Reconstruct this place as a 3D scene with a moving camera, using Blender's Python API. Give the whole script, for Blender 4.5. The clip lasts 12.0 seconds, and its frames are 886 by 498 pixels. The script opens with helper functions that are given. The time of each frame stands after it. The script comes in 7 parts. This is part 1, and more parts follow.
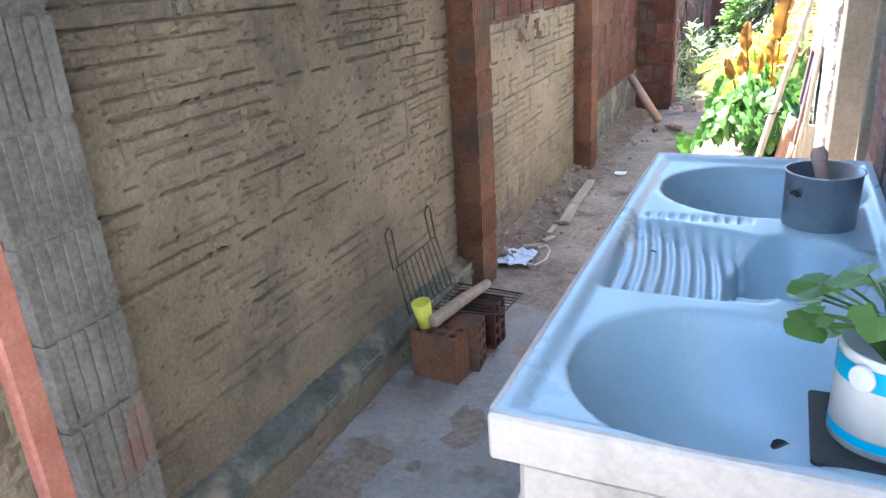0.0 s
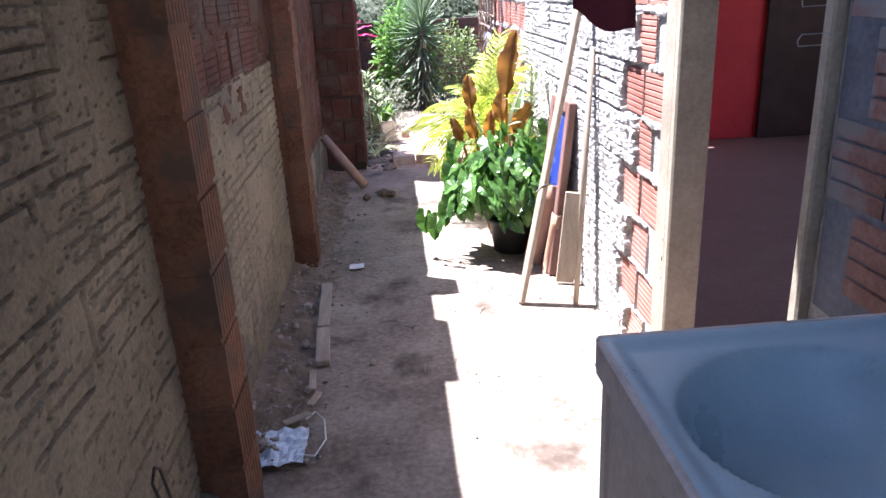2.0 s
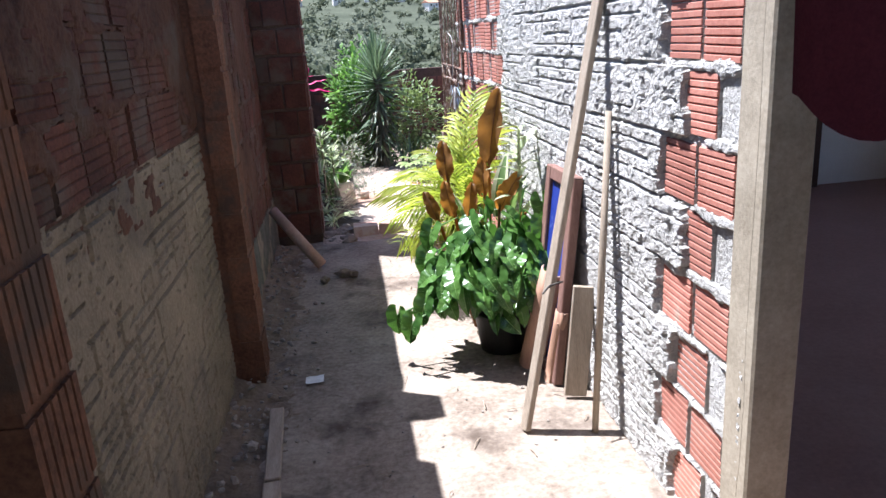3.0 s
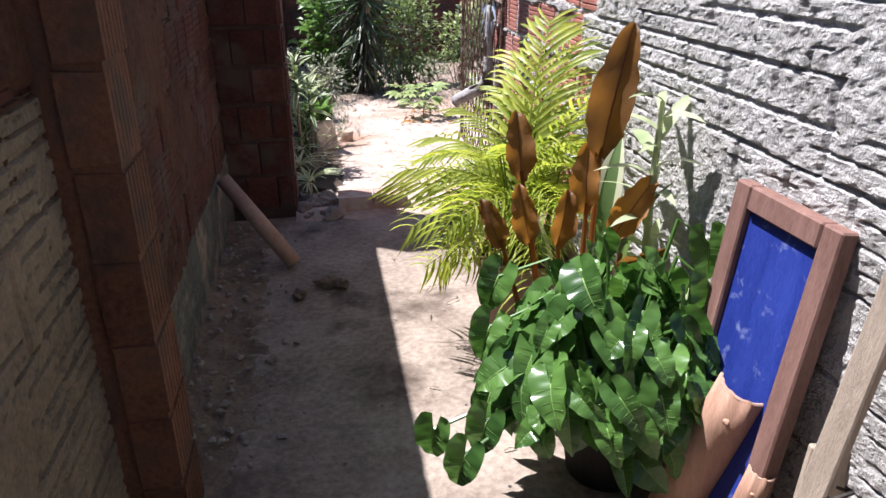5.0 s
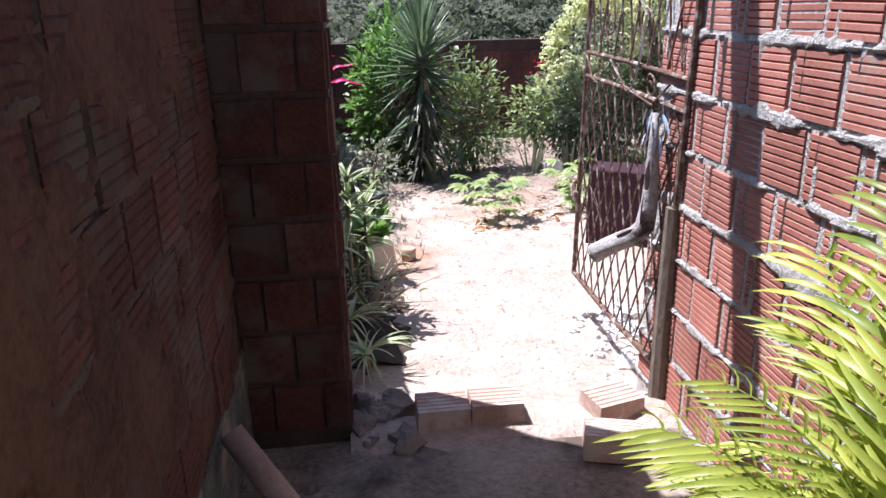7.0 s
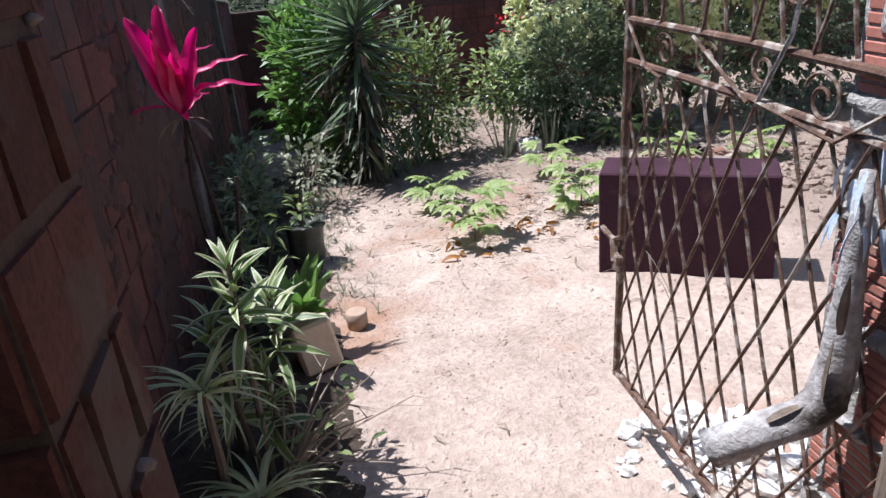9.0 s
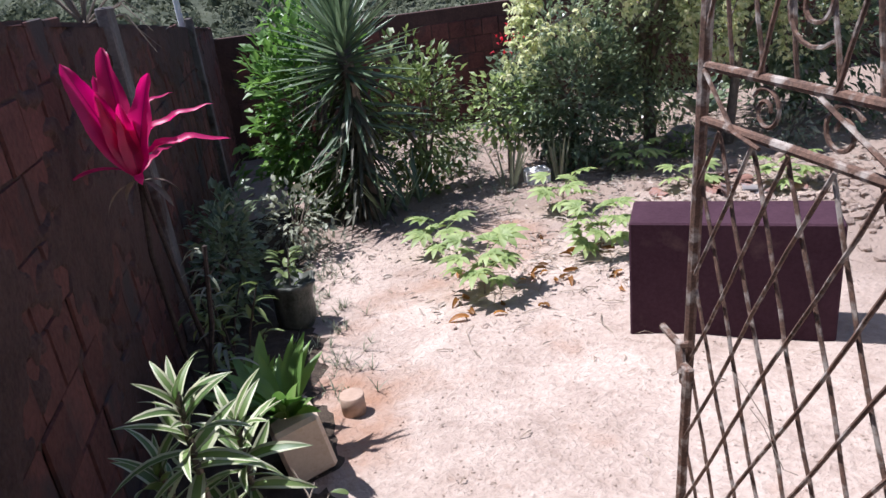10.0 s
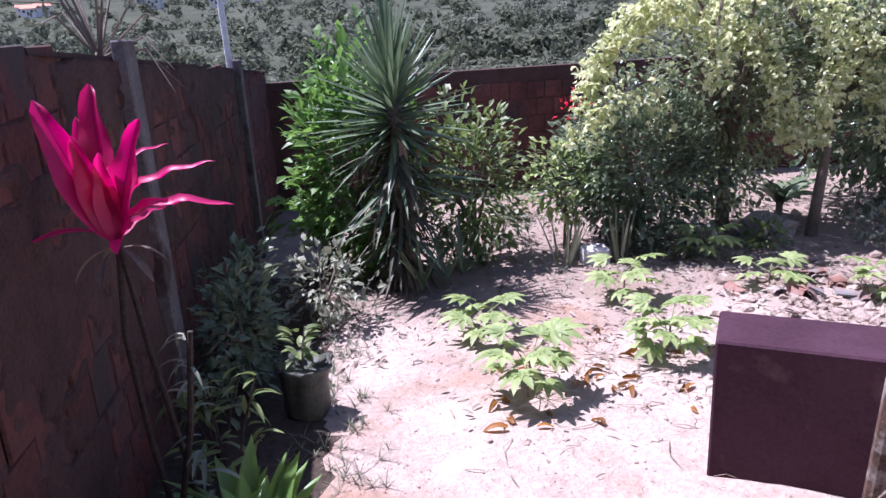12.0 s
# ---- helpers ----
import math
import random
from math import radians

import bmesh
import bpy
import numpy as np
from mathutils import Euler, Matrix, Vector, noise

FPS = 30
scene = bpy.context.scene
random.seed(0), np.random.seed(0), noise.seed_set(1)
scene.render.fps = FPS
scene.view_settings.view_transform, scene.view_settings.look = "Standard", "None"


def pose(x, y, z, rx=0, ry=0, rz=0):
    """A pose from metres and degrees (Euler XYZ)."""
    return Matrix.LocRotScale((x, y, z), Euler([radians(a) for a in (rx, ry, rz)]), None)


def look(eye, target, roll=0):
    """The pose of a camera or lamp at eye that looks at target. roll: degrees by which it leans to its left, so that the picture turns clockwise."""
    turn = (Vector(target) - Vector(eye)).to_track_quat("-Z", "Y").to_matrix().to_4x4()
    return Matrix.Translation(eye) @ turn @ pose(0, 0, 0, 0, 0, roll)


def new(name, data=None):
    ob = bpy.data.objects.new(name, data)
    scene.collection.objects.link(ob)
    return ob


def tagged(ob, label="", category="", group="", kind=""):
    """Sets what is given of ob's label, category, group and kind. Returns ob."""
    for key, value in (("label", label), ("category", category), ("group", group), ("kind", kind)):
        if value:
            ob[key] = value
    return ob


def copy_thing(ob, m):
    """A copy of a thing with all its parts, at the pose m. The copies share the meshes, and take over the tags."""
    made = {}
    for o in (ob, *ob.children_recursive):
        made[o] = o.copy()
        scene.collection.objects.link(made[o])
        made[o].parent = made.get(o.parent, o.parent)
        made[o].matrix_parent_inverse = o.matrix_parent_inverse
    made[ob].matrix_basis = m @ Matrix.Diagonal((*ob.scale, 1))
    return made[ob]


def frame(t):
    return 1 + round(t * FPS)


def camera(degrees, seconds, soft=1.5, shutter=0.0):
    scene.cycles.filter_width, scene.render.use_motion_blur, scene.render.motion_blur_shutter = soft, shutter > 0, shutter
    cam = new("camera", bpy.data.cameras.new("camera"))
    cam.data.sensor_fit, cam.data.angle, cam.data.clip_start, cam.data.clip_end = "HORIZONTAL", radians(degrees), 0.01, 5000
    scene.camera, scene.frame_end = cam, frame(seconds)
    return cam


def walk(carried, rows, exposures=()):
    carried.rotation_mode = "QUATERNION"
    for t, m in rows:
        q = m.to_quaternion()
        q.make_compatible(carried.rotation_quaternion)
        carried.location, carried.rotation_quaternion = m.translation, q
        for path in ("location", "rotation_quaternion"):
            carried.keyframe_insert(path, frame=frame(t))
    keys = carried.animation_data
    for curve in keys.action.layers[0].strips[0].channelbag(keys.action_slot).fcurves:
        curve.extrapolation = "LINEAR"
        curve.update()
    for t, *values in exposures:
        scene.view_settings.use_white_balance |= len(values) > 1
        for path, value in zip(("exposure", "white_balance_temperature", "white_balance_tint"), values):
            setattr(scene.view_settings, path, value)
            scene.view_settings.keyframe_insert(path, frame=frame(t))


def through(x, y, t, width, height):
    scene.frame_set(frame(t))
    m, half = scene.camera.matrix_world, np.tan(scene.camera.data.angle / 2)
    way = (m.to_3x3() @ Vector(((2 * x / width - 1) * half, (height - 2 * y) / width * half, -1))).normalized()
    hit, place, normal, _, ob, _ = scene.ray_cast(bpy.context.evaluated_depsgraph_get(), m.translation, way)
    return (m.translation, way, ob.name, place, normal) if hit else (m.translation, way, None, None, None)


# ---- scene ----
cam = camera(63.1, 12.0)
METRES, EYE, TILT, LEAN, TURN = 8.0, 1.4, 0.0, 0.0, 25.4
ROWS = [
    (0.0, 0.0, 0.0, 0.0, -1.3, -21.29, 3.35),
    (0.5, -0.0189, 0.0427, 0.0022, -11.66, -21.31, 1.48),
    (1.0, -0.0305, 0.08, 0.0064, -23.21, -19.78, 2.74),
    (1.5, -0.0234, 0.1216, 0.0034, -26.36, -17.71, 3.06),
    (2.0, -0.0142, 0.1625, 0.004, -29.7, -19.87, 2.79),
    (2.5, -0.0011, 0.2078, 0.0059, -33.62, -21.69, 1.8),
    (3.0, 0.0245, 0.2495, 0.0059, -33.47, -16.52, 3.6),
    (5.0, 0.1003, 0.4316, -0.0011, -35.15, -23.23, 0.41),
    (5.5, 0.1187, 0.4776, 0.0045, -37.85, -24.68, 0.6),
    (6.0, 0.1416, 0.5205, 0.0048, -31.88, -21.24, 0.7),
    (6.5, 0.1584, 0.5722, 0.0044, -33.23, -19.91, -0.35),
    (7.0, 0.176, 0.619, 0.0061, -32.53, -19.14, 1.08),
    (9.0, 0.2836, 0.7772, 0.0036, -37.09, -23.07, 5.02),
    (9.5, 0.3065, 0.8097, 0.0053, -40.56, -20.95, 5.17),
    (10.0, 0.3213, 0.833, 0.0069, -37.79, -22.22, 6.44),
    (10.5, 0.3412, 0.8468, 0.0062, -30.7, -20.42, 4.5),
    (11.0, 0.3471, 0.8607, 0.009, -32.79, -18.7, 4.09),
    (11.5, 0.3515, 0.8698, 0.0071, -37.33, -19.03, 2.23),
    (12.0, 0.3616, 0.8878, 0.0015, -32.84, -17.57, 3.05),
]
walk(cam, [(t, pose(0, 0, EYE, TILT, LEAN, TURN) @ pose(METRES * x, METRES * y, METRES * z, 90 + pitch, roll, yaw)) for t, x, y, z, yaw, pitch, roll in ROWS],
     [(0.0, 4.08, 5600, 6), (0.6, 3.75, 5550, 10), (1.0, 3.55, 5450, 15), (1.5, 3.12, 5600, 18), (2.0, 2.67, 5600, 20), (2.5, 2.25, 5550, 18), (3.0, 1.90, 5550, 14),
      (5.0, 1.40, 5850, 18), (7.0, 1.40, 5700, 20), (9.0, 0.93, 5700, 15), (10.5, 0.97, 5600, 22), (12.0, 1.25, 5400, 34)])
# ---- world and light ----
world = bpy.data.worlds.new("sky")
scene.world = world
world.use_nodes = True
wn = world.node_tree.nodes
sky = wn.new("ShaderNodeTexSky")
sky.sky_type, sky.sun_disc = "NISHITA", False
sky.sun_elevation, sky.sun_rotation = radians(66.0), math.atan2(-0.38, 0.234)
world.node_tree.links.new(sky.outputs["Color"], wn["Background"].inputs["Color"])
wn["Background"].inputs["Strength"].default_value = 0.065
sun_data = bpy.data.lights.new("sun", "SUN")
sun_data.energy, sun_data.angle, sun_data.color = 4.5, radians(0.55), (1.0, 0.95, 0.87)
sun = new("sun", sun_data)
sun.matrix_world = look((-3.8, 2.34, 10), (0, 0, 0))


# ---- materials ----
def nodes_of(name):
    m = bpy.data.materials.new(name)
    m.use_nodes = True
    nt = m.node_tree
    return m, nt, nt.nodes["Principled BSDF"]


def surface(name, dark, light, coarse=3.0, fine=60.0, rough=0.85, bump=0.3, vary=0.0, metal=0.0, stain=None,
            stain_at=0.6, stain_scale=1.2, spec=0.2, stretch=(1, 1, 1), glow=0.0, dist=0.004):
    """A worn opaque surface: two scales of noise between two colours, stains of a third, fine relief."""
    m, nt, bsdf = nodes_of(name)
    n, link = nt.nodes, nt.links.new
    geo = n.new("ShaderNodeNewGeometry")
    mp = n.new("ShaderNodeMapping")
    mp.inputs["Scale"].default_value = stretch
    link(geo.outputs["Position"], mp.inputs["Vector"])
    big, small = n.new("ShaderNodeTexNoise"), n.new("ShaderNodeTexNoise")
    for tex, scale, detail in ((big, coarse, 6.0), (small, fine, 5.0)):
        tex.inputs["Scale"].default_value, tex.inputs["Detail"].default_value = scale, detail
        tex.inputs["Roughness"].default_value = 0.65
        link(mp.outputs["Vector"], tex.inputs["Vector"])
    mix = n.new("ShaderNodeMath")
    mix.operation = "MULTIPLY_ADD"
    mix.inputs[1].default_value = 0.45
    link(small.outputs["Fac"], mix.inputs[0])
    half = n.new("ShaderNodeMath")
    half.operation = "MULTIPLY"
    half.inputs[1].default_value = 0.6
    link(big.outputs["Fac"], half.inputs[0])
    link(half.outputs[0], mix.inputs[2])
    ramp = n.new("ShaderNodeValToRGB")
    ramp.color_ramp.elements[0].position, ramp.color_ramp.elements[1].position = 0.36, 0.68
    ramp.color_ramp.elements[0].color, ramp.color_ramp.elements[1].color = (*dark, 1), (*light, 1)
    link(mix.outputs[0], ramp.inputs["Fac"])
    colour = ramp.outputs["Color"]
    if stain:
        patch = n.new("ShaderNodeTexNoise")
        patch.inputs["Scale"].default_value, patch.inputs["Detail"].default_value = stain_scale, 7.0
        patch.inputs["Roughness"].default_value = 0.6
        link(geo.outputs["Position"], patch.inputs["Vector"])
        edge = n.new("ShaderNodeMapRange")
        edge.inputs["From Min"].default_value, edge.inputs["From Max"].default_value = stain_at - 0.06, stain_at + 0.06
        link(patch.outputs["Fac"], edge.inputs["Value"])
        over = n.new("ShaderNodeMix")
        over.data_type = "RGBA"
        over.inputs["B"].default_value = (*stain, 1)
        link(edge.outputs["Result"], over.inputs["Factor"])
        link(colour, over.inputs["A"])
        colour = over.outputs["Result"]
    if vary:
        info = n.new("ShaderNodeObjectInfo")
        span = n.new("ShaderNodeMapRange")
        span.inputs["To Min"].default_value, span.inputs["To Max"].default_value = 1 - vary, 1 + vary
        link(info.outputs["Random"], span.inputs["Value"])
        hsv = n.new("ShaderNodeHueSaturation")
        link(span.outputs["Result"], hsv.inputs["Value"])
        link(colour, hsv.inputs["Color"])
        colour = hsv.outputs["Color"]
    link(colour, bsdf.inputs["Base Color"])
    if bump:
        b = n.new("ShaderNodeBump")
        b.inputs["Strength"].default_value, b.inputs["Distance"].default_value = bump, dist
        link(small.outputs["Fac"], b.inputs["Height"])
        link(b.outputs["Normal"], bsdf.inputs["Normal"])
    rr = n.new("ShaderNodeMapRange")
    rr.inputs["To Min"].default_value, rr.inputs["To Max"].default_value = max(0.05, rough - 0.12), min(1, rough + 0.12)
    link(big.outputs["Fac"], rr.inputs["Value"])
    link(rr.outputs["Result"], bsdf.inputs["Roughness"])
    bsdf.inputs["Metallic"].default_value = metal
    bsdf.inputs["Specular IOR Level"].default_value = spec
    return m


def foliage(name, dark, light, rough=0.45, through=0.35, vary=0.25, scale=14.0, spec=0.4, tip=None):
    """A leaf: gloss on the skin, light that shines through, and colour that differs leaf by leaf."""
    m, nt, bsdf = nodes_of(name)
    n, link = nt.nodes, nt.links.new
    geo, info = n.new("ShaderNodeNewGeometry"), n.new("ShaderNodeObjectInfo")
    tex = n.new("ShaderNodeTexNoise")
    tex.inputs["Scale"].default_value, tex.inputs["Detail"].default_value = scale, 4.0
    link(geo.outputs["Position"], tex.inputs["Vector"])
    add = n.new("ShaderNodeMath")
    add.operation = "ADD"
    link(geo.outputs["Random Per Island"], add.inputs[0])
    link(info.outputs["Random"], add.inputs[1])
    frac = n.new("ShaderNodeMath")
    frac.operation = "FRACT"
    link(add.outputs[0], frac.inputs[0])
    avg = n.new("ShaderNodeMath")
    avg.operation = "MULTIPLY_ADD"
    avg.inputs[1].default_value = 0.5
    link(tex.outputs["Fac"], avg.inputs[0])
    s = n.new("ShaderNodeMath")
    s.operation = "MULTIPLY"
    s.inputs[1].default_value = 0.55
    link(frac.outputs[0], s.inputs[0])
    link(s.outputs[0], avg.inputs[2])
    ramp = n.new("ShaderNodeValToRGB")
    ramp.color_ramp.elements[0].position, ramp.color_ramp.elements[1].position = 0.15, 0.8
    ramp.color_ramp.elements[0].color, ramp.color_ramp.elements[1].color = (*dark, 1), (*light, 1)
    if tip:
        e = ramp.color_ramp.elements.new(0.93)
        e.color = (*tip, 1)
    link(avg.outputs[0], ramp.inputs["Fac"])
    link(ramp.outputs["Color"], bsdf.inputs["Base Color"])
    bsdf.inputs["Roughness"].default_value = rough
    bsdf.inputs["Specular IOR Level"].default_value = spec
    tl, mx = n.new("ShaderNodeBsdfTranslucent"), n.new("ShaderNodeMixShader")
    bright = n.new("ShaderNodeHueSaturation")
    bright.inputs["Value"].default_value, bright.inputs["Saturation"].default_value = 1.5, 1.1
    link(ramp.outputs["Color"], bright.inputs["Color"])
    link(bright.outputs["Color"], tl.inputs["Color"])
    mx.inputs["Fac"].default_value = through
    link(bsdf.outputs["BSDF"], mx.inputs[1])
    link(tl.outputs["BSDF"], mx.inputs[2])
    link(mx.outputs["Shader"], n["Material Output"].inputs["Surface"])
    return m


PLASTER = surface("slurry_plaster", (0.112, 0.094, 0.068), (0.30, 0.252, 0.182), 2.6, 90, 0.94, 0.8, stain=(0.115, 0.10, 0.085), stain_at=0.58, stain_scale=1.9, dist=0.006)
MORTAR = surface("mortar", (0.17, 0.14, 0.115), (0.30, 0.255, 0.215), 6, 120, 0.95, 0.6)
ROUGHCAST = surface("roughcast", (0.37, 0.35, 0.32), (0.62, 0.60, 0.57), 6, 75, 0.95, 1.0, dist=0.024)
BRICK = surface("red_hollow_brick", (0.27, 0.10, 0.072), (0.45, 0.205, 0.155), 5, 90, 0.88, 0.35, vary=0.22, stain=(0.30, 0.25, 0.20), stain_at=0.66, stain_scale=5)
# Weathered brick taken below its natural colour to deepen the passage wall's shade.
BRICK_DARK = surface("darkened_weathered_brick", (0.048, 0.021, 0.017), (0.125, 0.052, 0.037), 5, 80, 0.94, 0.6, vary=0.24, stain=(0.10, 0.075, 0.06), stain_at=0.56, stain_scale=4.5, dist=0.006)
# Old brick with its base colour lowered so the shaded yard wall reads darker.
BRICK_YARD = surface("darkened_old_brick", (0.05, 0.023, 0.02), (0.155, 0.064, 0.051), 3.5, 45, 0.93, 0.7, vary=0.2, stain=(0.05, 0.04, 0.038), stain_at=0.55, stain_scale=2.2, dist=0.01)
CONCRETE = surface("worn_concrete", (0.115, 0.086, 0.064), (0.39, 0.325, 0.262), 2.6, 40, 0.86, 0.6, stain=(0.085, 0.063, 0.048), stain_at=0.615, stain_scale=2.2, dist=0.006)
CEMENT = surface("smooth_cement", (0.22, 0.185, 0.135), (0.40, 0.345, 0.265), 6, 80, 0.85, 0.35)
PATCH_CEMENT = surface("pale_cement_patch", (0.20, 0.186, 0.172), (0.38, 0.36, 0.34), 3, 60, 0.8, 0.3, stain=(0.20, 0.17, 0.14), stain_at=0.6, stain_scale=4)
GREY_CEMENT = surface("grey_wet_cement", (0.075, 0.08, 0.092), (0.17, 0.175, 0.19), 4, 60, 0.75, 0.4, stain=(0.22, 0.215, 0.21), stain_at=0.63, stain_scale=5)
SAND = surface("sandy_soil", (0.33, 0.25, 0.20), (0.57, 0.465, 0.39), 3.4, 30, 0.96, 0.8, stain=(0.34, 0.20, 0.13), stain_at=0.62, stain_scale=0.7, dist=0.028)
sn, sl = SAND.node_tree.nodes, SAND.node_tree.links.new
pos, xyz = sn.new("ShaderNodeNewGeometry"), sn.new("ShaderNodeSeparateXYZ")
sl(pos.outputs["Position"], xyz.inputs["Vector"])


def sum_of(a, b, op="ADD"):
    """A math node of two inputs, each a socket or a number."""
    node = sn.new("ShaderNodeMath")
    node.operation = op
    for i, v in enumerate((a, b)):
        if isinstance(v, (int, float)):
            node.inputs[i].default_value = v
        else:
            sl(v, node.inputs[i])
    return node.outputs[0]


patchy = sn.new("ShaderNodeTexNoise")
patchy.inputs["Scale"].default_value, patchy.inputs["Detail"].default_value = 1.7, 8.0
sl(pos.outputs["Position"], patchy.inputs["Vector"])
reach = sum_of(sum_of(xyz.outputs["Y"], -11.3), sum_of(xyz.outputs["X"], -1.75), "MAXIMUM")
reach = sum_of(reach, sum_of(sum_of(patchy.outputs["Fac"], -0.5), 3.4, "MULTIPLY"))
loam = sn.new("ShaderNodeMapRange")
loam.inputs["From Min"].default_value, loam.inputs["From Max"].default_value, loam.inputs["To Max"].default_value = -0.1, 0.7, 0.85
sl(reach, loam.inputs["Value"])
tilled = sn.new("ShaderNodeMix")
tilled.data_type = "RGBA"
tilled.inputs["B"].default_value = (0.27, 0.205, 0.163, 1)
base_in = sn["Principled BSDF"].inputs["Base Color"]
sl(base_in.links[0].from_socket, tilled.inputs["A"])
sl(loam.outputs["Result"], tilled.inputs["Factor"])
sl(tilled.outputs["Result"], base_in)
trodden, dents = sn.new("ShaderNodeTexNoise"), sn.new("ShaderNodeBump")
trodden.inputs["Scale"].default_value, trodden.inputs["Detail"].default_value, trodden.inputs["Roughness"].default_value = 11.0, 8.0, 0.7
sl(pos.outputs["Position"], trodden.inputs["Vector"])
sl(trodden.outputs["Fac"], dents.inputs["Height"])
dents.inputs["Strength"].default_value, dents.inputs["Distance"].default_value = 0.6, 0.035
sl(dents.outputs["Normal"], next(k for k in sn if k.type == "BUMP" and k != dents).inputs["Normal"])
EARTH = surface("dark_earth", (0.12, 0.09, 0.065), (0.26, 0.20, 0.15), 6, 60, 0.97, 0.8, dist=0.012)
STONE = surface("grey_stone", (0.22, 0.19, 0.16), (0.44, 0.39, 0.34), 12, 80, 0.92, 0.5, vary=0.3)
RUBBLE = surface("white_rubble", (0.45, 0.43, 0.40), (0.74, 0.72, 0.69), 9, 70, 0.9, 0.5, vary=0.2)
MARBLE = surface("blue_marbled_sink", (0.33, 0.455, 0.515), (0.43, 0.555, 0.605), 4, 200, 0.3, 0.03, spec=0.5)
SINK_BODY = surface("raw_sink_edge", (0.44, 0.40, 0.36), (0.62, 0.57, 0.52), 8, 60, 0.8, 0.3, stain=(0.33, 0.30, 0.27), stain_at=0.6, stain_scale=5)
ALUMINIUM = surface("dull_aluminium", (0.28, 0.29, 0.30), (0.43, 0.44, 0.45), 8, 150, 0.42, 0.08, metal=0.85)
RUST = surface("rusty_iron", (0.055, 0.036, 0.028), (0.20, 0.12, 0.085), 20, 160, 0.8, 0.5, metal=0.2, stain=(0.36, 0.315, 0.27), stain_at=0.57, stain_scale=22)
WIRE = surface("sooty_wire", (0.03, 0.028, 0.026), (0.09, 0.08, 0.07), 20, 160, 0.6, 0.2, metal=0.6)
OLD_WOOD = surface("grey_old_wood", (0.22, 0.175, 0.13), (0.42, 0.345, 0.265), 6, 60, 0.85, 0.4, stretch=(6, 6, 0.6))
FLAT_WOOD = surface("dirty_plank", (0.24, 0.19, 0.15), (0.44, 0.37, 0.30), 6, 60, 0.85, 0.4, stretch=(6, 0.6, 6))
FRAME_WOOD = surface("brown_frame_wood", (0.13, 0.07, 0.055), (0.26, 0.15, 0.12), 5, 60, 0.7, 0.3, stretch=(5, 5, 0.7))
BAMBOO = surface("dry_orange_bamboo", (0.27, 0.15, 0.10), (0.47, 0.29, 0.20), 5, 60, 0.65, 0.25, stretch=(6, 6, 0.7))
PIPE_WOOD = surface("pinkish_round_wood", (0.30, 0.19, 0.14), (0.47, 0.33, 0.26), 8, 70, 0.8, 0.3)
BARK = surface("grey_bark", (0.10, 0.08, 0.06), (0.24, 0.195, 0.155), 12, 70, 0.92, 0.7, stretch=(1, 1, 0.4), dist=0.008)
DARK_CANE = surface("dark_cane_bark", (0.025, 0.018, 0.016), (0.085, 0.065, 0.055), 14, 80, 0.9, 0.5, stretch=(1, 1, 3))
DRIFT = surface("peeling_grey_branch", (0.16, 0.135, 0.12), (0.56, 0.55, 0.54), 7, 45, 0.88, 0.8, stain=(0.06, 0.048, 0.04), stain_at=0.585, stain_scale=6, dist=0.012)
BLUE = surface("scratched_blue_paint", (0.010, 0.020, 0.15), (0.032, 0.055, 0.29), 5, 90, 0.42, 0.2, stain=(0.14, 0.17, 0.37), stain_at=0.66, stain_scale=22, stretch=(3, 3, 0.5))
BLACK_POT = surface("black_plastic_pot", (0.018, 0.018, 0.018), (0.05, 0.048, 0.045), 9, 90, 0.5, 0.1)
CLAY = surface("sandy_clay_pot", (0.30, 0.21, 0.15), (0.44, 0.325, 0.25), 7, 90, 0.85, 0.25)
CREAM = surface("dirty_cream_plastic", (0.50, 0.39, 0.27), (0.64, 0.53, 0.40), 6, 70, 0.55, 0.1, stain=(0.36, 0.24, 0.15), stain_at=0.64, stain_scale=9)
GREEN_BAG = surface("dark_green_bag", (0.035, 0.04, 0.03), (0.10, 0.105, 0.085), 9, 60, 0.4, 0.4, dist=0.01)
WHITE = surface("white_paint", (0.70, 0.70, 0.69), (0.82, 0.82, 0.81), 3, 60, 0.6, 0.1)
CYAN = surface("cyan_label", (0.02, 0.36, 0.55), (0.03, 0.42, 0.62), 5, 60, 0.4, 0.03)
YELLOW = surface("yellow_plastic", (0.62, 0.60, 0.06), (0.74, 0.72, 0.14), 8, 80, 0.5, 0.08)
MAROON = surface("maroon_box_paint", (0.036, 0.017, 0.024), (0.066, 0.033, 0.045), 3, 60, 0.9, 0.3, stain=(0.095, 0.06, 0.06), stain_at=0.67, stain_scale=5, spec=0.08)
RED_WALL = surface("red_paint", (0.55, 0.035, 0.04), (0.68, 0.055, 0.06), 3, 60, 0.5, 0.05)
RED_FLOOR = surface("red_cement_floor", (0.20, 0.12, 0.11), (0.30, 0.20, 0.185), 2, 50, 0.45, 0.08)
DARK_DOOR = surface("dark_brown_door", (0.045, 0.022, 0.016), (0.085, 0.045, 0.035), 5, 60, 0.5, 0.1)
CLOTH = surface("maroon_cloth", (0.07, 0.012, 0.018), (0.13, 0.028, 0.035), 12, 300, 0.95, 0.4)
ROPE = surface("blue_white_rag", (0.32, 0.48, 0.66), (0.70, 0.76, 0.82), 18, 200, 0.9, 0.5)
PALE_PLASTIC = surface("bluish_plastic_bag", (0.42, 0.52, 0.66), (0.72, 0.78, 0.84), 14, 100, 0.35, 0.3)
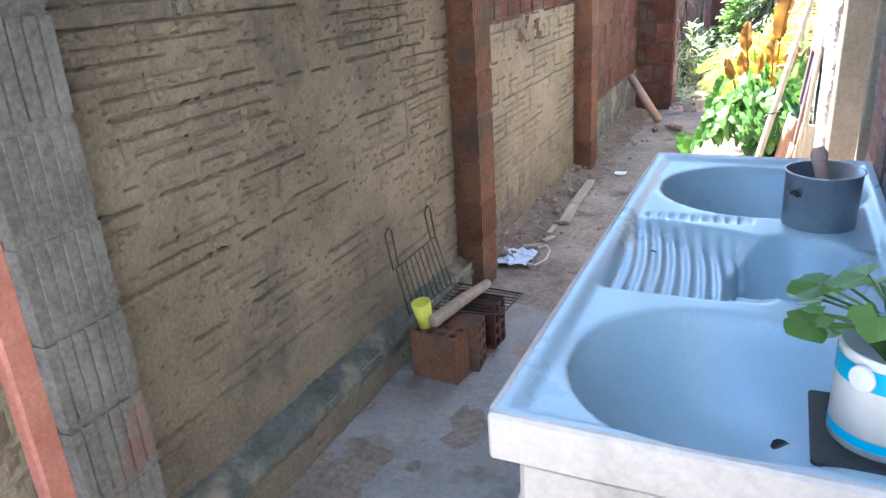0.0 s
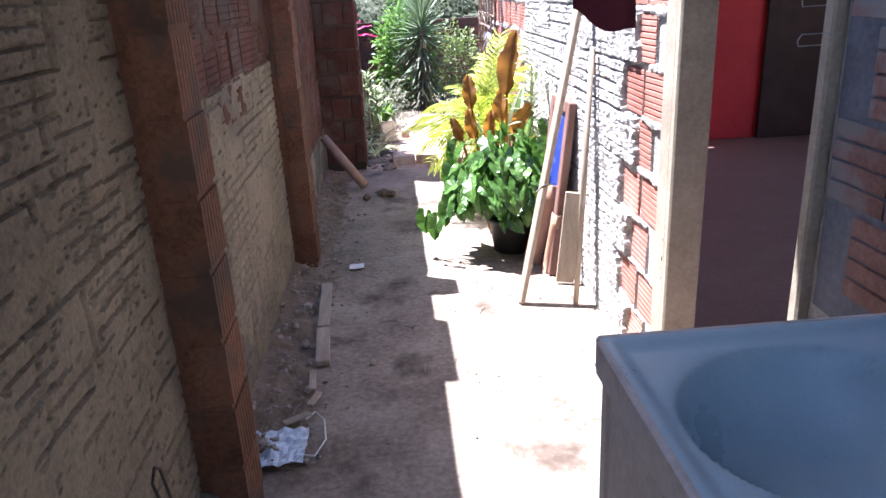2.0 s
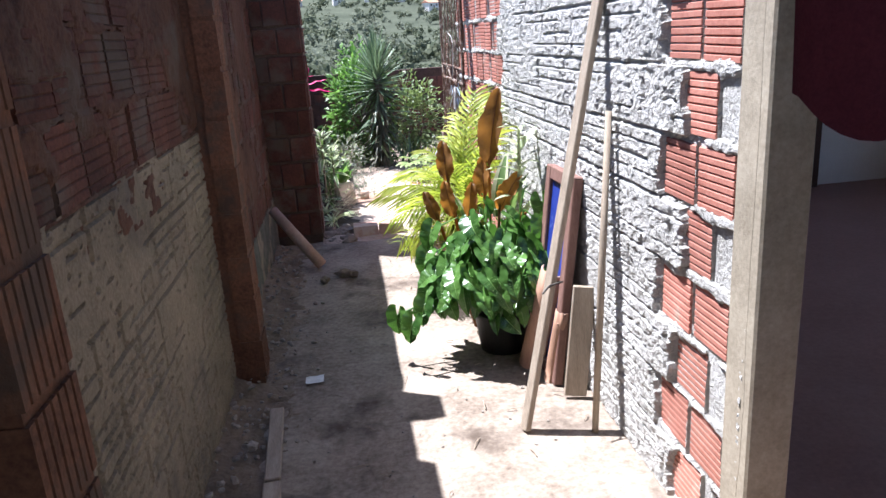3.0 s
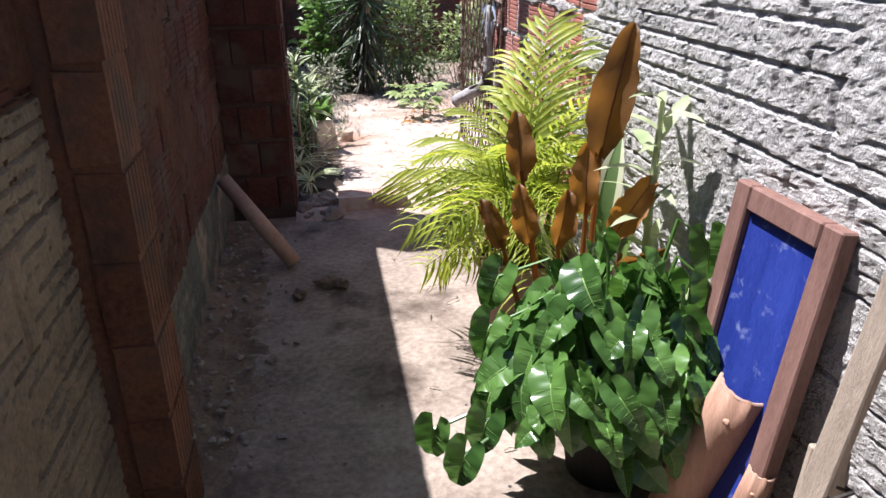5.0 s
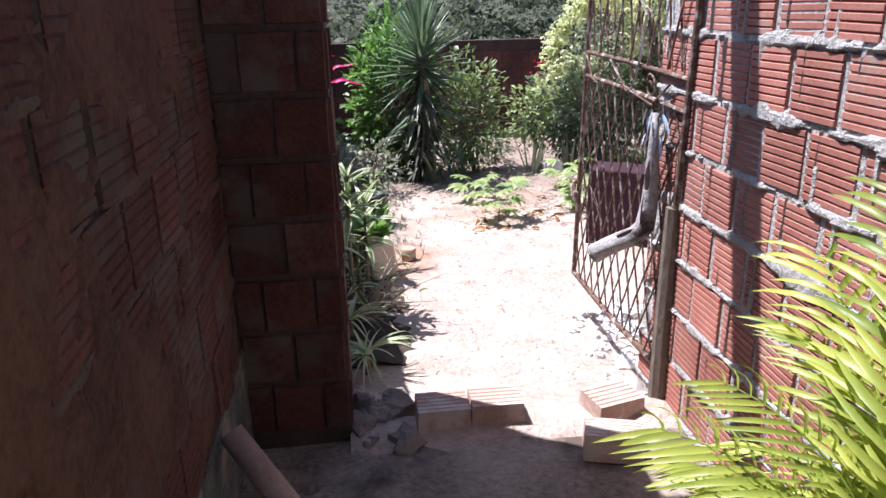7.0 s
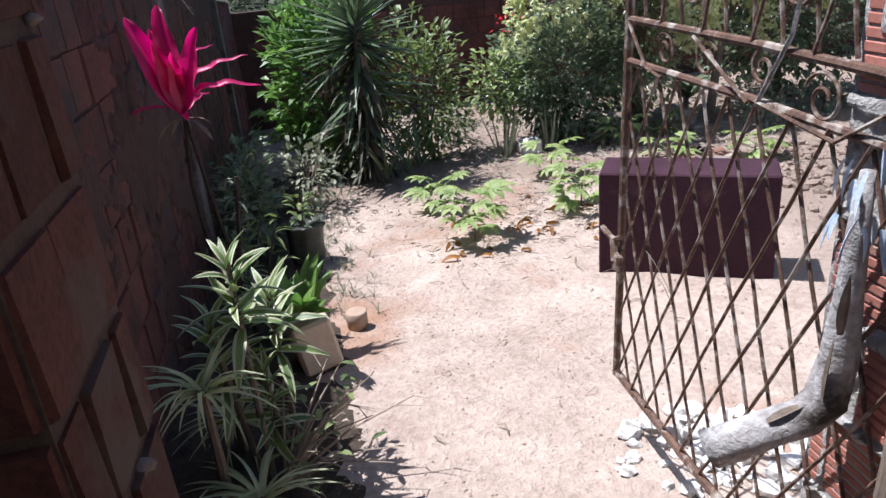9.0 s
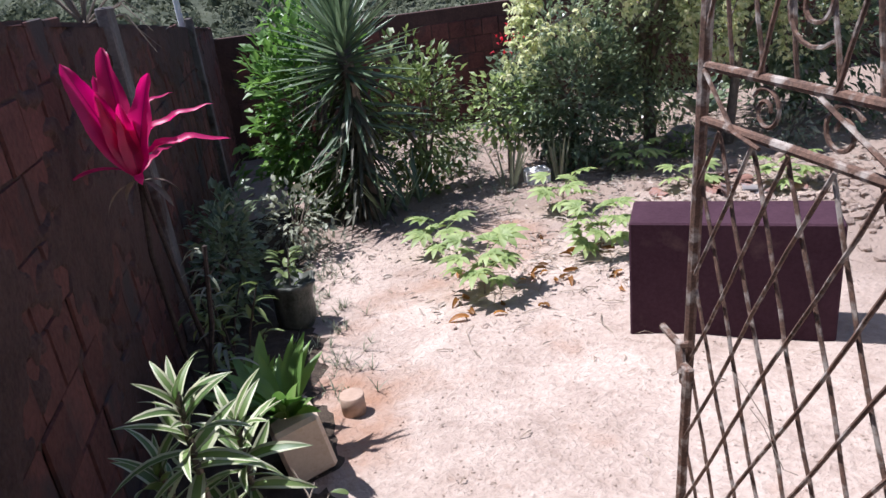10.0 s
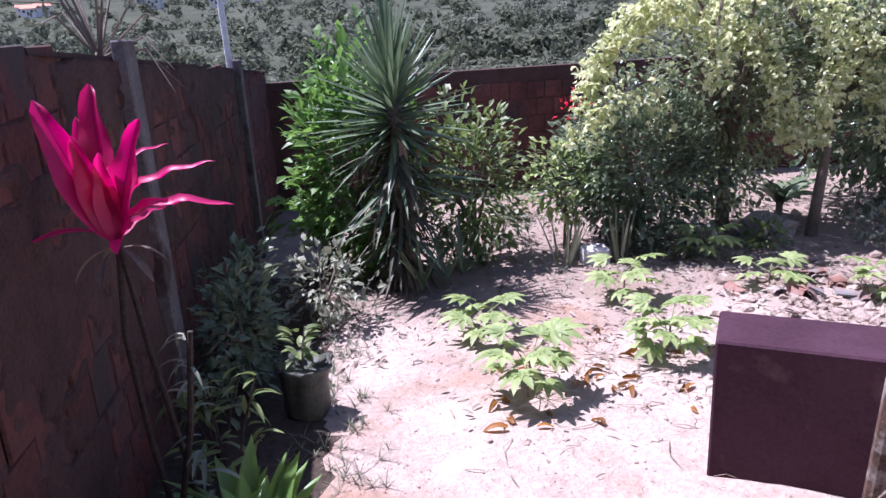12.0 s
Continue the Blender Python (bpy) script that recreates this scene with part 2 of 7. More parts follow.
ROOF_SHEET = surface("fibre_cement_sheet", (0.30, 0.28, 0.26), (0.44, 0.42, 0.40), 3, 50, 0.9, 0.3)
ROOF_TILE = surface("clay_roof", (0.40, 0.19, 0.12), (0.55, 0.29, 0.2), 0.2, 3, 0.9, 0.0)
FAR_WALL = surface("far_house_paint", (0.55, 0.50, 0.46), (0.72, 0.68, 0.64), 0.05, 1, 0.9, 0.0, vary=0.25)
DARK = surface("dark_opening", (0.02, 0.02, 0.022), (0.035, 0.035, 0.04), 3, 30, 0.6, 0.0)
SOIL = surface("potting_soil", (0.03, 0.022, 0.016), (0.10, 0.075, 0.055), 20, 120, 0.97, 0.8, dist=0.012)
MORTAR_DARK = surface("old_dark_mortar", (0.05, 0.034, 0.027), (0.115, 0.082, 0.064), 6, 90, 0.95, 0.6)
SCRUB_GROUND = surface("green_hill_ground", (0.040, 0.047, 0.034), (0.095, 0.102, 0.074), 0.03, 0.5, 0.95, 0.0, spec=0.0)
PLASTER_GREY = surface("dirty_grey_plaster", (0.085, 0.08, 0.07), (0.215, 0.205, 0.185), 5, 80, 0.93, 0.9, stain=(0.20, 0.085, 0.055), stain_at=0.66, stain_scale=4)
BRICK_BROWN = surface("brown_sooty_brick", (0.15, 0.075, 0.055), (0.30, 0.17, 0.135), 6, 80, 0.9, 0.4, vary=0.2, stain=(0.22, 0.20, 0.19), stain_at=0.55, stain_scale=6)
# Lightened all over, with still paler blotches.
PALE_BRICK = surface("pale_brick", (0.36, 0.22, 0.17), (0.52, 0.39, 0.32), 6, 80, 0.9, 0.4, stain=(0.55, 0.47, 0.41), stain_at=0.56, stain_scale=9)
BRICK_POST = surface("brown_orange_brick", (0.07, 0.034, 0.023), (0.225, 0.108, 0.062), 6, 70, 0.92, 0.6, vary=0.2, stain=(0.09, 0.06, 0.045), stain_at=0.55, stain_scale=6, dist=0.006)
POST_GREY = surface("stained_concrete_post", (0.07, 0.062, 0.06), (0.19, 0.175, 0.165), 5, 60, 0.93, 0.6, stain=(0.06, 0.04, 0.035), stain_at=0.58, stain_scale=4)
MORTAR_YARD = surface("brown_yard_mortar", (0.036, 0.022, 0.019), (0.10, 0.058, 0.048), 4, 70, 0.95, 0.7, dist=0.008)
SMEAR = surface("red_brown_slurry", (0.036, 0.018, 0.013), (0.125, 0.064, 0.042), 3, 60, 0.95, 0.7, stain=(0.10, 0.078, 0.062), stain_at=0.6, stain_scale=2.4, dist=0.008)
MOSS = surface("mossy_plinth", (0.055, 0.062, 0.055), (0.155, 0.165, 0.145), 8, 70, 0.95, 0.6, stain=(0.25, 0.22, 0.17), stain_at=0.58, stain_scale=6)

PHILO_RIB = foliage("pale_green_midrib", (0.16, 0.30, 0.07), (0.26, 0.40, 0.12), 0.4, 0.2)
PHILO = foliage("glossy_deep_green_leaf", (0.026, 0.072, 0.017), (0.112, 0.225, 0.048), 0.26, 0.25, spec=0.5)
PALM = foliage("yellow_green_palm_leaf", (0.13, 0.20, 0.025), (0.46, 0.49, 0.10), 0.4, 0.45)
DRY_RIB = foliage("dark_dry_midrib", (0.07, 0.02, 0.015), (0.13, 0.045, 0.025), 0.6, 0.2)
DRY = foliage("dry_brown_leaf", (0.045, 0.026, 0.013), (0.36, 0.17, 0.048), 0.5, 0.5, scale=9.0)
PALE = foliage("pale_variegated_leaf", (0.24, 0.31, 0.14), (0.55, 0.58, 0.38), 0.5, 0.35)
VARIEG = foliage("cream_edged_leaf", (0.07, 0.13, 0.04), (0.19, 0.27, 0.09), 0.45, 0.3)
EDGE = foliage("cream_leaf_edge", (0.46, 0.47, 0.30), (0.64, 0.64, 0.45), 0.5, 0.3)
MAGENTA_RIB = foliage("dark_magenta_midrib", (0.22, 0.01, 0.05), (0.40, 0.03, 0.12), 0.45, 0.3)
MAGENTA = foliage("magenta_leaf", (0.34, 0.012, 0.075), (0.66, 0.045, 0.20), 0.42, 0.45, tip=(0.62, 0.14, 0.10))
YUCCA = foliage("grey_green_blade", (0.075, 0.115, 0.06), (0.17, 0.23, 0.13), 0.4, 0.15)
VINE = foliage("fresh_green_leaf", (0.065, 0.14, 0.03), (0.19, 0.31, 0.085), 0.4, 0.35)
BUSH = foliage("dark_bush_leaf", (0.042, 0.076, 0.038), (0.20, 0.245, 0.14), 0.3, 0.25)
BRACT = foliage("cream_bract", (0.32, 0.38, 0.15), (0.74, 0.73, 0.47), 0.6, 0.4)
OLIVE = foliage("olive_tree_leaf", (0.075, 0.115, 0.035), (0.21, 0.26, 0.095), 0.45, 0.3)
CASSAVA = foliage("cassava_leaf", (0.16, 0.23, 0.07), (0.36, 0.43, 0.18), 0.5, 0.35)
LITTER = foliage("dry_litter", (0.16, 0.125, 0.095), (0.42, 0.36, 0.30), 0.8, 0.1)
FLOWER = foliage("red_flower", (0.55, 0.02, 0.03), (0.75, 0.06, 0.08), 0.6, 0.3)
# Pale end raised to suggest haze over the hills.
FAR_LEAF = foliage("far_scrub_leaf", (0.040, 0.052, 0.034), (0.14, 0.15, 0.10), 0.9, 0.2, scale=0.05, spec=0.0)
SKIRT = foliage("old_dark_blade", (0.03, 0.034, 0.02), (0.10, 0.095, 0.06), 0.6, 0.1)
GREY_LEAF = foliage("greyish_crown_leaf", (0.07, 0.105, 0.045), (0.31, 0.35, 0.18), 0.45, 0.3)
# Leaf greyed and lightened to carry the haze of distance.
FAR_HAZED = foliage("far_hazed_leaf", (0.075, 0.088, 0.062), (0.20, 0.21, 0.155), 0.9, 0.2, scale=0.05, spec=0.0)
SNAKE = foliage("grey_sword_leaf", (0.13, 0.15, 0.10), (0.28, 0.29, 0.20), 0.5, 0.15)


# ---- building helpers ----
class Shape:
    """Verts and faces gathered for one mesh."""

    def __init__(self):
        self.v, self.f, self.k = [], [], []

    def add(self, verts, faces, slot=0):
        o = len(self.v)
        self.v += [tuple(p) for p in verts]
        self.f += [tuple(i + o for i in f) for f in faces]
        self.k += [slot] * len(faces)
        return self

    def box(self, lo, hi, m=None, cut=0.0):
        """A box, with its upright and level edges chamfered by cut."""
        (a, b, c), (d, e, g) = lo, hi
        if not cut:
            pts = [(x, y, z) for x in (a, d) for y in (b, e) for z in (c, g)]
            fs = [(0, 1, 3, 2), (4, 6, 7, 5), (0, 4, 5, 1), (2, 3, 7, 6), (0, 2, 6, 4), (1, 5, 7, 3)]
        else:
            bm = bmesh.new()
            bmesh.ops.create_cube(bm, size=1.0, matrix=Matrix.Translation(((a + d) / 2, (b + e) / 2, (c + g) / 2)) @ Matrix.Diagonal((d - a, e - b, g - c, 1)))
            bmesh.ops.bevel(bm, geom=bm.edges[:], offset=cut, segments=1, affect="EDGES")
            bm.verts.index_update()
            pts, fs = [v.co.copy() for v in bm.verts], [tuple(v.index for v in f.verts) for f in bm.faces]
            bm.free()
        if m is not None:
            pts = [m @ Vector(p) for p in pts]
        return self.add(pts, fs)

    def tube(self, path, radii, n=7, slot=0, wobble=0.0):
        path = [Vector(p) for p in path]
        if not hasattr(radii, "__len__"):
            radii = [radii] * len(path)
        rings, ref = [], None
        for i, p in enumerate(path):
            d = (path[min(i + 1, len(path) - 1)] - path[max(i - 1, 0)]).normalized()
            ref = ref or (Vector((0, 0, 1)) if abs(d.z) < 0.9 else Vector((1, 0, 0)))
            side = d.cross(ref).normalized()
            up = side.cross(d).normalized()
            ref = up
            rings.append([p + (side * math.cos(a) + up * math.sin(a)) * radii[i] * (1 + random.uniform(-wobble, wobble))
                          for a in (2 * math.pi * j / n for j in range(n))])
        verts = [q for r in rings for q in r]
        fs = [(i * n + j, i * n + (j + 1) % n, (i + 1) * n + (j + 1) % n, (i + 1) * n + j) for i in range(len(path) - 1) for j in range(n)]
        fs += [tuple(range(n))[::-1], tuple((len(path) - 1) * n + j for j in range(n))]
        return self.add(verts, fs, slot)

    def lathe(self, profile, n=28, at=(0, 0, 0), squash=1.0):
        """A profile of (radius, height) turned round the upright axis."""
        verts = [(at[0] + r * math.cos(2 * math.pi * j / n), at[1] + squash * r * math.sin(2 * math.pi * j / n), at[2] + z) for r, z in profile for j in range(n)]
        fs = [(i * n + j, i * n + (j + 1) % n, (i + 1) * n + (j + 1) % n, (i + 1) * n + j) for i in range(len(profile) - 1) for j in range(n)]
        return self.add(verts, fs)

    def blade(self, base, way, length, width, droop=0.3, segs=5, shape="lance", fold=0.25, slot=0, twist=0.0, rim=None):
        """A leaf: a strip of two halves folded along the midrib that bends down along its length."""
        d = Vector(way).normalized()
        side = d.cross(Vector((0, 0, 1)))
        side = side.normalized() if side.length > 1e-3 else Vector((1, 0, 0))
        side = Matrix.Rotation(twist, 3, d) @ side
        p, step, cols = Vector(base), length / segs, []
        for i in range(segs + 1):
            t = i / segs
            if shape == "lance":
                w = math.sin(math.pi * min(1, 0.08 + 0.92 * t) ** 0.75) ** 0.8 if t < 1 else 0
            elif shape == "heart":
                w = (1 - t ** 3.0) ** 0.6 * (0.78 + 0.22 * min(1.0, t * 3.5))
            elif shape == "spoon":
                w = math.sin(math.pi * (0.04 + 0.96 * t) ** 1.5) ** 0.85 if t < 1 else 0
            elif shape == "oval":
                w = math.sin(math.pi * (0.06 + 0.94 * t)) ** 0.6 if t < 1 else 0
            else:
                w = (1 - t) ** 0.6 if t > 0.15 else 0.6 + 2.6 * t
            w = max(w, 0.0) * width / 2
            up = side.cross(d).normalized()
            cols.append((p - side * w + up * w * fold, p, p + side * w + up * w * fold))
            p = p + d * step
            d = (d + Vector((0, 0, -droop / segs))).normalized()
            side = (side - d * side.dot(d)).normalized()
        verts = [q for c in cols for q in c]
        fs = []
        for i in range(segs):
            a, b = 3 * i, 3 * i + 3
            fs += [(a, a + 1, b + 1, b), (a + 1, a + 2, b + 2, b + 1)]
        self.add(verts, fs, slot)
        if rim is not None:
            for s in (0, 2):
                vs, ff = [], []
                for i, c in enumerate(cols):
                    up = Vector((0, 0, 0.0012))
                    vs += [c[s] + up, c[s].lerp(c[1], 0.48) + up]
                ff = [(2 * i, 2 * i + 1, 2 * i + 3, 2 * i + 2) for i in range(segs)]
                self.add(vs, ff, rim)
        return self

    def rock(self, at, r, flat=0.7, n=2):
        bm = bmesh.new()
        bmesh.ops.create_icosphere(bm, subdivisions=n, radius=1.0)
        seed = Vector((random.random() * 50, random.random() * 50, 0))
        bm.verts.index_update()
        turn = Euler((random.uniform(-0.3, 0.3), random.uniform(-0.3, 0.3), random.random() * 6.28)).to_matrix()
        sx = random.uniform(0.75, 1.3)
        pts = []
        for v in bm.verts:
            k = 1 + 0.6 * noise.noise(v.co * 1.5 + seed) + 0.3 * noise.noise(v.co * 3.3 + seed)
            q = turn @ Vector((v.co.x * k * sx, v.co.y * k, v.co.z * k * flat))
            pts.append(Vector(at) + q * r)
        fs = [tuple(v.index for v in f.verts) for f in bm.faces]
        bm.free()
        return self.add(pts, fs)

    def sheet(self, us, vs, place):
        nv = len(vs)
        verts = [place(u, v) for u in us for v in vs]
        fs = [(i * nv + j, (i + 1) * nv + j, (i + 1) * nv + j + 1, i * nv + j + 1) for i in range(len(us) - 1) for j in range(nv - 1)]
        return self.add(verts, fs)

    def mesh(self, name, mats, smooth=False):
        me = bpy.data.meshes.new(name)
        me.from_pydata(self.v, [], self.f)
        for m in mats if isinstance(mats, (list, tuple)) else [mats]:
            me.materials.append(m)
        if any(self.k):
            me.polygons.foreach_set("material_index", self.k)
        if smooth:
            me.polygons.foreach_set("use_smooth", [True] * len(me.polygons))
        me.update()
        return me


def part(name, shape, mats, parent=None, label="", smooth=False, m=None):
    """One mesh object, under a thing or a part where a parent is given."""
    ob = new(name, shape if isinstance(shape, bpy.types.Mesh) else shape.mesh(name, mats, smooth))
    ob.parent = parent
    if m is not None:
        ob.matrix_basis = m
    return tagged(ob, label)


def thing(name, label, category, at=(0, 0, 0), group="", kind="", turn=0.0):
    ob = new(name)
    ob.matrix_basis = pose(*at, 0, 0, turn)
    return tagged(ob, label, category, group, kind)


def span(a, b, step):
    n = max(1, round((b - a) / step))
    return [a + (b - a) * i / n for i in range(n + 1)]


def fbm(x, y, z, octaves=4):
    return noise.fractal(Vector((x, y, z)), 1.0, 2.0, octaves)


def yard_z(x, y):
    return -0.12 - 0.048 * (max(7.4, min(y, 30.0)) - 7.9)


# ---- bricks and walls ----
def brick_mesh(name, length, height, depth, mat, grooves=6, upright=False, cut=0.004, deep=0.006):
    """A hollow clay brick whose face, towards +x, is ribbed with saw-cut grooves."""
    s = Shape()
    a, b = (length, height) if not upright else (height, length)
    prof = [(-b / 2, 0.0), (-b / 2 + cut, depth)]
    for i in range(grooves):
        c = -b / 2 + b * (i + 1) / (grooves + 1)
        prof += [(c - 0.004, depth), (c, depth - deep), (c + 0.004, depth)]
    prof += [(b / 2 - cut, depth), (b / 2, 0.0)]
    n = len(prof)
    verts = []
    for u, inset in ((-a / 2, 0), (a / 2, 0)):
        for w, x in prof:
            q = (x, u + (cut if x > 0.001 and u < 0 else -cut if x > 0.001 else 0), w)
            verts.append(q if not upright else (q[0], q[2], q[1]))
    fs = [(i, i + n, i + n + 1, i + 1) for i in range(n - 1)] + [tuple(range(n)), tuple(range(n, 2 * n))[::-1]]
    if upright:
        fs = [f[::-1] for f in fs]
    return s.add(verts, fs).mesh(name, mat)


def lay(wall, mesh, y0, y1, z0, z1, x, course=0.19, step=0.2, facing=0.0, skip=None, jit=0.004, along="y", stagger=0.5):
    """Courses of bricks on a wall, each an object of its own; along x or y."""
    rows = int((z1 - z0) / course + 1e-6)
    for r in range(rows):
        u = y0 - (stagger * step if r % 2 else 0)
        while u < y1 - 0.02:
            c, z = u + step / 2, z0 + (r + 0.5) * course
            u += step
            if c - step * 0.55 < y0 or c + step * 0.55 > y1 + 0.03 or (skip and skip(c, z)):
                continue
            off = random.uniform(-jit, jit)
            turn = (random.uniform(-1, 1), 0, facing + random.uniform(-0.8, 0.8))
            at = (x + off, c, z + random.uniform(-jit, jit) * 0.6) if along == "y" else (c, x + off, z + random.uniform(-jit, jit) * 0.6)
            part("brick", mesh, None, wall, m=pose(*at, *turn))


RIB = brick_mesh("brick", 0.186, 0.168, 0.012, BRICK, 7)
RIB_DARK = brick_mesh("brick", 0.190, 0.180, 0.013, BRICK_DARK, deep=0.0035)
RIB_UP = brick_mesh("brick", 0.186, 0.176, 0.09, BRICK_POST, 6, True, deep=0.008)
RIB_UP_GREY = brick_mesh("brick", 0.186, 0.178, 0.09, PLASTER_GREY, 5, True, deep=0.011)
FLAT = brick_mesh("brick", 0.160, 0.170, 0.012, BRICK_DARK, 0)
RIB_YARD = brick_mesh("brick", 0.189, 0.186, 0.009, BRICK_YARD, 0, cut=0.004)
FAR_BRICK = brick_mesh("brick", 0.188, 0.182, 0.008, BRICK_YARD, 0)


def smeared(y0, y1, z0, z1, x, out, course=0.19, step=0.2, lump=0.003, groove=0.008, seed=0.0, du=0.0105, dv=0.0056, keep=0.1):
    """A slurry coat over ribbed bricks: a rough skin with pits, and ribs and joints that show as short broken lines."""
    s = Shape()

    def place(y, z):
        row = math.floor(z / course)
        fz = z - row * course
        fy = (y + (0.5 * step if row % 2 else 0)) % step
        h = lump * (fbm(y * 3, z * 4, seed, 3) + 0.8 * fbm(y * 24, z * 30, seed + 7, 2))
        bare = fbm(y * 1.9, z * 2.6, seed + 20, 3)
        if fbm(y * 38, z * 52, seed + 3, 2) > 0.46 - 0.25 * bare:
            h -= groove * 0.75
        for k in (0.043, 0.078, 0.113, 0.148):
            if abs(fz - k - 0.004 * bare) < 0.0042 and bare + 1.1 * fbm(y * 4.5, (row * 5 + k * 60) * 1.7, seed + 31, 2) > keep + 0.2:
                h -= groove
        if min(fz, course - fz) < 0.0048 and bare + 0.9 * fbm(y * 6, row * 3.3, seed + 40, 2) > keep - 0.02:
            h -= groove * 1.4
        if min(fy, step - fy) < 0.0065 and bare + 0.9 * fbm(y * 6, z * 9, seed + 50, 2) > keep + 0.10:
            h -= groove * 1.3
        return (x + out * (h + 0.004), y, z)

    s.sheet(span(y0, y1, du), span(z0, z1, dv), place)
    if out < 0:
        s.f = [f[::-1] for f in s.f]
    return s


# corridor floor
floor_s = Shape()
floor_s.sheet(span(-1.36, 0.42, 0.06), span(-2.4, 7.36, 0.06), lambda x, y: (x, y, 0.006 * fbm(x * 2, y * 2, 3) + 0.002 * fbm(x * 14, y * 14, 5) - (0.05 * max(0, y - 7.1))))
floor = tagged(part("floor", floor_s, CONCRETE, smooth=True), "worn grey-brown concrete passage floor with dirt", "floor", kind="structure")

# left wall of the passage: core, coats, pilasters
WX = -1.262
wall_w = Shape().box((WX - 0.13, -2.4, -0.3), (WX - 0.012, 7.27, 1.9)).box((WX - 0.13, 4.06, 1.9), (WX - 0.012, 4.6, 2.09))
wall_west = tagged(part("wall_west", wall_w, MORTAR_DARK), "long boundary wall of hollow brick, smeared with slurry", "wall", kind="structure")
part("plaster", smeared(-2.4, 0.73, 0.0, 1.9, WX, 1, seed=2.0, keep=0.0, du=0.03, dv=0.02), PLASTER, wall_west)
part("plaster", smeared(0.92, 2.82, 0.16, 1.9, WX, 1, seed=4.0, keep=-0.08), PLASTER, wall_west, "grey-beige slurry over ribbed brick")
part("plaster", smeared(2.98, 4.88, 0.0, 1.15, WX, 1, seed=9.0, keep=-0.2), PLASTER, wall_west)
part("plaster", smeared(5.04, 7.27, 0.0, 0.38, WX, 1, seed=12.0), MOSS, wall_west)
plinth_s = Shape().sheet(span(0.92, 2.8, 0.02), [0, 1, 2, 3, 4], lambda y, k: (WX + (0.0, 0.035, 0.066, 0.082, 0.078)[k] + 0.010 * fbm(y * 6, k, 1), y, (0.205, 0.195, 0.175, 0.145, 0.118)[k] - 0.02 * (y - 1) + 0.014 * fbm(y * 9, k, 4)))
plinth_s.f = [f[::-1] for f in plinth_s.f]
part("plinth", plinth_s, MOSS, wall_west, "mossy cement ledge")
part("plaster", smeared(0.92, 2.8, -0.02, 0.15, WX + 0.07, 1, seed=15.0, keep=-0.2), PLASTER, wall_west)
for far_y, out in ((0.925, 0.0), (2.985, 0.034), (5.05, 0.034)):
    for r in range(10):
        part("brick", RIB_UP if far_y > 1 else RIB_UP_GREY, None, wall_west, m=pose(WX + 0.004 + out + random.uniform(-0.004, 0.004), far_y - 0.09, 0.045 + 0.19 * (r + 0.5), 0, random.uniform(-0.3, 0.3), random.uniform(-0.5, 0.5)))
    part("joint", Shape().box((WX - 0.01, far_y - 0.176, 0.0), (WX + out + 0.0895, far_y - 0.004, 1.94)), BRICK_POST if far_y > 1 else PLASTER_GREY, wall_west)
part("brick", Shape().box((WX + 0.025, 0.690, 0.0), (WX + 0.062, 0.750, 1.1), cut=0.006), BRICK, wall_west, "bare red brick edge of the pilaster")

# end pier and lintel at the gate
pier = Shape().box((-1.39, 7.27, -0.4), (-0.925, 7.585, 2.48))
wall_pier = tagged(part("wall_pier", pier, MORTAR_DARK), "red brick pier that ends the passage", "pier", kind="structure")
lintel = tagged(part("lintel", Shape().box((-1.39, 7.27, 2.484), (0.33, 7.40, 2.64)), MORTAR), "cement lintel over the gate opening", "lintel", kind="structure")

# house wall on the right: panels with the doorway between them, end wall with a back doorway
EX = 0.236
east = Shape().box((EX + 0.007, 3.37, -0.3), (0.33, 7.6, 2.6)).box((EX + 0.05, -2.4, -0.3), (0.33, 2.62, 2.6)).box((EX + 0.012, 2.62, 2.1), (0.33, 3.37, 2.6))
wall_east = tagged(part("wall_east", east, ROUGHCAST), "house wall of ribbed red brick, part covered by roughcast", "wall", kind="structure")


def coat():
    """Thrown mortar over the middle of the wall, thick and lumpy, ribs showing through as long grooves."""
    s = Shape()

    def place(y, z):
        row = math.floor(z / 0.19)
        fz = z - row * 0.19
        fy = (y + (0.1 if row % 2 else 0)) % 0.2
        lo = 3.80 + 0.10 * fbm(0, z * 3, 9) + 0.07 * ((row % 2) * 2 - 1)
        hi = 6.06 + 0.12 * fbm(0, z * 3, 11) + 0.05 * ((row % 2) * 2 - 1) - 0.10 * (z - 1)
        inside = min(1.0, max(0.0, (y - lo) / 0.03), max(0.0, (hi - y) / 0.03)) if lo < y < hi else 0.0
        near = min(1.0, max(0.0, (3.41 - y) / 0.03))
        inside = max(inside, near)
        h = 0.018 + 0.004 * fbm(y * 4, z * 5, 3) + 0.0056 * fbm(y * 34, z * 42, 8, 3)
        wild = fbm(y * 1.5, z * 3.2, 14, 3)
        for k in (0.05, 0.095, 0.145):
            if abs(fz - k) < 0.0045 and wild + 0.6 * fbm(y * 3, row * 3.7 + k * 90, 5, 2) > -0.02:
                h -= 0.0075
        if min(fz, 0.19 - fz) < 0.0048 and wild + 0.6 * fbm(y * 3, row * 5.1, 6, 2) > -0.22:
            h -= 0.011
        if min(fy, 0.2 - fy) < 0.008 and fbm(y * 5, z * 5, 17, 2) > 0.05:
            h -= 0.010
        return (EX - (h if inside > 0.5 else -0.02 + 0.04 * inside), y, z)

    s.sheet(span(3.372, 6.24, 0.012), span(-0.02, 2.55, 0.0068), place)
    s.f = [f[::-1] for f in s.f]
    return s


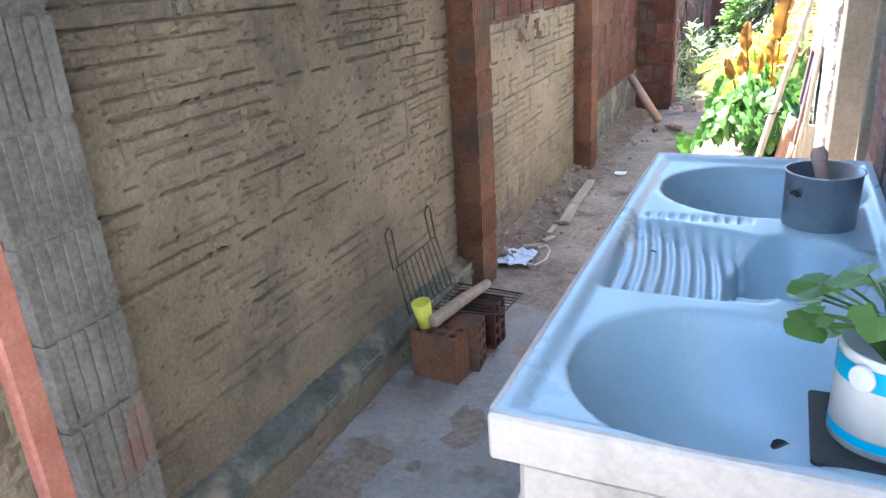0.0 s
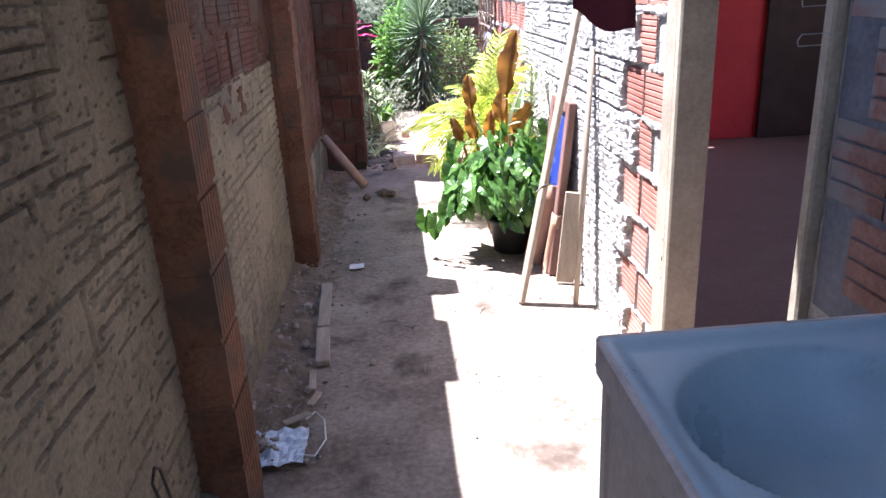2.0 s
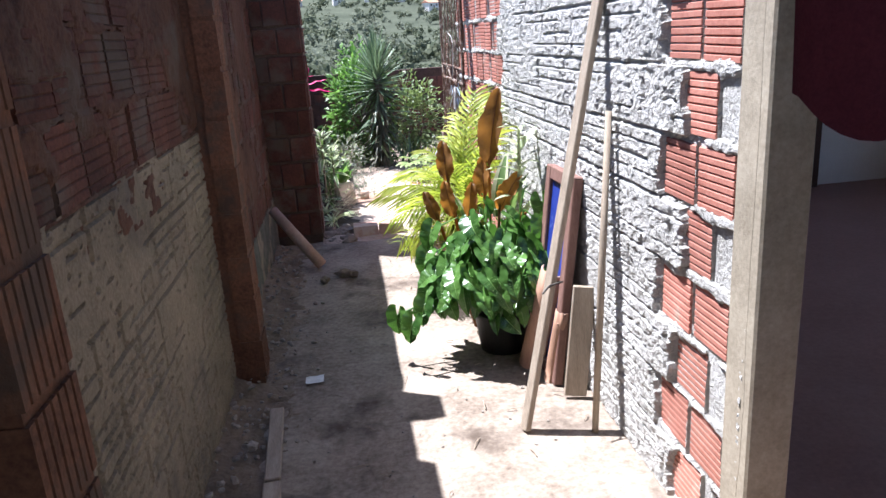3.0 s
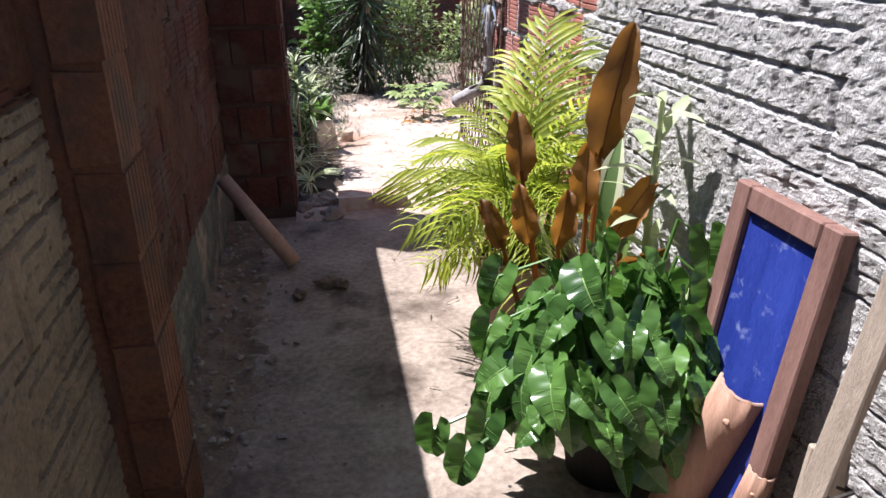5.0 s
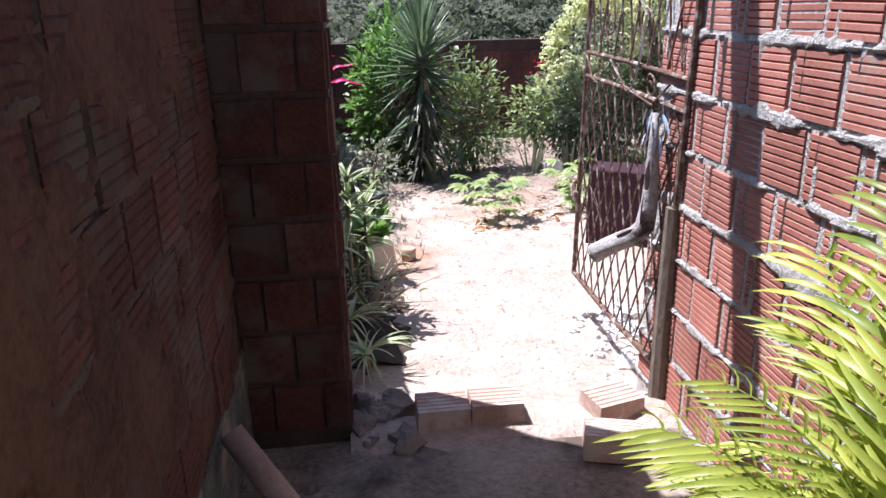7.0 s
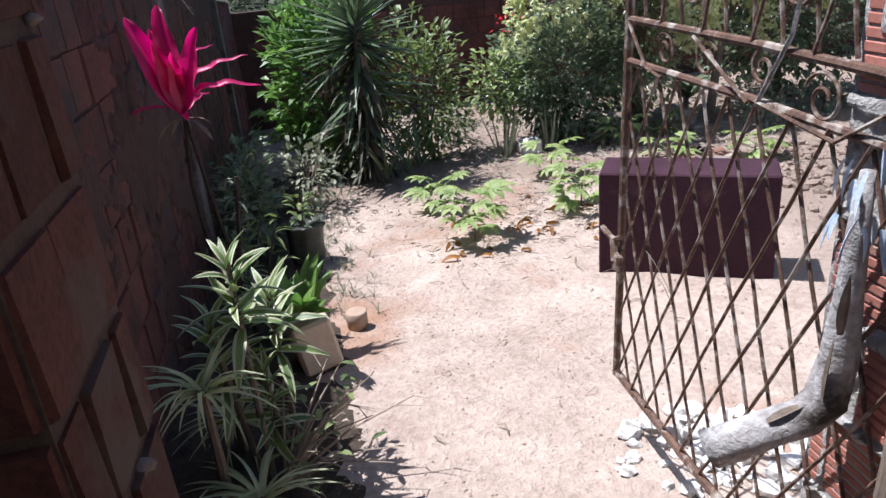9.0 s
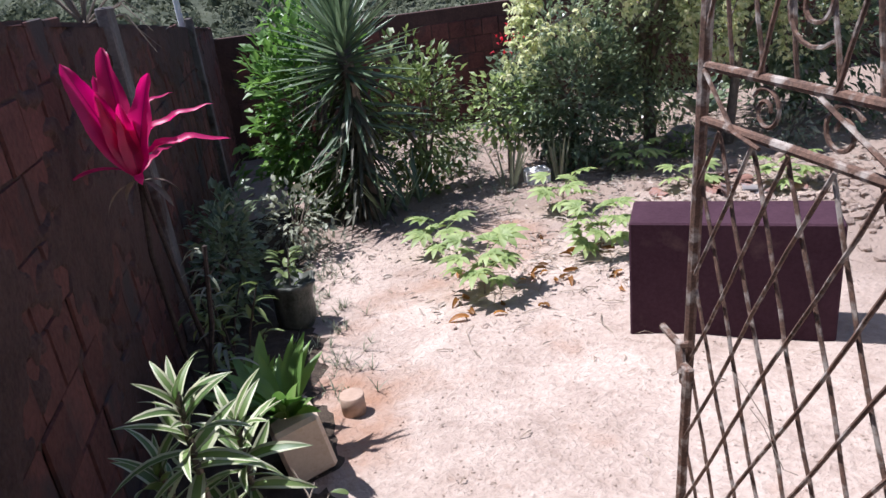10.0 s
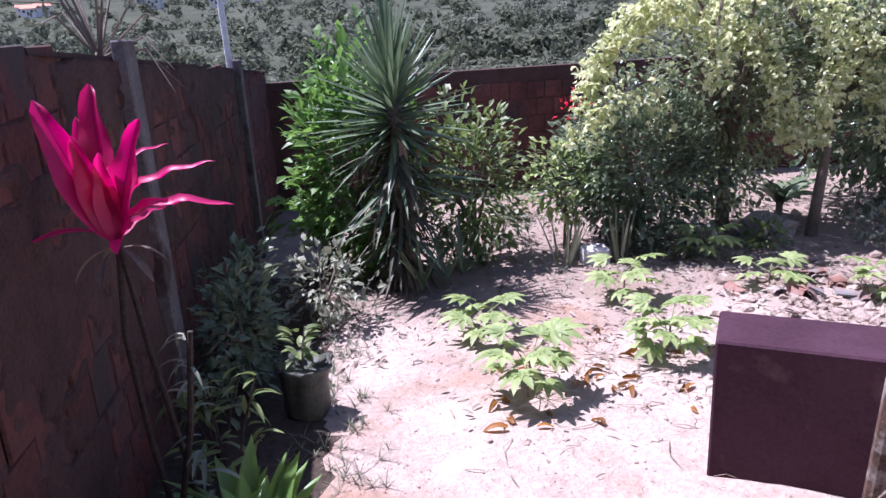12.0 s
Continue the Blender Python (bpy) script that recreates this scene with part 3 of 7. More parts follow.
part("roughcast", coat(), ROUGHCAST, wall_east, "thick thrown grey-white mortar")


def joint_beads(y0, y1, z0, z1, seed):
    """Mortar squeezed out of the bed joints, smeared unevenly over the brick edges."""
    s = Shape()

    def place(y, z):
        row = math.floor(z / 0.19)
        fz = min(z - row * 0.19, row * 0.19 + 0.19 - z)
        fy = (y - y0 + (0.1 if row % 2 else 0)) % 0.2
        fy = min(fy, 0.2 - fy)
        n1 = fbm(y * 4, z * 6, seed, 3)
        w = 0.0135 + 0.024 * n1 + 0.01 * fbm(y * 20, z * 20, seed + 4, 2)
        v = 0.005 + 0.014 * fbm(y * 5, z * 4, seed + 9, 2)
        k = max(w - fz, v - fy)
        return (EX + 0.0015 - 0.007 * min(1.0, k / 0.01) - 0.003 * fbm(y * 30, z * 30, 2, 2) if k > 0 else EX + 0.03, y, z)

    s.sheet(span(y0, y1, 0.011), span(z0, z1, 0.007), place)
    s.f = [f[::-1] for f in s.f]
    return s


part("mortar", joint_beads(5.95, 7.6, 0.0, 1.9, 3.0), ROUGHCAST, wall_east, "pale mortar smeared along the joints")
part("mortar", joint_beads(3.38, 4.0, 0.0, 1.9, 8.0), ROUGHCAST, wall_east)


def west_beads(y0, y1, z0, z1, seed):
    """Dark old mortar that stands in the joints of the boundary wall and is dragged over its bricks."""
    s = joint_beads(y0, y1, z0, z1, seed)
    s.v = [(WX - 0.0005 + (EX - v[0]) * 0.8, v[1], v[2]) for v in s.v]
    s.f = [f[::-1] for f in s.f]
    return s


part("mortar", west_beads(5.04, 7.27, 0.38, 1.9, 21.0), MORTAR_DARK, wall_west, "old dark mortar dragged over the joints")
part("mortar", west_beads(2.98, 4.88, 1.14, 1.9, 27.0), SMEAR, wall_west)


def dragged(y0, y1, z0, z1, seed, out=0.006, less=0.0):
    """A thin slurry dragged over the bricks, open where the brick faces stay bare."""
    s = Shape()

    def place(y, z):
        cover = fbm(y * 1.6, z * 2.1, seed, 3) + 0.5 * fbm(y * 9, z * 12, seed + 5, 2) - less
        skin = out * min(1.0, max(-1.0, cover / 0.10)) + 0.0035 * fbm(y * 22, z * 26, seed + 9, 3)
        return (WX + skin, y, z)

    s.sheet(span(y0, y1, 0.016), span(z0, z1, 0.012), place)
    return s


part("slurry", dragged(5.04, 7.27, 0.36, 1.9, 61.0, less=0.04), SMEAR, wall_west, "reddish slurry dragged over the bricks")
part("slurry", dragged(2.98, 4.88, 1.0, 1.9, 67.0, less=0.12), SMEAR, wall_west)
jamb_s = Shape().sheet(span(0.0, 1.0, 0.125), span(0.0, 2.1, 0.06), lambda u, z: (EX - 0.022 + u * 0.108, 3.335 - 0.012 * fbm(u * 3, z * 3, 2) - 0.03 * (u in (0.0, 1.0)) * -1, z))
part("jamb", jamb_s, CEMENT, wall_east, "beige cement door jamb", smooth=True)
part("jamb", Shape().box((EX - 0.021, 3.330, -0.02), (0.331, 3.452, 2.1), cut=0.006), CEMENT, wall_east)
part("jamb", Shape().box((EX + 0.02, 2.622, -0.02), (0.338, 2.66, 2.1), cut=0.006), CEMENT, wall_east)
end_wall = Shape().box((0.33, 7.5, -0.5), (0.95, 7.62, 2.6)).box((1.55, 7.5, -0.5), (4.0, 7.62, 2.6)).box((0.95, 7.5, 2.0), (1.55, 7.62, 2.6))
tagged(part("wall_north", end_wall, WHITE), "end wall of the house with a back doorway", "wall", kind="structure")
# Opening on the unseen side, added to let sky light into the rooms.
tagged(part("wall_house_far", Shape().box((4.0, -2.4, -0.5), (4.1, 0.6, 2.6)).box((4.0, 6.1, -0.5), (4.1, 7.62, 2.6)).box((4.0, 0.6, -0.5), (4.1, 6.1, 0.4)).box((4.0, 0.6, 2.35), (4.1, 6.1, 2.6)), WHITE), "white inner house wall", "wall", kind="structure")
tagged(part("wall_house_back", Shape().box((0.33, -2.5, -0.5), (4.1, -2.4, 2.6)), WHITE), "white inner house wall", "wall", kind="structure")
tagged(part("wall_partition", Shape().box((3.93, 6.3, 0.1), (4.0, 6.4, 2.6)), WHITE), "white inner partition", "wall", kind="structure")
tagged(part("house_floor", Shape().box((0.30, -2.4, -0.3), (4.0, 7.5, 0.012)), RED_FLOOR), "dull red cement floor inside the house", "floor", kind="structure")
# Unseen overhang, added to cut the sky light on the west wall.
tagged(part("ceiling_sky_block", Shape().box((-0.06, 3.05, 2.63), (0.236, 7.2, 2.69), cut=0.006), ROOF_SHEET), "unseen slab added above the passage to hold back sky light", "roof", kind="structure")
tagged(part("ceiling", Shape().box((0.24, -2.5, 2.604), (4.1, 7.62, 2.7)), WHITE), "house ceiling slab", "ceiling", kind="structure")
red_door = thing("door_red", "closed red painted door inside the house", "door", (1.62, 7.46, 0.015), kind="structure")
part("leaf", Shape().box((0, 0, 0), (1.08, 0.036, 2.0), cut=0.004), RED_WALL, red_door)
part("lock", Shape().box((0.42, -0.02, 1.02), (0.5, 0.0, 1.12), cut=0.004), ALUMINIUM, red_door)
part("handle", Shape().tube([(0.16, -0.002, 0.62), (0.16, -0.05, 0.62), (0.52, -0.05, 0.62), (0.52, -0.002, 0.62)], 0.008), RUST, red_door)
dark_door = thing("door_inner", "dark brown wooden door inside the house", "door", (2.60, 7.40, 0.015), kind="structure")
part("leaf", Shape().box((0, 0, 0), (0.62, 0.04, 2.3), cut=0.004), DARK_DOOR, dark_door)

# fibre-cement roof over the sink end, waved sheets on two rafters
roof_s = Shape()
roof_s.sheet(span(-1.33, 0.38, 0.1), span(0.5, 3.02, 0.03), lambda x, y: (x, y, 2.33 + 0.05 * (x + 1.33) + 0.018 * math.sin(y * 2 * math.pi / 0.15)))
roof_s.add([(x, y, z + 0.007) for x, y, z in roof_s.v], [tuple(i for i in f[::-1]) for f in roof_s.f])
tagged(part("ceiling_roof", roof_s, ROOF_SHEET, smooth=True), "waved fibre-cement roof over the sink", "roof", kind="structure")
for y in (1.4, 2.8):
    tagged(part("rafter", Shape().box((-1.36, y, 2.20), (0.25, y + 0.06, 2.30), cut=0.004), OLD_WOOD), "old wooden rafter under the roof", "rafter", kind="structure")

# yard walls
def yard_top(y):
    return 1.36 - 0.068 * (y - 10.45)


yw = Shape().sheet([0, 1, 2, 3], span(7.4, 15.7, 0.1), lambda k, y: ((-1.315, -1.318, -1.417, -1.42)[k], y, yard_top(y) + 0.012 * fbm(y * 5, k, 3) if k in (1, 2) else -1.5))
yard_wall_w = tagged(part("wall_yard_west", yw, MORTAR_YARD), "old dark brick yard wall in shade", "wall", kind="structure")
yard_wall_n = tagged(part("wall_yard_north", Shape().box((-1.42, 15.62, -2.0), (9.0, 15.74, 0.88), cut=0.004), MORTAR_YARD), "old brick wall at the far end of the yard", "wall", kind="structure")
tagged(part("wall_yard_east", Shape().box((9.0, 7.6, -2.0), (9.12, 15.74, 0.9), cut=0.004), MORTAR_DARK), "plain wall closing the yard", "wall", kind="structure")
for y, w in ((10.62, 0.13), (13.55, 0.12)):
    tagged(part("wall_post", Shape().box((-1.318, y, -0.8), (-1.26, y + w, yard_top(y) + 0.06), cut=0.008), POST_GREY), "grey concrete post set in the yard wall", "post", kind="structure")


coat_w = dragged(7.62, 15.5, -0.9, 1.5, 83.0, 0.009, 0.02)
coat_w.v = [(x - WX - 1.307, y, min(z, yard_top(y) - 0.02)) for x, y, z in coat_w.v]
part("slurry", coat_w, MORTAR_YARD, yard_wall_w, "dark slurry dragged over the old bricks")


# ---- ground: one sheet from the yard to the far hills ----
def steps_out(a, far, first, grow):
    out, d = [], first
    while a < far:
        a += d
        d *= grow
        out.append(a)
    return out


def land(x, y):
    d = max(0.0, y - 16.5, -2.6 - x, x - 10.0, -14 - y)
    z = yard_z(x, y)
    if 7.3 < y < 16 and -1.5 < x < 9:
        z += 0.018 * fbm(x * 1.3, y * 1.3, 2) + 0.006 * fbm(x * 6, y * 6, 6)
        if x > 1.7 or y > 11.2:
            z += 0.03 * fbm(x * 3, y * 3, 9) * min(1.0, max(x - 1.7, y - 11.2))
    if y < 7.2:
        z = -0.16
    if d > 0:
        k = min(1.0, d / 90)
        z += -9.0 * (k * k * (3 - 2 * k)) + 62.0 * max(0.0, min(1.0, (d - 150) / 650)) ** 1.2 + 0.6 * min(4.0, d / 20) * fbm(x * 0.012, y * 0.012, 1)
    return z


xs = [-x for x in steps_out(1.5, 1500, 0.25, 1.16)][::-1] + span(-1.5, 6.0, 0.11) + steps_out(6.0, 1500, 0.25, 1.16)
ys = [-y for y in steps_out(3.0, 300, 0.6, 1.3)][::-1] + span(-3.0, 7.2, 0.6)[:-1] + span(7.2, 16.2, 0.1) + steps_out(16.2, 1600, 0.25, 1.13)
ground_s = Shape().sheet(xs, ys, lambda x, y: (x, y, land(x, y)))
ny = len(ys) - 1
ground_s.k = [0 if -1.5 < xs[i // ny] < 9 and ys[i % ny] < 16.0 else 1 for i in range(len(ground_s.f))]
tagged(part("ground", ground_s, [SAND, SCRUB_GROUND], smooth=True), "pale sandy yard soil running out to scrub and hills", "ground", kind="structure")


# ---- passage: sink, pile of bricks, loose things ----
def aim(base, way, roll=0.0):
    """The pose that points a thing's +y along way from base."""
    return Matrix.Translation(base) @ Vector(way).to_track_quat("Y", "Z").to_matrix().to_4x4() @ Matrix.Rotation(roll, 4, "Y")


def bowl(x, y, cx, cy, rx, ry, deep):
    r = math.hypot((x - cx) / rx, (y - cy) / ry)
    if r >= 1.08:
        return 0.0
    if r >= 1.0:
        return 0.004 * (1.08 - r) / 0.08
    return 0.004 + deep * (1 - r ** 3.2) ** 0.8


def make_sink():
    x0, x1, y0, y1, top = -0.318, 0.262, 0.79, 2.285, 0.822
    root = thing("laundry_sink", "long pale blue two-bowl laundry sink with washboard on cement supports", "sink")
    s = Shape()

    def place(x, y):
        z = top - 0.014
        e = min(x - x0, x1 - x, y - y0, y1 - y)
        z += 0.014 * max(0.0, 1 - max(0.0, e - 0.018) / 0.022) if e < 0.04 else 0.0
        z -= bowl(x, y, 0.075, 1.49, 0.125, 0.17, 0.13)
        z -= bowl(x, y, -0.035, 1.015, 0.225, 0.212, 0.19) + bowl(x, y, -0.02, 2.0, 0.245, 0.225, 0.19)
        lo, hi = 1.275 + 0.10 * max(0, x + 0.1), 1.70 - 0.25 * max(0, x + 0.22)
        if -0.285 < x < 0.2 and lo < y < hi:
            ramp = min(1.0, (y - lo) / 0.03, (hi - y) / 0.06, (x + 0.285) / 0.02, (0.2 - x) / 0.05)
            edge = 0.005 + 0.045 * (y - 1.3)
            bend = x + 0.35 * (y - 1.5) ** 2 + 0.12 * (y - 1.5)
            if x < -0.055 + 0.035 * math.sin((y - 1.3) * 9):
                z -= ramp * (0.01 + 0.17 * max(0, x + 0.27) + 0.006 * (1 + math.sin(bend * 2 * math.pi / 0.031)))
            elif x < 0.04:
                z -= ramp * 0.5 * (0.04 - x)
        if -0.27 < x < -0.02 and 1.70 < y < 1.76:
            z -= 0.004 * (1 + math.sin(x * 2 * math.pi / 0.026)) * min(1, (y - 1.70) / 0.02, (1.76 - y) / 0.02)
        return (x, y, z)

    s.sheet(span(x0, x1, 0.0065), span(y0, y1, 0.0085), place)
    part("basin", s, MARBLE, root, "pale blue marbled basin top", smooth=True)
    lip = Shape()
    for lo, hi in (((x0 - 0.004, y0 - 0.006, top - 0.075), (x1, y0 + 0.012, top + 0.001)), ((x0 - 0.004, y1 - 0.01, top - 0.07), (x1, y1 + 0.008, top + 0.001)),
                   ((x0 - 0.008, y0 + 0.013, top - 0.07), (x0 + 0.008, y1 - 0.011, top + 0.001))):
        lip.box(lo, hi, cut=0.005)
    part("rim", lip, SINK_BODY, root, "raw chipped rim")
    for lo, hi in (((-0.285, 0.803, -0.01), (0.255, 0.838, top - 0.08)), ((-0.285, 0.842, -0.01), (0.255, 0.98, top - 0.27)), ((-0.312, 2.236, -0.01), (0.255, 2.284, top - 0.072)), ((-0.312, 2.05, -0.01), (0.255, 2.232, top - 0.27)), ((-0.312, 1.99, -0.01), (-0.285, 2.232, top - 0.073)), ((-0.03, 1.42, -0.01), (0.262, 1.54, top - 0.16))):
        part("support", Shape().box(lo, hi, cut=0.01), SINK_BODY, root, "cement-covered support")
    def smear(y, z):
        edge = 1.98 + 0.14 * fbm(0, z * 2.2, 5, 3) + 0.05 * fbm(y * 9, z * 12, 2, 2)
        low = 0.80 - 0.6 * max(0.0, y - 2.2) + 0.04 * fbm(y * 9, 0, 8, 2)
        deep = 0.266 + 0.005 * fbm(y * 6, z * 6, 2) + 0.004 * fbm(y * 25, z * 25, 4)
        out = min((y - edge) / 0.03, (z - low) / 0.03)
        return (deep + 0.03 * max(0.0, min(1.0, out)), y, z)

    splash = Shape().sheet(span(0.6, 2.6, 0.016), span(0.5, 2.3, 0.016), smear)
    splash.f = [f[::-1] for f in splash.f]
    tagged(part("trim", splash, GREY_CEMENT, smooth=True), "damp grey cement smeared on the wall behind the sink", "trim", kind="structure")


make_sink()

pan = thing("aluminium_pan", "dented aluminium pan with two rivets on the sink", "pan", (0.115, 1.76, 0.79))
pan_s = Shape().lathe([(0.0, 0.0), (0.068, 0.0), (0.076, 0.012), (0.079, 0.138), (0.083, 0.142), (0.077, 0.143), (0.072, 0.02), (0.0, 0.012)], 36)
part("body", pan_s, ALUMINIUM, pan, smooth=True)
for a in (3.9, 4.05):
    part("rivet", Shape().rock((0.08 * math.cos(a), 0.08 * math.sin(a), 0.10), 0.007), WIRE, pan)
spoon = thing("wooden_spoon", "worn wooden spoon resting in the pan", "spoon", (0.115, 1.76, 0.80))
part("handle", Shape().tube([(0.03, -0.02, 0.0), (0.0, 0.0, 0.1), (-0.015, 0.01, 0.165), (-0.018, 0.012, 0.18)], [0.009, 0.011, 0.018, 0.012], 8), PIPE_WOOD, spoon, smooth=True)

can = thing("paint_can_pot", "white and cyan paint can used as flower pot", "pot", (0.168, 0.925, 0.812))
part("can", Shape().lathe([(0.0, 0), (0.066, 0), (0.066, 0.128), (0.068, 0.131), (0.062, 0.131), (0.06, 0.1), (0.0, 0.1)], 32), WHITE, can, smooth=True)
part("band", Shape().lathe([(0.0668, 0.09), (0.0668, 0.118)], 32), CYAN, can, "cyan printed band", smooth=True)
part("band", Shape().lathe([(0.0668, 0.01), (0.0668, 0.022)], 32), CYAN, can, smooth=True)
part("emblem", Shape().lathe([(0.0, 0.006), (0.016, 0.003), (0.017, 0.0)], 16).mesh("emblem", WHITE), None, can, m=pose(-0.041, -0.053, 0.104, 90, 0, -38))
part("foot", Shape().box((-0.085, -0.085, -0.012), (0.085, 0.085, 0.0), cut=0.004), BLACK_POT, can)


def lobed(r):
    """A soft scalloped leaf of round lobes."""
    s, n = Shape(), 15
    pts = [(0, 0, 0)]
    for i in range(n + 1):
        a = -2.6 + 5.2 * i / n
        k = r * (0.72 + 0.28 * abs(math.cos(a * 2.0))) * (1 + 0.08 * (i % 2))
        pts.append((k * math.sin(a), 0.35 * r + k * math.cos(a), 0.08 * r * math.sin(3 * a)))
    return s.add(pts, [(0, i, i + 1) for i in range(1, n + 1)])


GERANIUM = lobed(0.028).mesh("leaf", VINE)
herb = thing("geranium_plant", "small bright green lobed-leaf plant growing in the can", "plant", (0.168, 0.925, 0.905))
stems = Shape()
for i in range(26):
    a, r, h = random.random() * 6.28, random.uniform(0.02, 0.115), random.uniform(0.03, 0.125)
    tip = Vector((r * math.cos(a) - 0.02, r * math.sin(a), h))
    stems.tube([(0, 0, 0), tip * 0.5 + Vector((0, 0, 0.03)), tip], 0.0022, 5)
    part("leaf", GERANIUM, None, herb, m=aim(tip, (math.cos(a), math.sin(a), random.uniform(-0.5, 0.1)), random.uniform(-0.4, 0.4)) @ Matrix.Scale(random.uniform(0.7, 1.2), 4))
part("stem", stems, VINE, herb)
tagged(part("tap", Shape().tube([(0.286, 1.30, 0.98), (0.23, 1.30, 0.985), (0.215, 1.30, 0.96), (0.213, 1.30, 0.93)], [0.012, 0.014, 0.013, 0.011], 10).tube([(0.243, 1.30, 0.985), (0.243, 1.30, 1.02)], 0.006, 8).tube([(0.243, 1.275, 1.022), (0.243, 1.325, 1.022)], 0.006, 8), CREAM, smooth=True), "small cream tap above the sink", "tap")


def hollow_brick(w, d, h, nx, ny, name="brick"):
    """A clay brick stood on end: ribbed sides, round holes in its upper face."""
    s = Shape()
    cx, cy, deep = w / nx, d / ny, 0.05
    for i in range(nx):
        for j in range(ny):
            x, y = -w / 2 + (i + 0.5) * cx, -d / 2 + (j + 0.5) * cy
            outer = [(x + a * cx / 2, y + b * cy / 2, h) for a, b in ((-1, -1), (0, -1), (1, -1), (1, 0), (1, 1), (0, 1), (-1, 1), (-1, 0))]
            ang = [math.atan2(q[1] - y, q[0] - x) for q in outer]
            inner = [(x + 0.36 * min(cx, cy) * math.cos(t), y + 0.36 * min(cx, cy) * math.sin(t), h) for t in ang]
            low = [(a, b, h - deep) for a, b, _ in inner]
            s.add(outer + inner + low, [(k, (k + 1) % 8, 8 + (k + 1) % 8, 8 + k) for k in range(8)] + [(8 + k, 8 + (k + 1) % 8, 16 + (k + 1) % 8, 16 + k) for k in range(8)] + [tuple(range(16, 24))])
    ring = []
    for (ax, ay), (bx, by) in (((-1, -1), (1, -1)), ((1, -1), (1, 1)), ((1, 1), (-1, 1)), ((-1, 1), (-1, -1))):
        for k in range(9):
            t = k / 9
            dent = 0.003 if k % 3 == 2 else 0.0
            px, py = ax + (bx - ax) * t, ay + (by - ay) * t
            ring.append((px * (w / 2 - (dent if abs(ax - bx) < 0.1 else 0)), py * (d / 2 - (dent if abs(ay - by) < 0.1 else 0))))
    n = len(ring)
    s.add([(x, y, z) for z in (0, h) for x, y in ring], [(i, (i + 1) % n, n + (i + 1) % n, n + i) for i in range(n)])
    s.add([(x * w / 2, y * d / 2, 0) for x, y in ((-1, -1), (-1, 1), (1, 1), (1, -1))], [(0, 1, 2, 3)])
    return s


for at, turn in (((-1.02, 2.075, 0.002), (0, 0, -6)), ((-0.90, 2.18, 0.1), (0, 90, 6)), ((-0.895, 2.36, 0.1), (0, 90, -4))):
    b = part("hollow_brick", hollow_brick(0.185, 0.10, 0.19, 4, 2), BRICK_POST, m=pose(at[0], at[1], at[2], *turn) @ (Matrix.Translation((0, 0, -0.19)) if turn[1] else Matrix.Identity(4)))
    if at[1] > 2.3:
        b.data.materials[0] = BRICK_DARK
    tagged(b, "loose red hollow clay brick on the passage floor", "brick", "bricks by the wall")
grill = thing("wire_grill", "sooty wire grill rack leaning on the wall over loose bricks", "grill", (0, 0, 0))
wires = Shape()
A, B, C, D = Vector((-1.15, 2.10, 0.22)), Vector((-1.13, 2.44, 0.20)), Vector((-1.19, 2.10, 0.40)), Vector((-1.18, 2.42, 0.41))
wires.tube([A, B, D, C, A], 0.004, 6)
part("rack_frame", wires, WIRE, grill)
for k in range(1, 9):
    part("rod", Shape().tube([A.lerp(B, k / 9), C.lerp(D, k / 9)], 0.0022, 5), WIRE, grill)
low_rack = Shape().tube([(-1.1, 2.2, 0.206), (-0.84, 2.22, 0.206), (-0.82, 2.42, 0.206), (-1.1, 2.44, 0.206), (-1.1, 2.2, 0.206)], 0.004, 6)
for k in range(1, 8):
    part("rod", Shape().tube([(-1.1, 2.2 + 0.03 * k, 0.206), (-0.83, 2.22 + 0.026 * k, 0.206)], 0.0022, 5), WIRE, grill)
part("rack_frame", low_rack, WIRE, grill)
for y, h in ((2.08, 0.56), (2.40, 0.54)):
    part("handle", Shape().tube([(-1.19, y, 0.40), (-1.2, y - 0.02, h - 0.02), (-1.2, y + 0.005, h), (-1.2, y + 0.03, h - 0.02), (-1.19, y + 0.04, 0.40)], 0.0035, 6), WIRE, grill)
part("yellow_cup", Shape().lathe([(0.0, 0), (0.026, 0), (0.036, 0.1), (0.033, 0.1), (0.024, 0.006), (0.0, 0.006)], 18), YELLOW, m=pose(-1.075, 2.085, 0.195, 8, -6, 0), smooth=True)
tagged(bpy.data.objects["yellow_cup"], "yellow plastic cup on a loose brick", "cup")
tagged(part("round_stick", Shape().tube([(-1.035, 2.06, 0.228), (-1.0, 2.24, 0.235), (-0.965, 2.42, 0.232)], [0.024, 0.022, 0.018], 9, wobble=0.08), OLD_WOOD, smooth=True), "grey round stick across the loose bricks", "stick")

for (a, b, w) in (((-1.068, 4.61), (-1.046, 4.10), 0.055), ((-1.046, 4.085), (-1.022, 3.76), 0.06)):
    v = Vector((b[0] - a[0], b[1] - a[1], 0))
    pl = part("plank", Shape().box((-w / 2, 0, 0.0), (w / 2, v.length, 0.022), cut=0.004), FLAT_WOOD, m=aim((a[0], a[1], 0.012), v))
    tagged(pl, "thin dirty wooden plank lying on the floor", "plank", "planks on the floor")
bag_s = Shape().sheet(span(-1.21, -1.03, 0.012), span(3.10, 3.30, 0.012), lambda x, y: (x, y, 0.02 + 0.030 * abs(fbm(x * 9, y * 9, 3)) + 0.014 * fbm(x * 40, y * 40, 5, 2)))
tagged(part("plastic_bag", bag_s, PALE_PLASTIC, smooth=False), "crumpled pale blue plastic bag on the dirt", "bag")
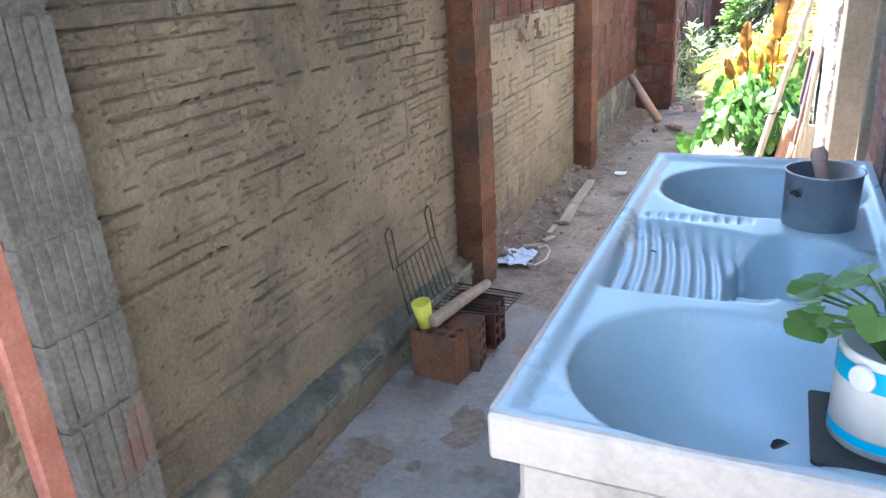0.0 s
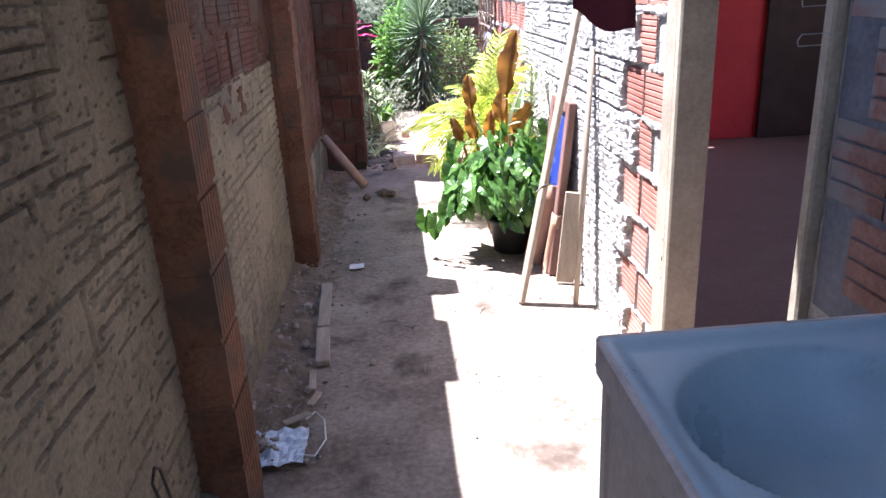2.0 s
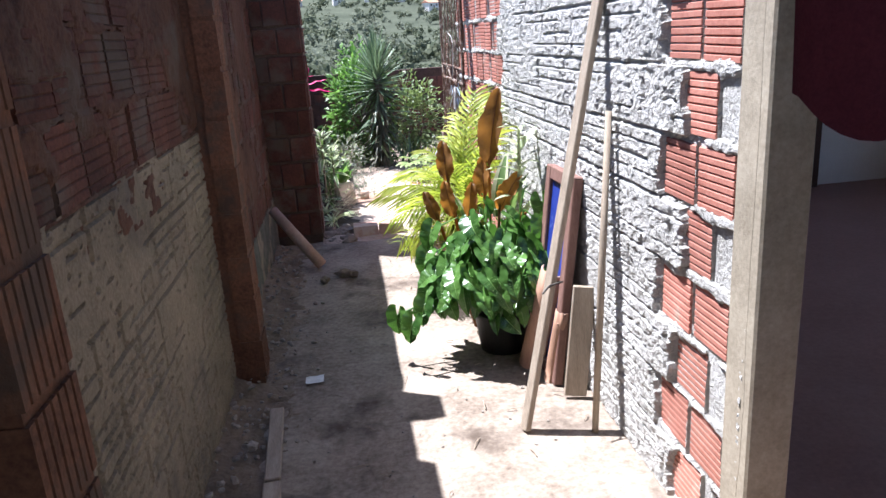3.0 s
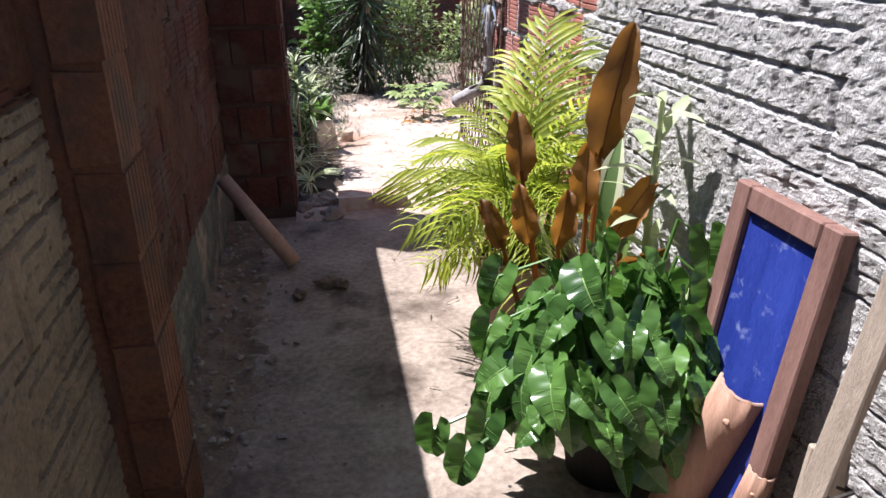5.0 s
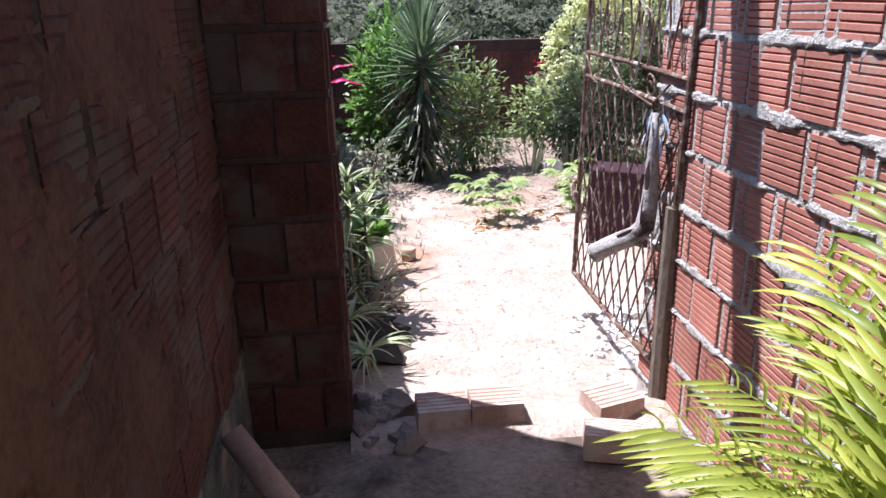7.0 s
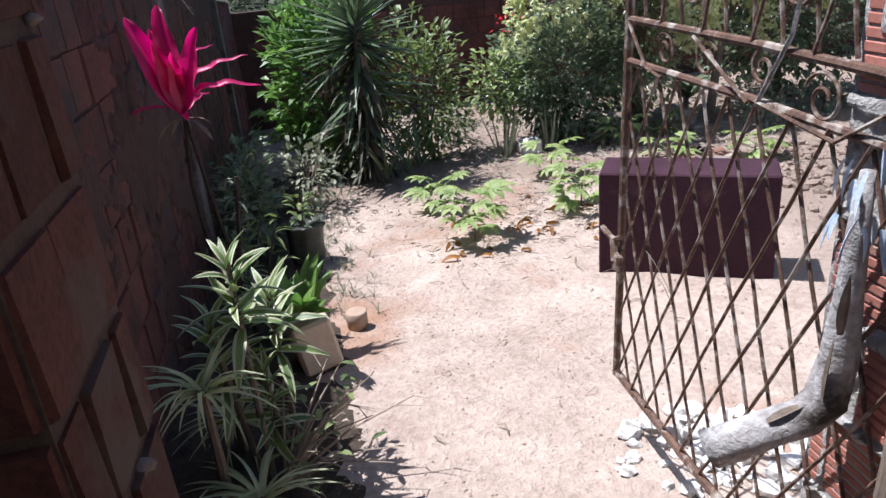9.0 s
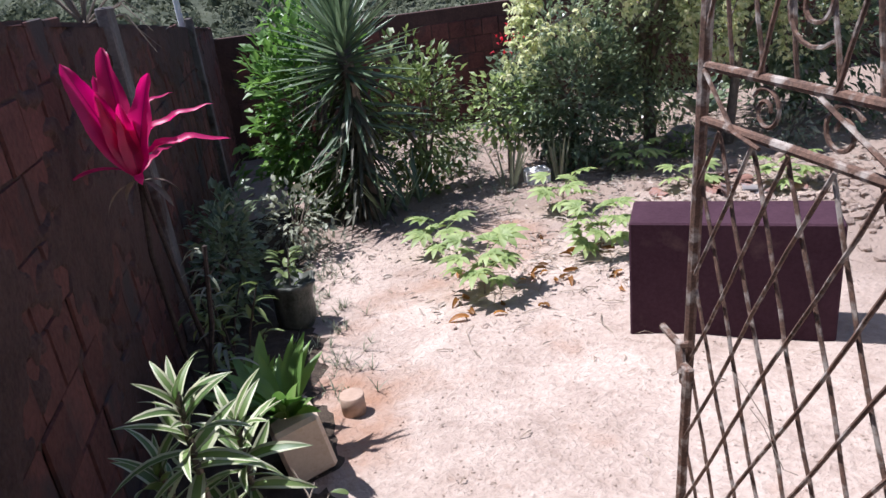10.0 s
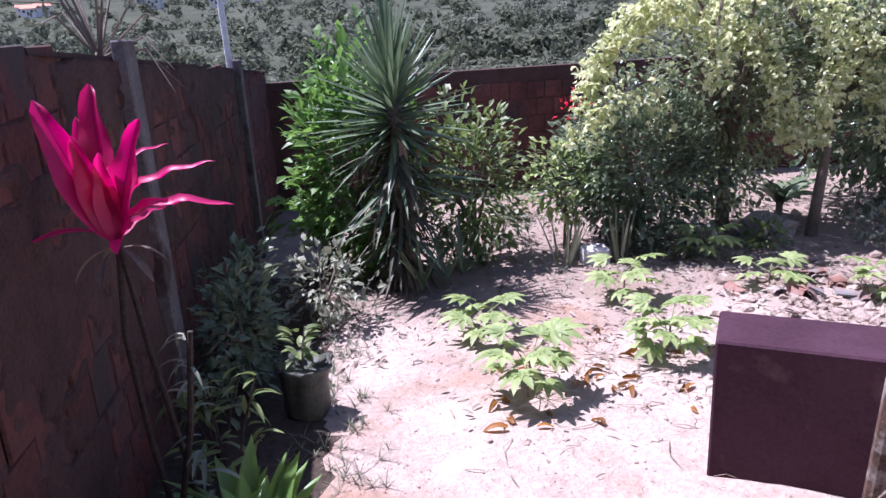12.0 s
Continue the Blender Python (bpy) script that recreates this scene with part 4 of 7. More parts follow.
tagged(part("paper_scrap", Shape().sheet(span(-0.965, -0.885, 0.02), span(4.84, 4.90, 0.02), lambda x, y: (x, y, 0.016 + 0.012 * fbm(x * 20, y * 20, 1))), WHITE), "scrap of white paper on the floor", "paper")
for at, r in (((-1.112, 3.94, 0.025), 0.026), ((-0.82, 3.76, 0.01), 0.016), ((-1.06, 3.57, 0.02), 0.02), ((-1.15, 4.35, 0.02), 0.028), ((-1.17, 3.7, 0.02), 0.022), ((-0.9, 6.24, 0.025), 0.035), ((-0.78, 6.34, 0.022), 0.04), ((-0.72, 6.32, 0.02), 0.032)):
    tagged(part("stone", Shape().rock(at, r), EARTH if at[1] > 6 else STONE), "small clod of earth on the passage floor", "stone", "clods on the floor")
dirt = Shape().sheet(span(-1.262, -0.98, 0.02), span(3.1, 7.1, 0.025), lambda x, y: (x, y, 0.085 * max(0, (-1.02 - x) / 0.24) ** 1.3 * (0.7 + 0.6 * fbm(y * 1.7, 1, 4)) + 0.016 * fbm(x * 14, y * 14, 2) - 0.006))
tagged(part("dirt_heap", dirt, EARTH), "dark dirt heaped along the wall foot", "dirt", kind="stuff")
crumbs = Shape()
for i in range(320):
    x = -1.24 + abs(random.gauss(0, 0.12))
    y = random.uniform(3.1, 7.0)
    crumbs.rock((x, y, 0.006 + 0.085 * max(0, (-1.02 - x) / 0.24) ** 1.3), random.uniform(0.004, 0.016), n=1)
for i in range(150):
    crumbs.rock((random.uniform(-1.0, 0.2), random.uniform(2.2, 7.1), 0.004), random.uniform(0.002, 0.007), n=1)
tagged(part("gravel", crumbs, STONE), "loose crumbs of mortar and grit on the floor", "gravel", kind="stuff")
twigs = Shape()
for i in range(60):
    x, y, a = random.uniform(-1.15, 0.15), random.uniform(3.0, 6.6), random.random() * 6.28
    l = random.uniform(0.02, 0.08)
    twigs.tube([(x, y, 0.008), (x + l * math.cos(a) * 0.6, y + l * math.sin(a) * 0.5, 0.014), (x + l * math.cos(a), y + l * math.sin(a), 0.007)], 0.0022, 4)
tagged(part("twig_litter", twigs, OLD_WOOD), "tiny twigs strewn on the floor", "twigs", kind="stuff")

tagged(part("round_pole", Shape().tube([(-0.925, 6.555, 0.03), (-1.06, 6.65, 0.19), (-1.222, 6.765, 0.385)], [0.036, 0.037, 0.034], 14), PIPE_WOOD, smooth=True), "pinkish round wooden pole leaning on the wall", "pole")
lath = thing("leaning_lath", "long grey wooden lath leaning on the wall", "stick", group="sticks on the wall")
stick = (part("lath", Shape().box((-0.022, 0, -0.012), (0.022, 1.80, 0.012), m=aim((-0.124, 4.236, 0.012), (0.325, 0.10, 1.53)), cut=0.003), OLD_WOOD, lath))
(part("wire_tie", Shape().tube([(-0.02, 4.24, 0.565), (0.02, 4.27, 0.57), (0.03, 4.24, 0.58), (-0.02, 4.235, 0.572), (-0.05, 4.22, 0.55)], 0.004, 5), WIRE, lath, "dark wire tied round the lath"))
tagged(part("leaning_stick", Shape().tube([(0.125, 4.174, 0.0), (0.16, 4.20, 0.6), (0.195, 4.228, 1.17)], [0.013, 0.014, 0.011], 8), OLD_WOOD, smooth=True), "thin stick leaning on the roughcast wall", "stick", "sticks on the wall")

# framed blue board leaning on the wall
board = thing("blue_shutter", "old wooden shutter with a scratched blue panel leaning on the wall", "shutter")
tilt = Matrix.Translation((0.10, 4.555, 0.004)) @ Euler((0, radians(6.5), radians(2.0))).to_matrix().to_4x4()
for lo, hi in (((-0.02, 0, 0), (0.02, 0.055, 0.885)), ((-0.02, 0.29, 0), (0.02, 0.345, 0.885)), ((-0.02, 0.057, 0.83), (0.02, 0.288, 0.885)), ((-0.02, 0.057, 0), (0.02, 0.288, 0.06))):
    part("frame", Shape().box(lo, hi, m=tilt, cut=0.004), FRAME_WOOD, board)
part("panel", Shape().box((-0.004, 0.05, 0.055), (0.008, 0.295, 0.835), m=tilt), BLUE, board, "scratched deep blue panel")


def half_pipe(foot, top, r, label):
    s, n = Shape(), 17
    f, t = Vector(foot), Vector(top)
    d = (t - f).normalized()
    e1 = d.cross(Vector((-0.5, -0.85, 0))).normalized()
    e2 = e1.cross(d).normalized()
    vs, fs = [], []
    for k in range(5):
        c = f.lerp(t, k / 4)
        for q in (r, r * 0.86):
            for j in range(n):
                a = -0.2 + (math.pi + 0.4) * j / (n - 1)
                jag = d * (0.004 * math.sin(j * 1.9) if k == 4 else 0)
                vs.append(c + jag + (e1 * math.cos(a) + e2 * math.sin(a)) * q)
    for k in range(4):
        for q in (0, 1):
            for j in range(n - 1):
                o = (k * 2 + q) * n + j
                fs.append((o, o + 1, o + 2 * n + 1, o + 2 * n))
    for k in (0, 4):
        for j in range(n - 1):
            o = k * 2 * n + j
            fs.append((o, o + 1, o + n + 1, o + n))
    s.add(vs, fs)
    root = thing("split_bamboo", label, "bamboo", group="bamboo pieces")
    part("shell", s, BAMBOO, root, smooth=True)
    part("knot", Shape().rock(f.lerp(t, 0.86) + e2 * r - e1 * r * 0.2, r * 0.16), BAMBOO, root, smooth=True)
    cut = Shape().tube([t + (e1 * math.cos(a) + e2 * math.sin(a)) * r * 0.93 - d * 0.002 for a in (-0.2 + (math.pi + 0.4) * j / 16 for j in range(17))], r * 0.075, 6)
    part("cut_end", cut, PIPE_WOOD, root, "pale cut edge")
    return root


half_pipe((0.05, 4.80, 0.0), (0.135, 4.69, 0.47), 0.06, "thick split piece of dry orange bamboo")
half_pipe((0.085, 4.62, 0.0), (0.13, 4.575, 0.33), 0.03, "narrow split piece of dry bamboo")
tagged(part("short_board", Shape().box((-0.045, 0, -0.01), (0.045, 0.46, 0.01), m=aim((0.135, 4.44, 0.012), (0.055, 0.03, 0.46), 0.9), cut=0.004), OLD_WOOD), "short pale board leaning on the wall", "board")

# cloth hanging under the roof
cloth = Shape().sheet(span(-0.345, -0.235, 0.01), span(1.36, 1.92, 0.03), lambda x, z: (x + 0.08 * (1.36 - z) * 0.5, 2.40 + 0.022 * math.sin(x * 55) * (2.0 - z), z - 0.35 * (x + 0.29) - 0.01 * math.sin(x * 60)))
tagged(part("hanging_cloth", cloth, CLOTH, smooth=True), "dark maroon cloth hanging from a line under the roof", "cloth")
tagged(part("clothes_line", Shape().tube([(-1.26, 2.39, 1.98), (-0.28, 2.40, 1.905), (0.27, 2.45, 1.97)], 0.004, 6), ROPE), "clothes line across the passage", "line")

# threshold bricks and rubble by the gate
TREAD = brick_mesh("brick", 0.192, 0.145, 0.09, PALE_BRICK, 5)
for x, y, rz in ((-0.60, 7.325, 0.5), (-0.405, 7.335, -1.0)):
    b = part("step_brick", TREAD.copy(), None, m=pose(x, y, -0.002, 0, -90, 90 + rz))
    tagged(b, "ribbed red brick set as a threshold step", "brick", "threshold bricks")
for at, turn in (((-0.06, 7.06, -0.002), (4, -84, 70)), ((0.02, 7.30, -0.01), (0, -92, 105))):
    tagged(part("broken_brick", TREAD, None, m=pose(*at, *turn)), "broken pale brick lying by the gate", "brick", "loose bricks by the gate")
for i in range(16):
    a = (random.uniform(-0.92, -0.74), random.uniform(7.2, 7.5), random.uniform(-0.01, 0.04))
    tagged(part("rubble_stone", Shape().rock(a, random.uniform(0.03, 0.07), 0.8), MORTAR), "lump of broken mortar at the foot of the pier", "rubble", "rubble at the pier")
sill = Shape().sheet(span(-0.93, 0.25, 0.03), span(7.12, 7.75, 0.03), lambda x, y: (x, y, 0.012 * fbm(x * 6, y * 6, 2) - 0.19 * max(0.0, min(1.0, (y - 7.34) / 0.4)) + 0.02 - 0.035 * max(0.0, 1 - (y - 7.12 - 0.05 * fbm(x * 4, 2, 2)) / 0.16)))
tagged(part("threshold_soil", sill, SAND, smooth=True), "sandy soil packed behind the threshold bricks", "soil", kind="structure")

patch_s = Shape().sheet(span(-1.2, -0.3, 0.02), span(0.5, 3.1, 0.02), lambda x, y: (x, y, 0.010 + 0.006 * fbm(x * 2, y * 2, 3) - 0.02 * max(0.0, fbm(x * 3.3, y * 3.3, 21) + 0.22 + 2.6 * max(0, y - 2.6) + 3 * max(0, -1.05 - x))))
tagged(part("cement_patch", patch_s, PATCH_CEMENT, smooth=True), "lighter patch of cement on the passage floor", "patch", kind="structure")
for y, z in ((2.655, 1.28), (2.655, 1.36), (2.655, 1.52), (2.655, 1.60)):
    tagged(part("wire_staple", Shape().tube([(0.29, y, z), (0.20, y - 0.01, z), (0.195, y - 0.015, z + 0.012), (0.20, y - 0.02, z + 0.025), (0.29, y - 0.02, z + 0.025)], 0.0014, 5), ALUMINIUM), "thin bent wire sticking out of the door jamb", "wire", "wires on the jamb")

tagged(part("white_string", Shape().tube([(-1.07, 3.16, 0.02), (-1.0, 3.15, 0.012), (-0.97, 3.24, 0.012), (-0.985, 3.36, 0.014), (-1.02, 3.41, 0.018), (-1.05, 3.36, 0.02)], 0.0035, 5), RUBBLE), "loose pale string on the dirt", "string")
for at, turn, ln in (((-1.08, 3.36), 40, 0.11), ((-1.05, 3.62), 95, 0.16), ((-1.03, 3.48), 75, 0.10)):
    tagged(part("bark_piece", Shape().box((-ln / 2, -0.014, 0.012), (ln / 2, 0.014, 0.022), m=pose(at[0], at[1], 0.012, 3, 4, turn), cut=0.003), FLAT_WOOD), "splinter of pale wood on the dirt", "splinter", "splinters by the wall")
tagged(part("dead_leaf", Shape().blade((0.04, 0.845, 0.812), (0.6, 0.8, 0.15), 0.035, 0.016, 0.9, 4, "lance", 0.5), DARK), "tiny dark dead leaf on the sink rim", "leaf")
tagged(part("dead_leaf", Shape().blade((-0.215, 1.486, 0.806), (0.9, 0.2, 0.1), 0.018, 0.01, 0.9, 4, "lance", 0.5), DARK), "tiny dark dead leaf on the washboard", "leaf")


# ---- passage plants ----
def leaf_mesh(name, length, width, mats, droop=0.5, shape="lance", segs=6, fold=0.25, rim=None, wave=0.0):
    s = Shape().blade((0, 0, 0), (0, 1, 0.12), length, width, droop, segs, shape, fold, rim=rim)
    if wave:
        s.v = [(x, y, z + wave * math.sin(y * 70 + abs(x) * 30)) for x, y, z in s.v]
    return s.mesh(name, mats, True)


def facing(base, way, normal):
    """The pose that points a leaf's +y along way and turns its upper side towards normal."""
    y = Vector(way).normalized()
    z = Vector(normal)
    z = (z - y * z.dot(y)).normalized()
    x = y.cross(z)
    return Matrix.Translation(base) @ Matrix((x, y, z)).transposed().to_4x4()


def pot_of(parent, r, h, mat, at=(0, 0, 0), taper=0.78, label=""):
    s = Shape().lathe([(0.0, 0), (r * taper, 0), (r * 0.97, h * 0.9), (r * 1.05, h * 0.9), (r * 1.05, h), (r * 0.94, h), (r * 0.92, h * 0.86)], 30, at)
    p = part("pot", s, mat, parent, label, smooth=True)
    part("soil", Shape().sheet(span(-1, 1, 0.2), span(0, 6.2832, 0.35), lambda k, a: (at[0] + r * 0.93 * (k + 1) / 2 * math.cos(a), at[1] + r * 0.93 * (k + 1) / 2 * math.sin(a), at[2] + h * 0.87 + 0.02 * fbm(math.cos(a) * 3 * k, math.sin(a) * 3 * k, 1))), SOIL, parent)
    return p


# philodendron: long arrow-shaped leaves that hang in front of the pot
random.seed(11)
philo = thing("philodendron", "bushy glossy green philodendron in a black pot by the wall", "plant", (-0.03, 5.02, 0.0))
pot_of(philo, 0.14, 0.2, BLACK_POT, label="black plastic pot")


def broad_leaf(length, width, mats, droop=0.5, cup=0.2, lobes=0.16, wave=0.006, pleat=0.0022, rows=14, tip=3.0, tear=0.0, neck=1.0):
    """A broad ribbed leaf: a pale midrib, pleats that run out to a wavy edge, two lobes at the base."""
    s = Shape()
    cols = (-1.0, -0.7, -0.36, -0.035, 0.035, 0.36, 0.7, 1.0)
    verts, p, d = [], Vector((0, -0.0, 0)), Vector((0, 1, 0.08)).normalized()
    for r in range(rows + 1):
        t = r / rows
        w = width / 2 * (1 - t ** tip) ** 0.6 * (0.8 + 0.2 * min(1.0, t * 4)) * (neck + (1 - neck) * math.sin(min(1.0, t * 2.4) * math.pi / 2)) + 0.0008
        up = Vector((0, -d.z, d.y))
        for c in cols:
            back = -lobes * length * max(0.0, 1 - t * 3.2) * (abs(c) ** 1.4 if abs(c) > 0.1 else 0)
            z = cup * w * abs(c) ** 1.3 + wave * math.sin(t * 15 + (2 if c > 0 else 0)) * abs(c) ** 2 + pleat * math.sin((t * length - 0.45 * w * abs(c)) * 2 * math.pi / 0.022) * min(1, abs(c) * 3)
            edge = 1 - tear * random.random() * (abs(c) == 1.0)
            verts.append(p + Vector((c * w * edge, 0, 0)) + d * back + up * z)
        p = p + d * length / rows
        d = (d + Vector((0, 0, -droop / rows))).normalized()
    n = len(cols)
    s.add(verts, [(r * n + c, r * n + c + 1, (r + 1) * n + c + 1, (r + 1) * n + c) for r in range(rows) for c in range(n - 1)])
    s.k = [1 if c == 3 else 0 for r in range(rows) for c in range(n - 1)]
    return s.mesh("leaf", mats, True)




def arrow_leaf(length, width, bend=0.25, cup=0.25, pleat=0.0016, lobe=0.42):
    """An arrow-shaped leaf: two round lobes behind the stalk, a pale midrib, side veins pressed into the blade."""
    s, rows, cols = Shape(), 22, 6
    rim = ((0.0, 0.15, -1.0), (0.06, 0.27, -1.02), (0.13, 0.40, -0.86), (0.22, 0.485, -0.45), (0.32, 0.495, 0.0), (0.5, 0.46, 0.34), (0.68, 0.36, 0.62), (0.84, 0.22, 0.83), (1.0, 0.0, 1.0))

    def on_rim(q):
        for (q0, x0, y0), (q1, x1, y1) in zip(rim, rim[1:]):
            if q <= q1 + 1e-9:
                k = (q - q0) / (q1 - q0)
                return width * (x0 + (x1 - x0) * k), (lambda v: v * length * (lobe if v < 0 else 1.0))(y0 + (y1 - y0) * k)

    def lift(x, y, q, u):
        ripple = pleat * math.sin(q * 40 - u * 2.5) * math.sin(math.pi * min(1.0, u + 0.05))
        return cup * abs(x) - bend * max(0.0, y) ** 2 / length + ripple + 0.007 * math.sin(q * 21 + 60 * width) * u ** 2 + (0.3 * bend * -y if y < 0 else 0.0)

    for side in (-1, 1):
        verts = []
        for r in range(rows + 1):
            q = r / rows
            ox, oy = on_rim(q)
            if q < 0.32:
                k = q / 0.32
                ix, iy = width * 0.11 * (1 - k) ** 0.6, -0.96 * lobe * length * (1 - k)
            else:
                k = (q - 0.32) / 0.68
                ix, iy = 0.0, length * k
            for c in range(cols + 1):
                u = c / cols
                x, y = ix + (ox - ix) * u, iy + (oy - iy) * u
                verts.append((side * x, y, lift(x, y, q, u)))
        n = cols + 1
        fs = [(r * n + c, r * n + c + 1, (r + 1) * n + c + 1, (r + 1) * n + c) for r in range(rows) for c in range(cols)]
        s.add(verts, fs if side > 0 else [f[::-1] for f in fs], 0)
    ribs = [(0, length * k / 8, -bend * length * (k / 8) ** 2 + 0.0015) for k in range(9)]
    s.tube(ribs, [0.0032 * (1 - 0.85 * k / 8) for k in range(9)], 4, 1)
    for k in (1, 2.2, 3.4, 4.6, 5.8):
        for side in (-1, 1):
            y0 = length * k / 8
            x1, y1 = side * width * 0.42 * (1 - (k / 9) ** 2), y0 + length * 0.10
            s.tube([(0, y0, lift(0, y0, 0.6, 0) + 0.001), (x1 * 0.5, (y0 + y1) / 2, lift(x1 * 0.5, (y0 + y1) / 2, 0.6, 0) + 0.002), (x1, y1, lift(x1, y1, 0.6, 0) + 0.001)], [0.0007, 0.0006, 0.0003], 3, 1)
    return s.mesh("leaf", [PHILO, PHILO_RIB], True)


LEAVES = [arrow_leaf(0.14, 0.135, 0.5, 0.4, lobe=0.5), arrow_leaf(0.155, 0.125, 0.7, 0.6, lobe=0.48), arrow_leaf(0.13, 0.135, 0.3, 0.3, 0.002, 0.58), arrow_leaf(0.165, 0.135, 0.9, 0.4, lobe=0.5)]
for i in range(215):
    a = random.uniform(0, 6.28)
    r = 0.30 * math.sqrt(random.random())
    z = 0.20 + 0.50 * (1 - (r / 0.37) ** 2) * random.uniform(0.35, 1.0) + random.uniform(-0.03, 0.05)
    base = Vector((min(0.19, r * math.cos(a) * 1.05 - 0.045), r * math.sin(a) * 0.85 - 0.06, max(0.19, z)))
    out = Vector((math.cos(a), math.sin(a), 0))
    way = out * 0.5 + Vector((random.uniform(-0.75, 0.6), random.uniform(-0.7, 0.15), random.uniform(-1.1, -0.15)))
    face = out * 0.45 + Vector((random.uniform(-0.9, 0.5), random.uniform(-0.9, -0.2), random.uniform(0.4, 1.3)))
    part("leaf", LEAVES[i % 4], None, philo, m=facing(base, way, face) @ Matrix.Scale(random.uniform(0.42, 0.74), 4))
    part("stem", Shape().tube([(base.x * 0.15, base.y * 0.15, 0.17), (base.x * 0.7, base.y * 0.7, base.z * 0.85 + 0.05), base + Vector((0, 0.01, 0.012)), base], [0.006, 0.005, 0.004, 0.003], 5), PHILO, philo)
for base, way in (((-0.44, -0.17, 0.24), (-0.4, -0.2, -0.9)), ((-0.38, -0.13, 0.30), (-0.3, -0.2, -0.8)), ((-0.50, -0.06, 0.24), (-0.2, -0.1, -0.9)), ((-0.34, 0.02, 0.48), (-0.3, -0.2, -0.7)), ((-0.30, 0.1, 0.58), (-0.35, -0.2, -0.6)), ((0.17, -0.12, 0.62), (0.05, -0.2, -1)), ((0.19, -0.05, 0.70), (0.05, -0.3, -0.9))):
    part("leaf", LEAVES[0], None, philo, m=facing(base, way, (-0.35, -0.75, 0.5)) @ Matrix.Scale(0.72, 4))
    part("stem", Shape().tube([(0, 0, 0.17), (base[0] * 0.6, base[1] * 0.6, base[2] + 0.06), base], 0.005, 5), PHILO, philo)

# tall canna with dry brown leaves
canna = thing("dry_canna", "tall canna with large withered brown leaves", "plant", (-0.04, 5.30, 0.0))
CANNA = [broad_leaf(0.34, 0.125, [DRY, DRY_RIB], 0.35, 0.75, 0.0, 0.012, 0.002, 22, 2.6, 0.16, 0.3), broad_leaf(0.21, 0.10, [DRY, DRY_RIB], 0.7, 0.75, 0.0, 0.012, 0.002, 18, 2.6, 0.22, 0.35)]
for (x, y, z), (dx, dy, dz), k, sc in (((0.03, -0.02, 0.84), (0.12, -0.10, 1), 0, 1.06), ((-0.17, 0.06, 0.76), (-0.06, 0.05, 1), 1, 0.95), ((-0.16, -0.02, 0.60), (-0.25, -0.1, 1), 1, 0.85), ((-0.09, -0.05, 0.60), (0.12, -0.2, 1), 1, 0.8),
                                       ((0.06, -0.08, 0.62), (0.45, -0.2, 1), 1, 1.0), ((-0.24, 0.0, 0.58), (-0.3, 0, 0.9), 1, 0.75), ((0.0, -0.02, 0.68), (-0.06, 0.0, 1), 1, 0.95), ((0.08, -0.10, 0.55), (0.3, -0.5, 0.3), 1, 0.7)  ):
    part("leaf", CANNA[k], None, canna, m=facing((x, y, z), (dx, dy, dz), (random.uniform(-0.8, 0.3), -1, 0.2)) @ Matrix.Scale(sc, 4))
    part("stalk", Shape().tube([(x * 0.3, y * 0.3, 0.0), (x * 0.7, y * 0.7, z * 0.6), (x, y, z + 0.03)], [0.011, 0.009, 0.006], 7), DRY, canna)
GREEN_CANNA = leaf_mesh("leaf", 0.34, 0.085, [VARIEG, EDGE], 0.6, "lance", 8, 0.35, rim=1)
for (x, y, z), w in (((0.08, 0.06, 0.55), (0.15, 0.1, 1)), ((0.13, -0.02, 0.5), (0.1, -0.3, 1)), ((-0.06, 0.1, 0.4), (-0.2, 0.3, 1))):
    part("leaf", GREEN_CANNA, None, canna, "grey-green striped leaf", m=aim((x, y, z), w, 0.4))

# pale cane plant against the wall
cane = thing("pale_cane_plant", "slim cane plant with pale drooping leaves against the wall", "plant", (0.125, 5.22, 0.0))
part("stem", Shape().tube([(0, 0, 0), (0.005, 0.01, 0.4), (-0.005, 0, 0.75), (0.0, 0.0, 1.0)], [0.014, 0.012, 0.011, 0.007], 8), PALE, cane)
CANE = leaf_mesh("leaf", 0.22, 0.042, PALE, 1.1, "lance", 6, 0.2)
for i in range(26):
    z, a = 0.35 + 0.65 * i / 25, i * 2.4
    wx, wy = math.cos(a), math.sin(a)
    part("leaf", CANE, None, cane, m=aim((0, 0, z), (min(0.35, wx), wy, 0.5), random.uniform(-0.4, 0.4)) @ Matrix.Scale(random.uniform(0.55, 0.95), 4))
for i in range(7):
    a = -2.6 + i * 0.5
    part("leaf", CANE, None, cane, m=aim((0.0, -0.05, 0.5), (math.cos(a) * 0.5 - 0.2, math.sin(a), 0.1), 0.2) @ Matrix.Scale(1.15, 4))


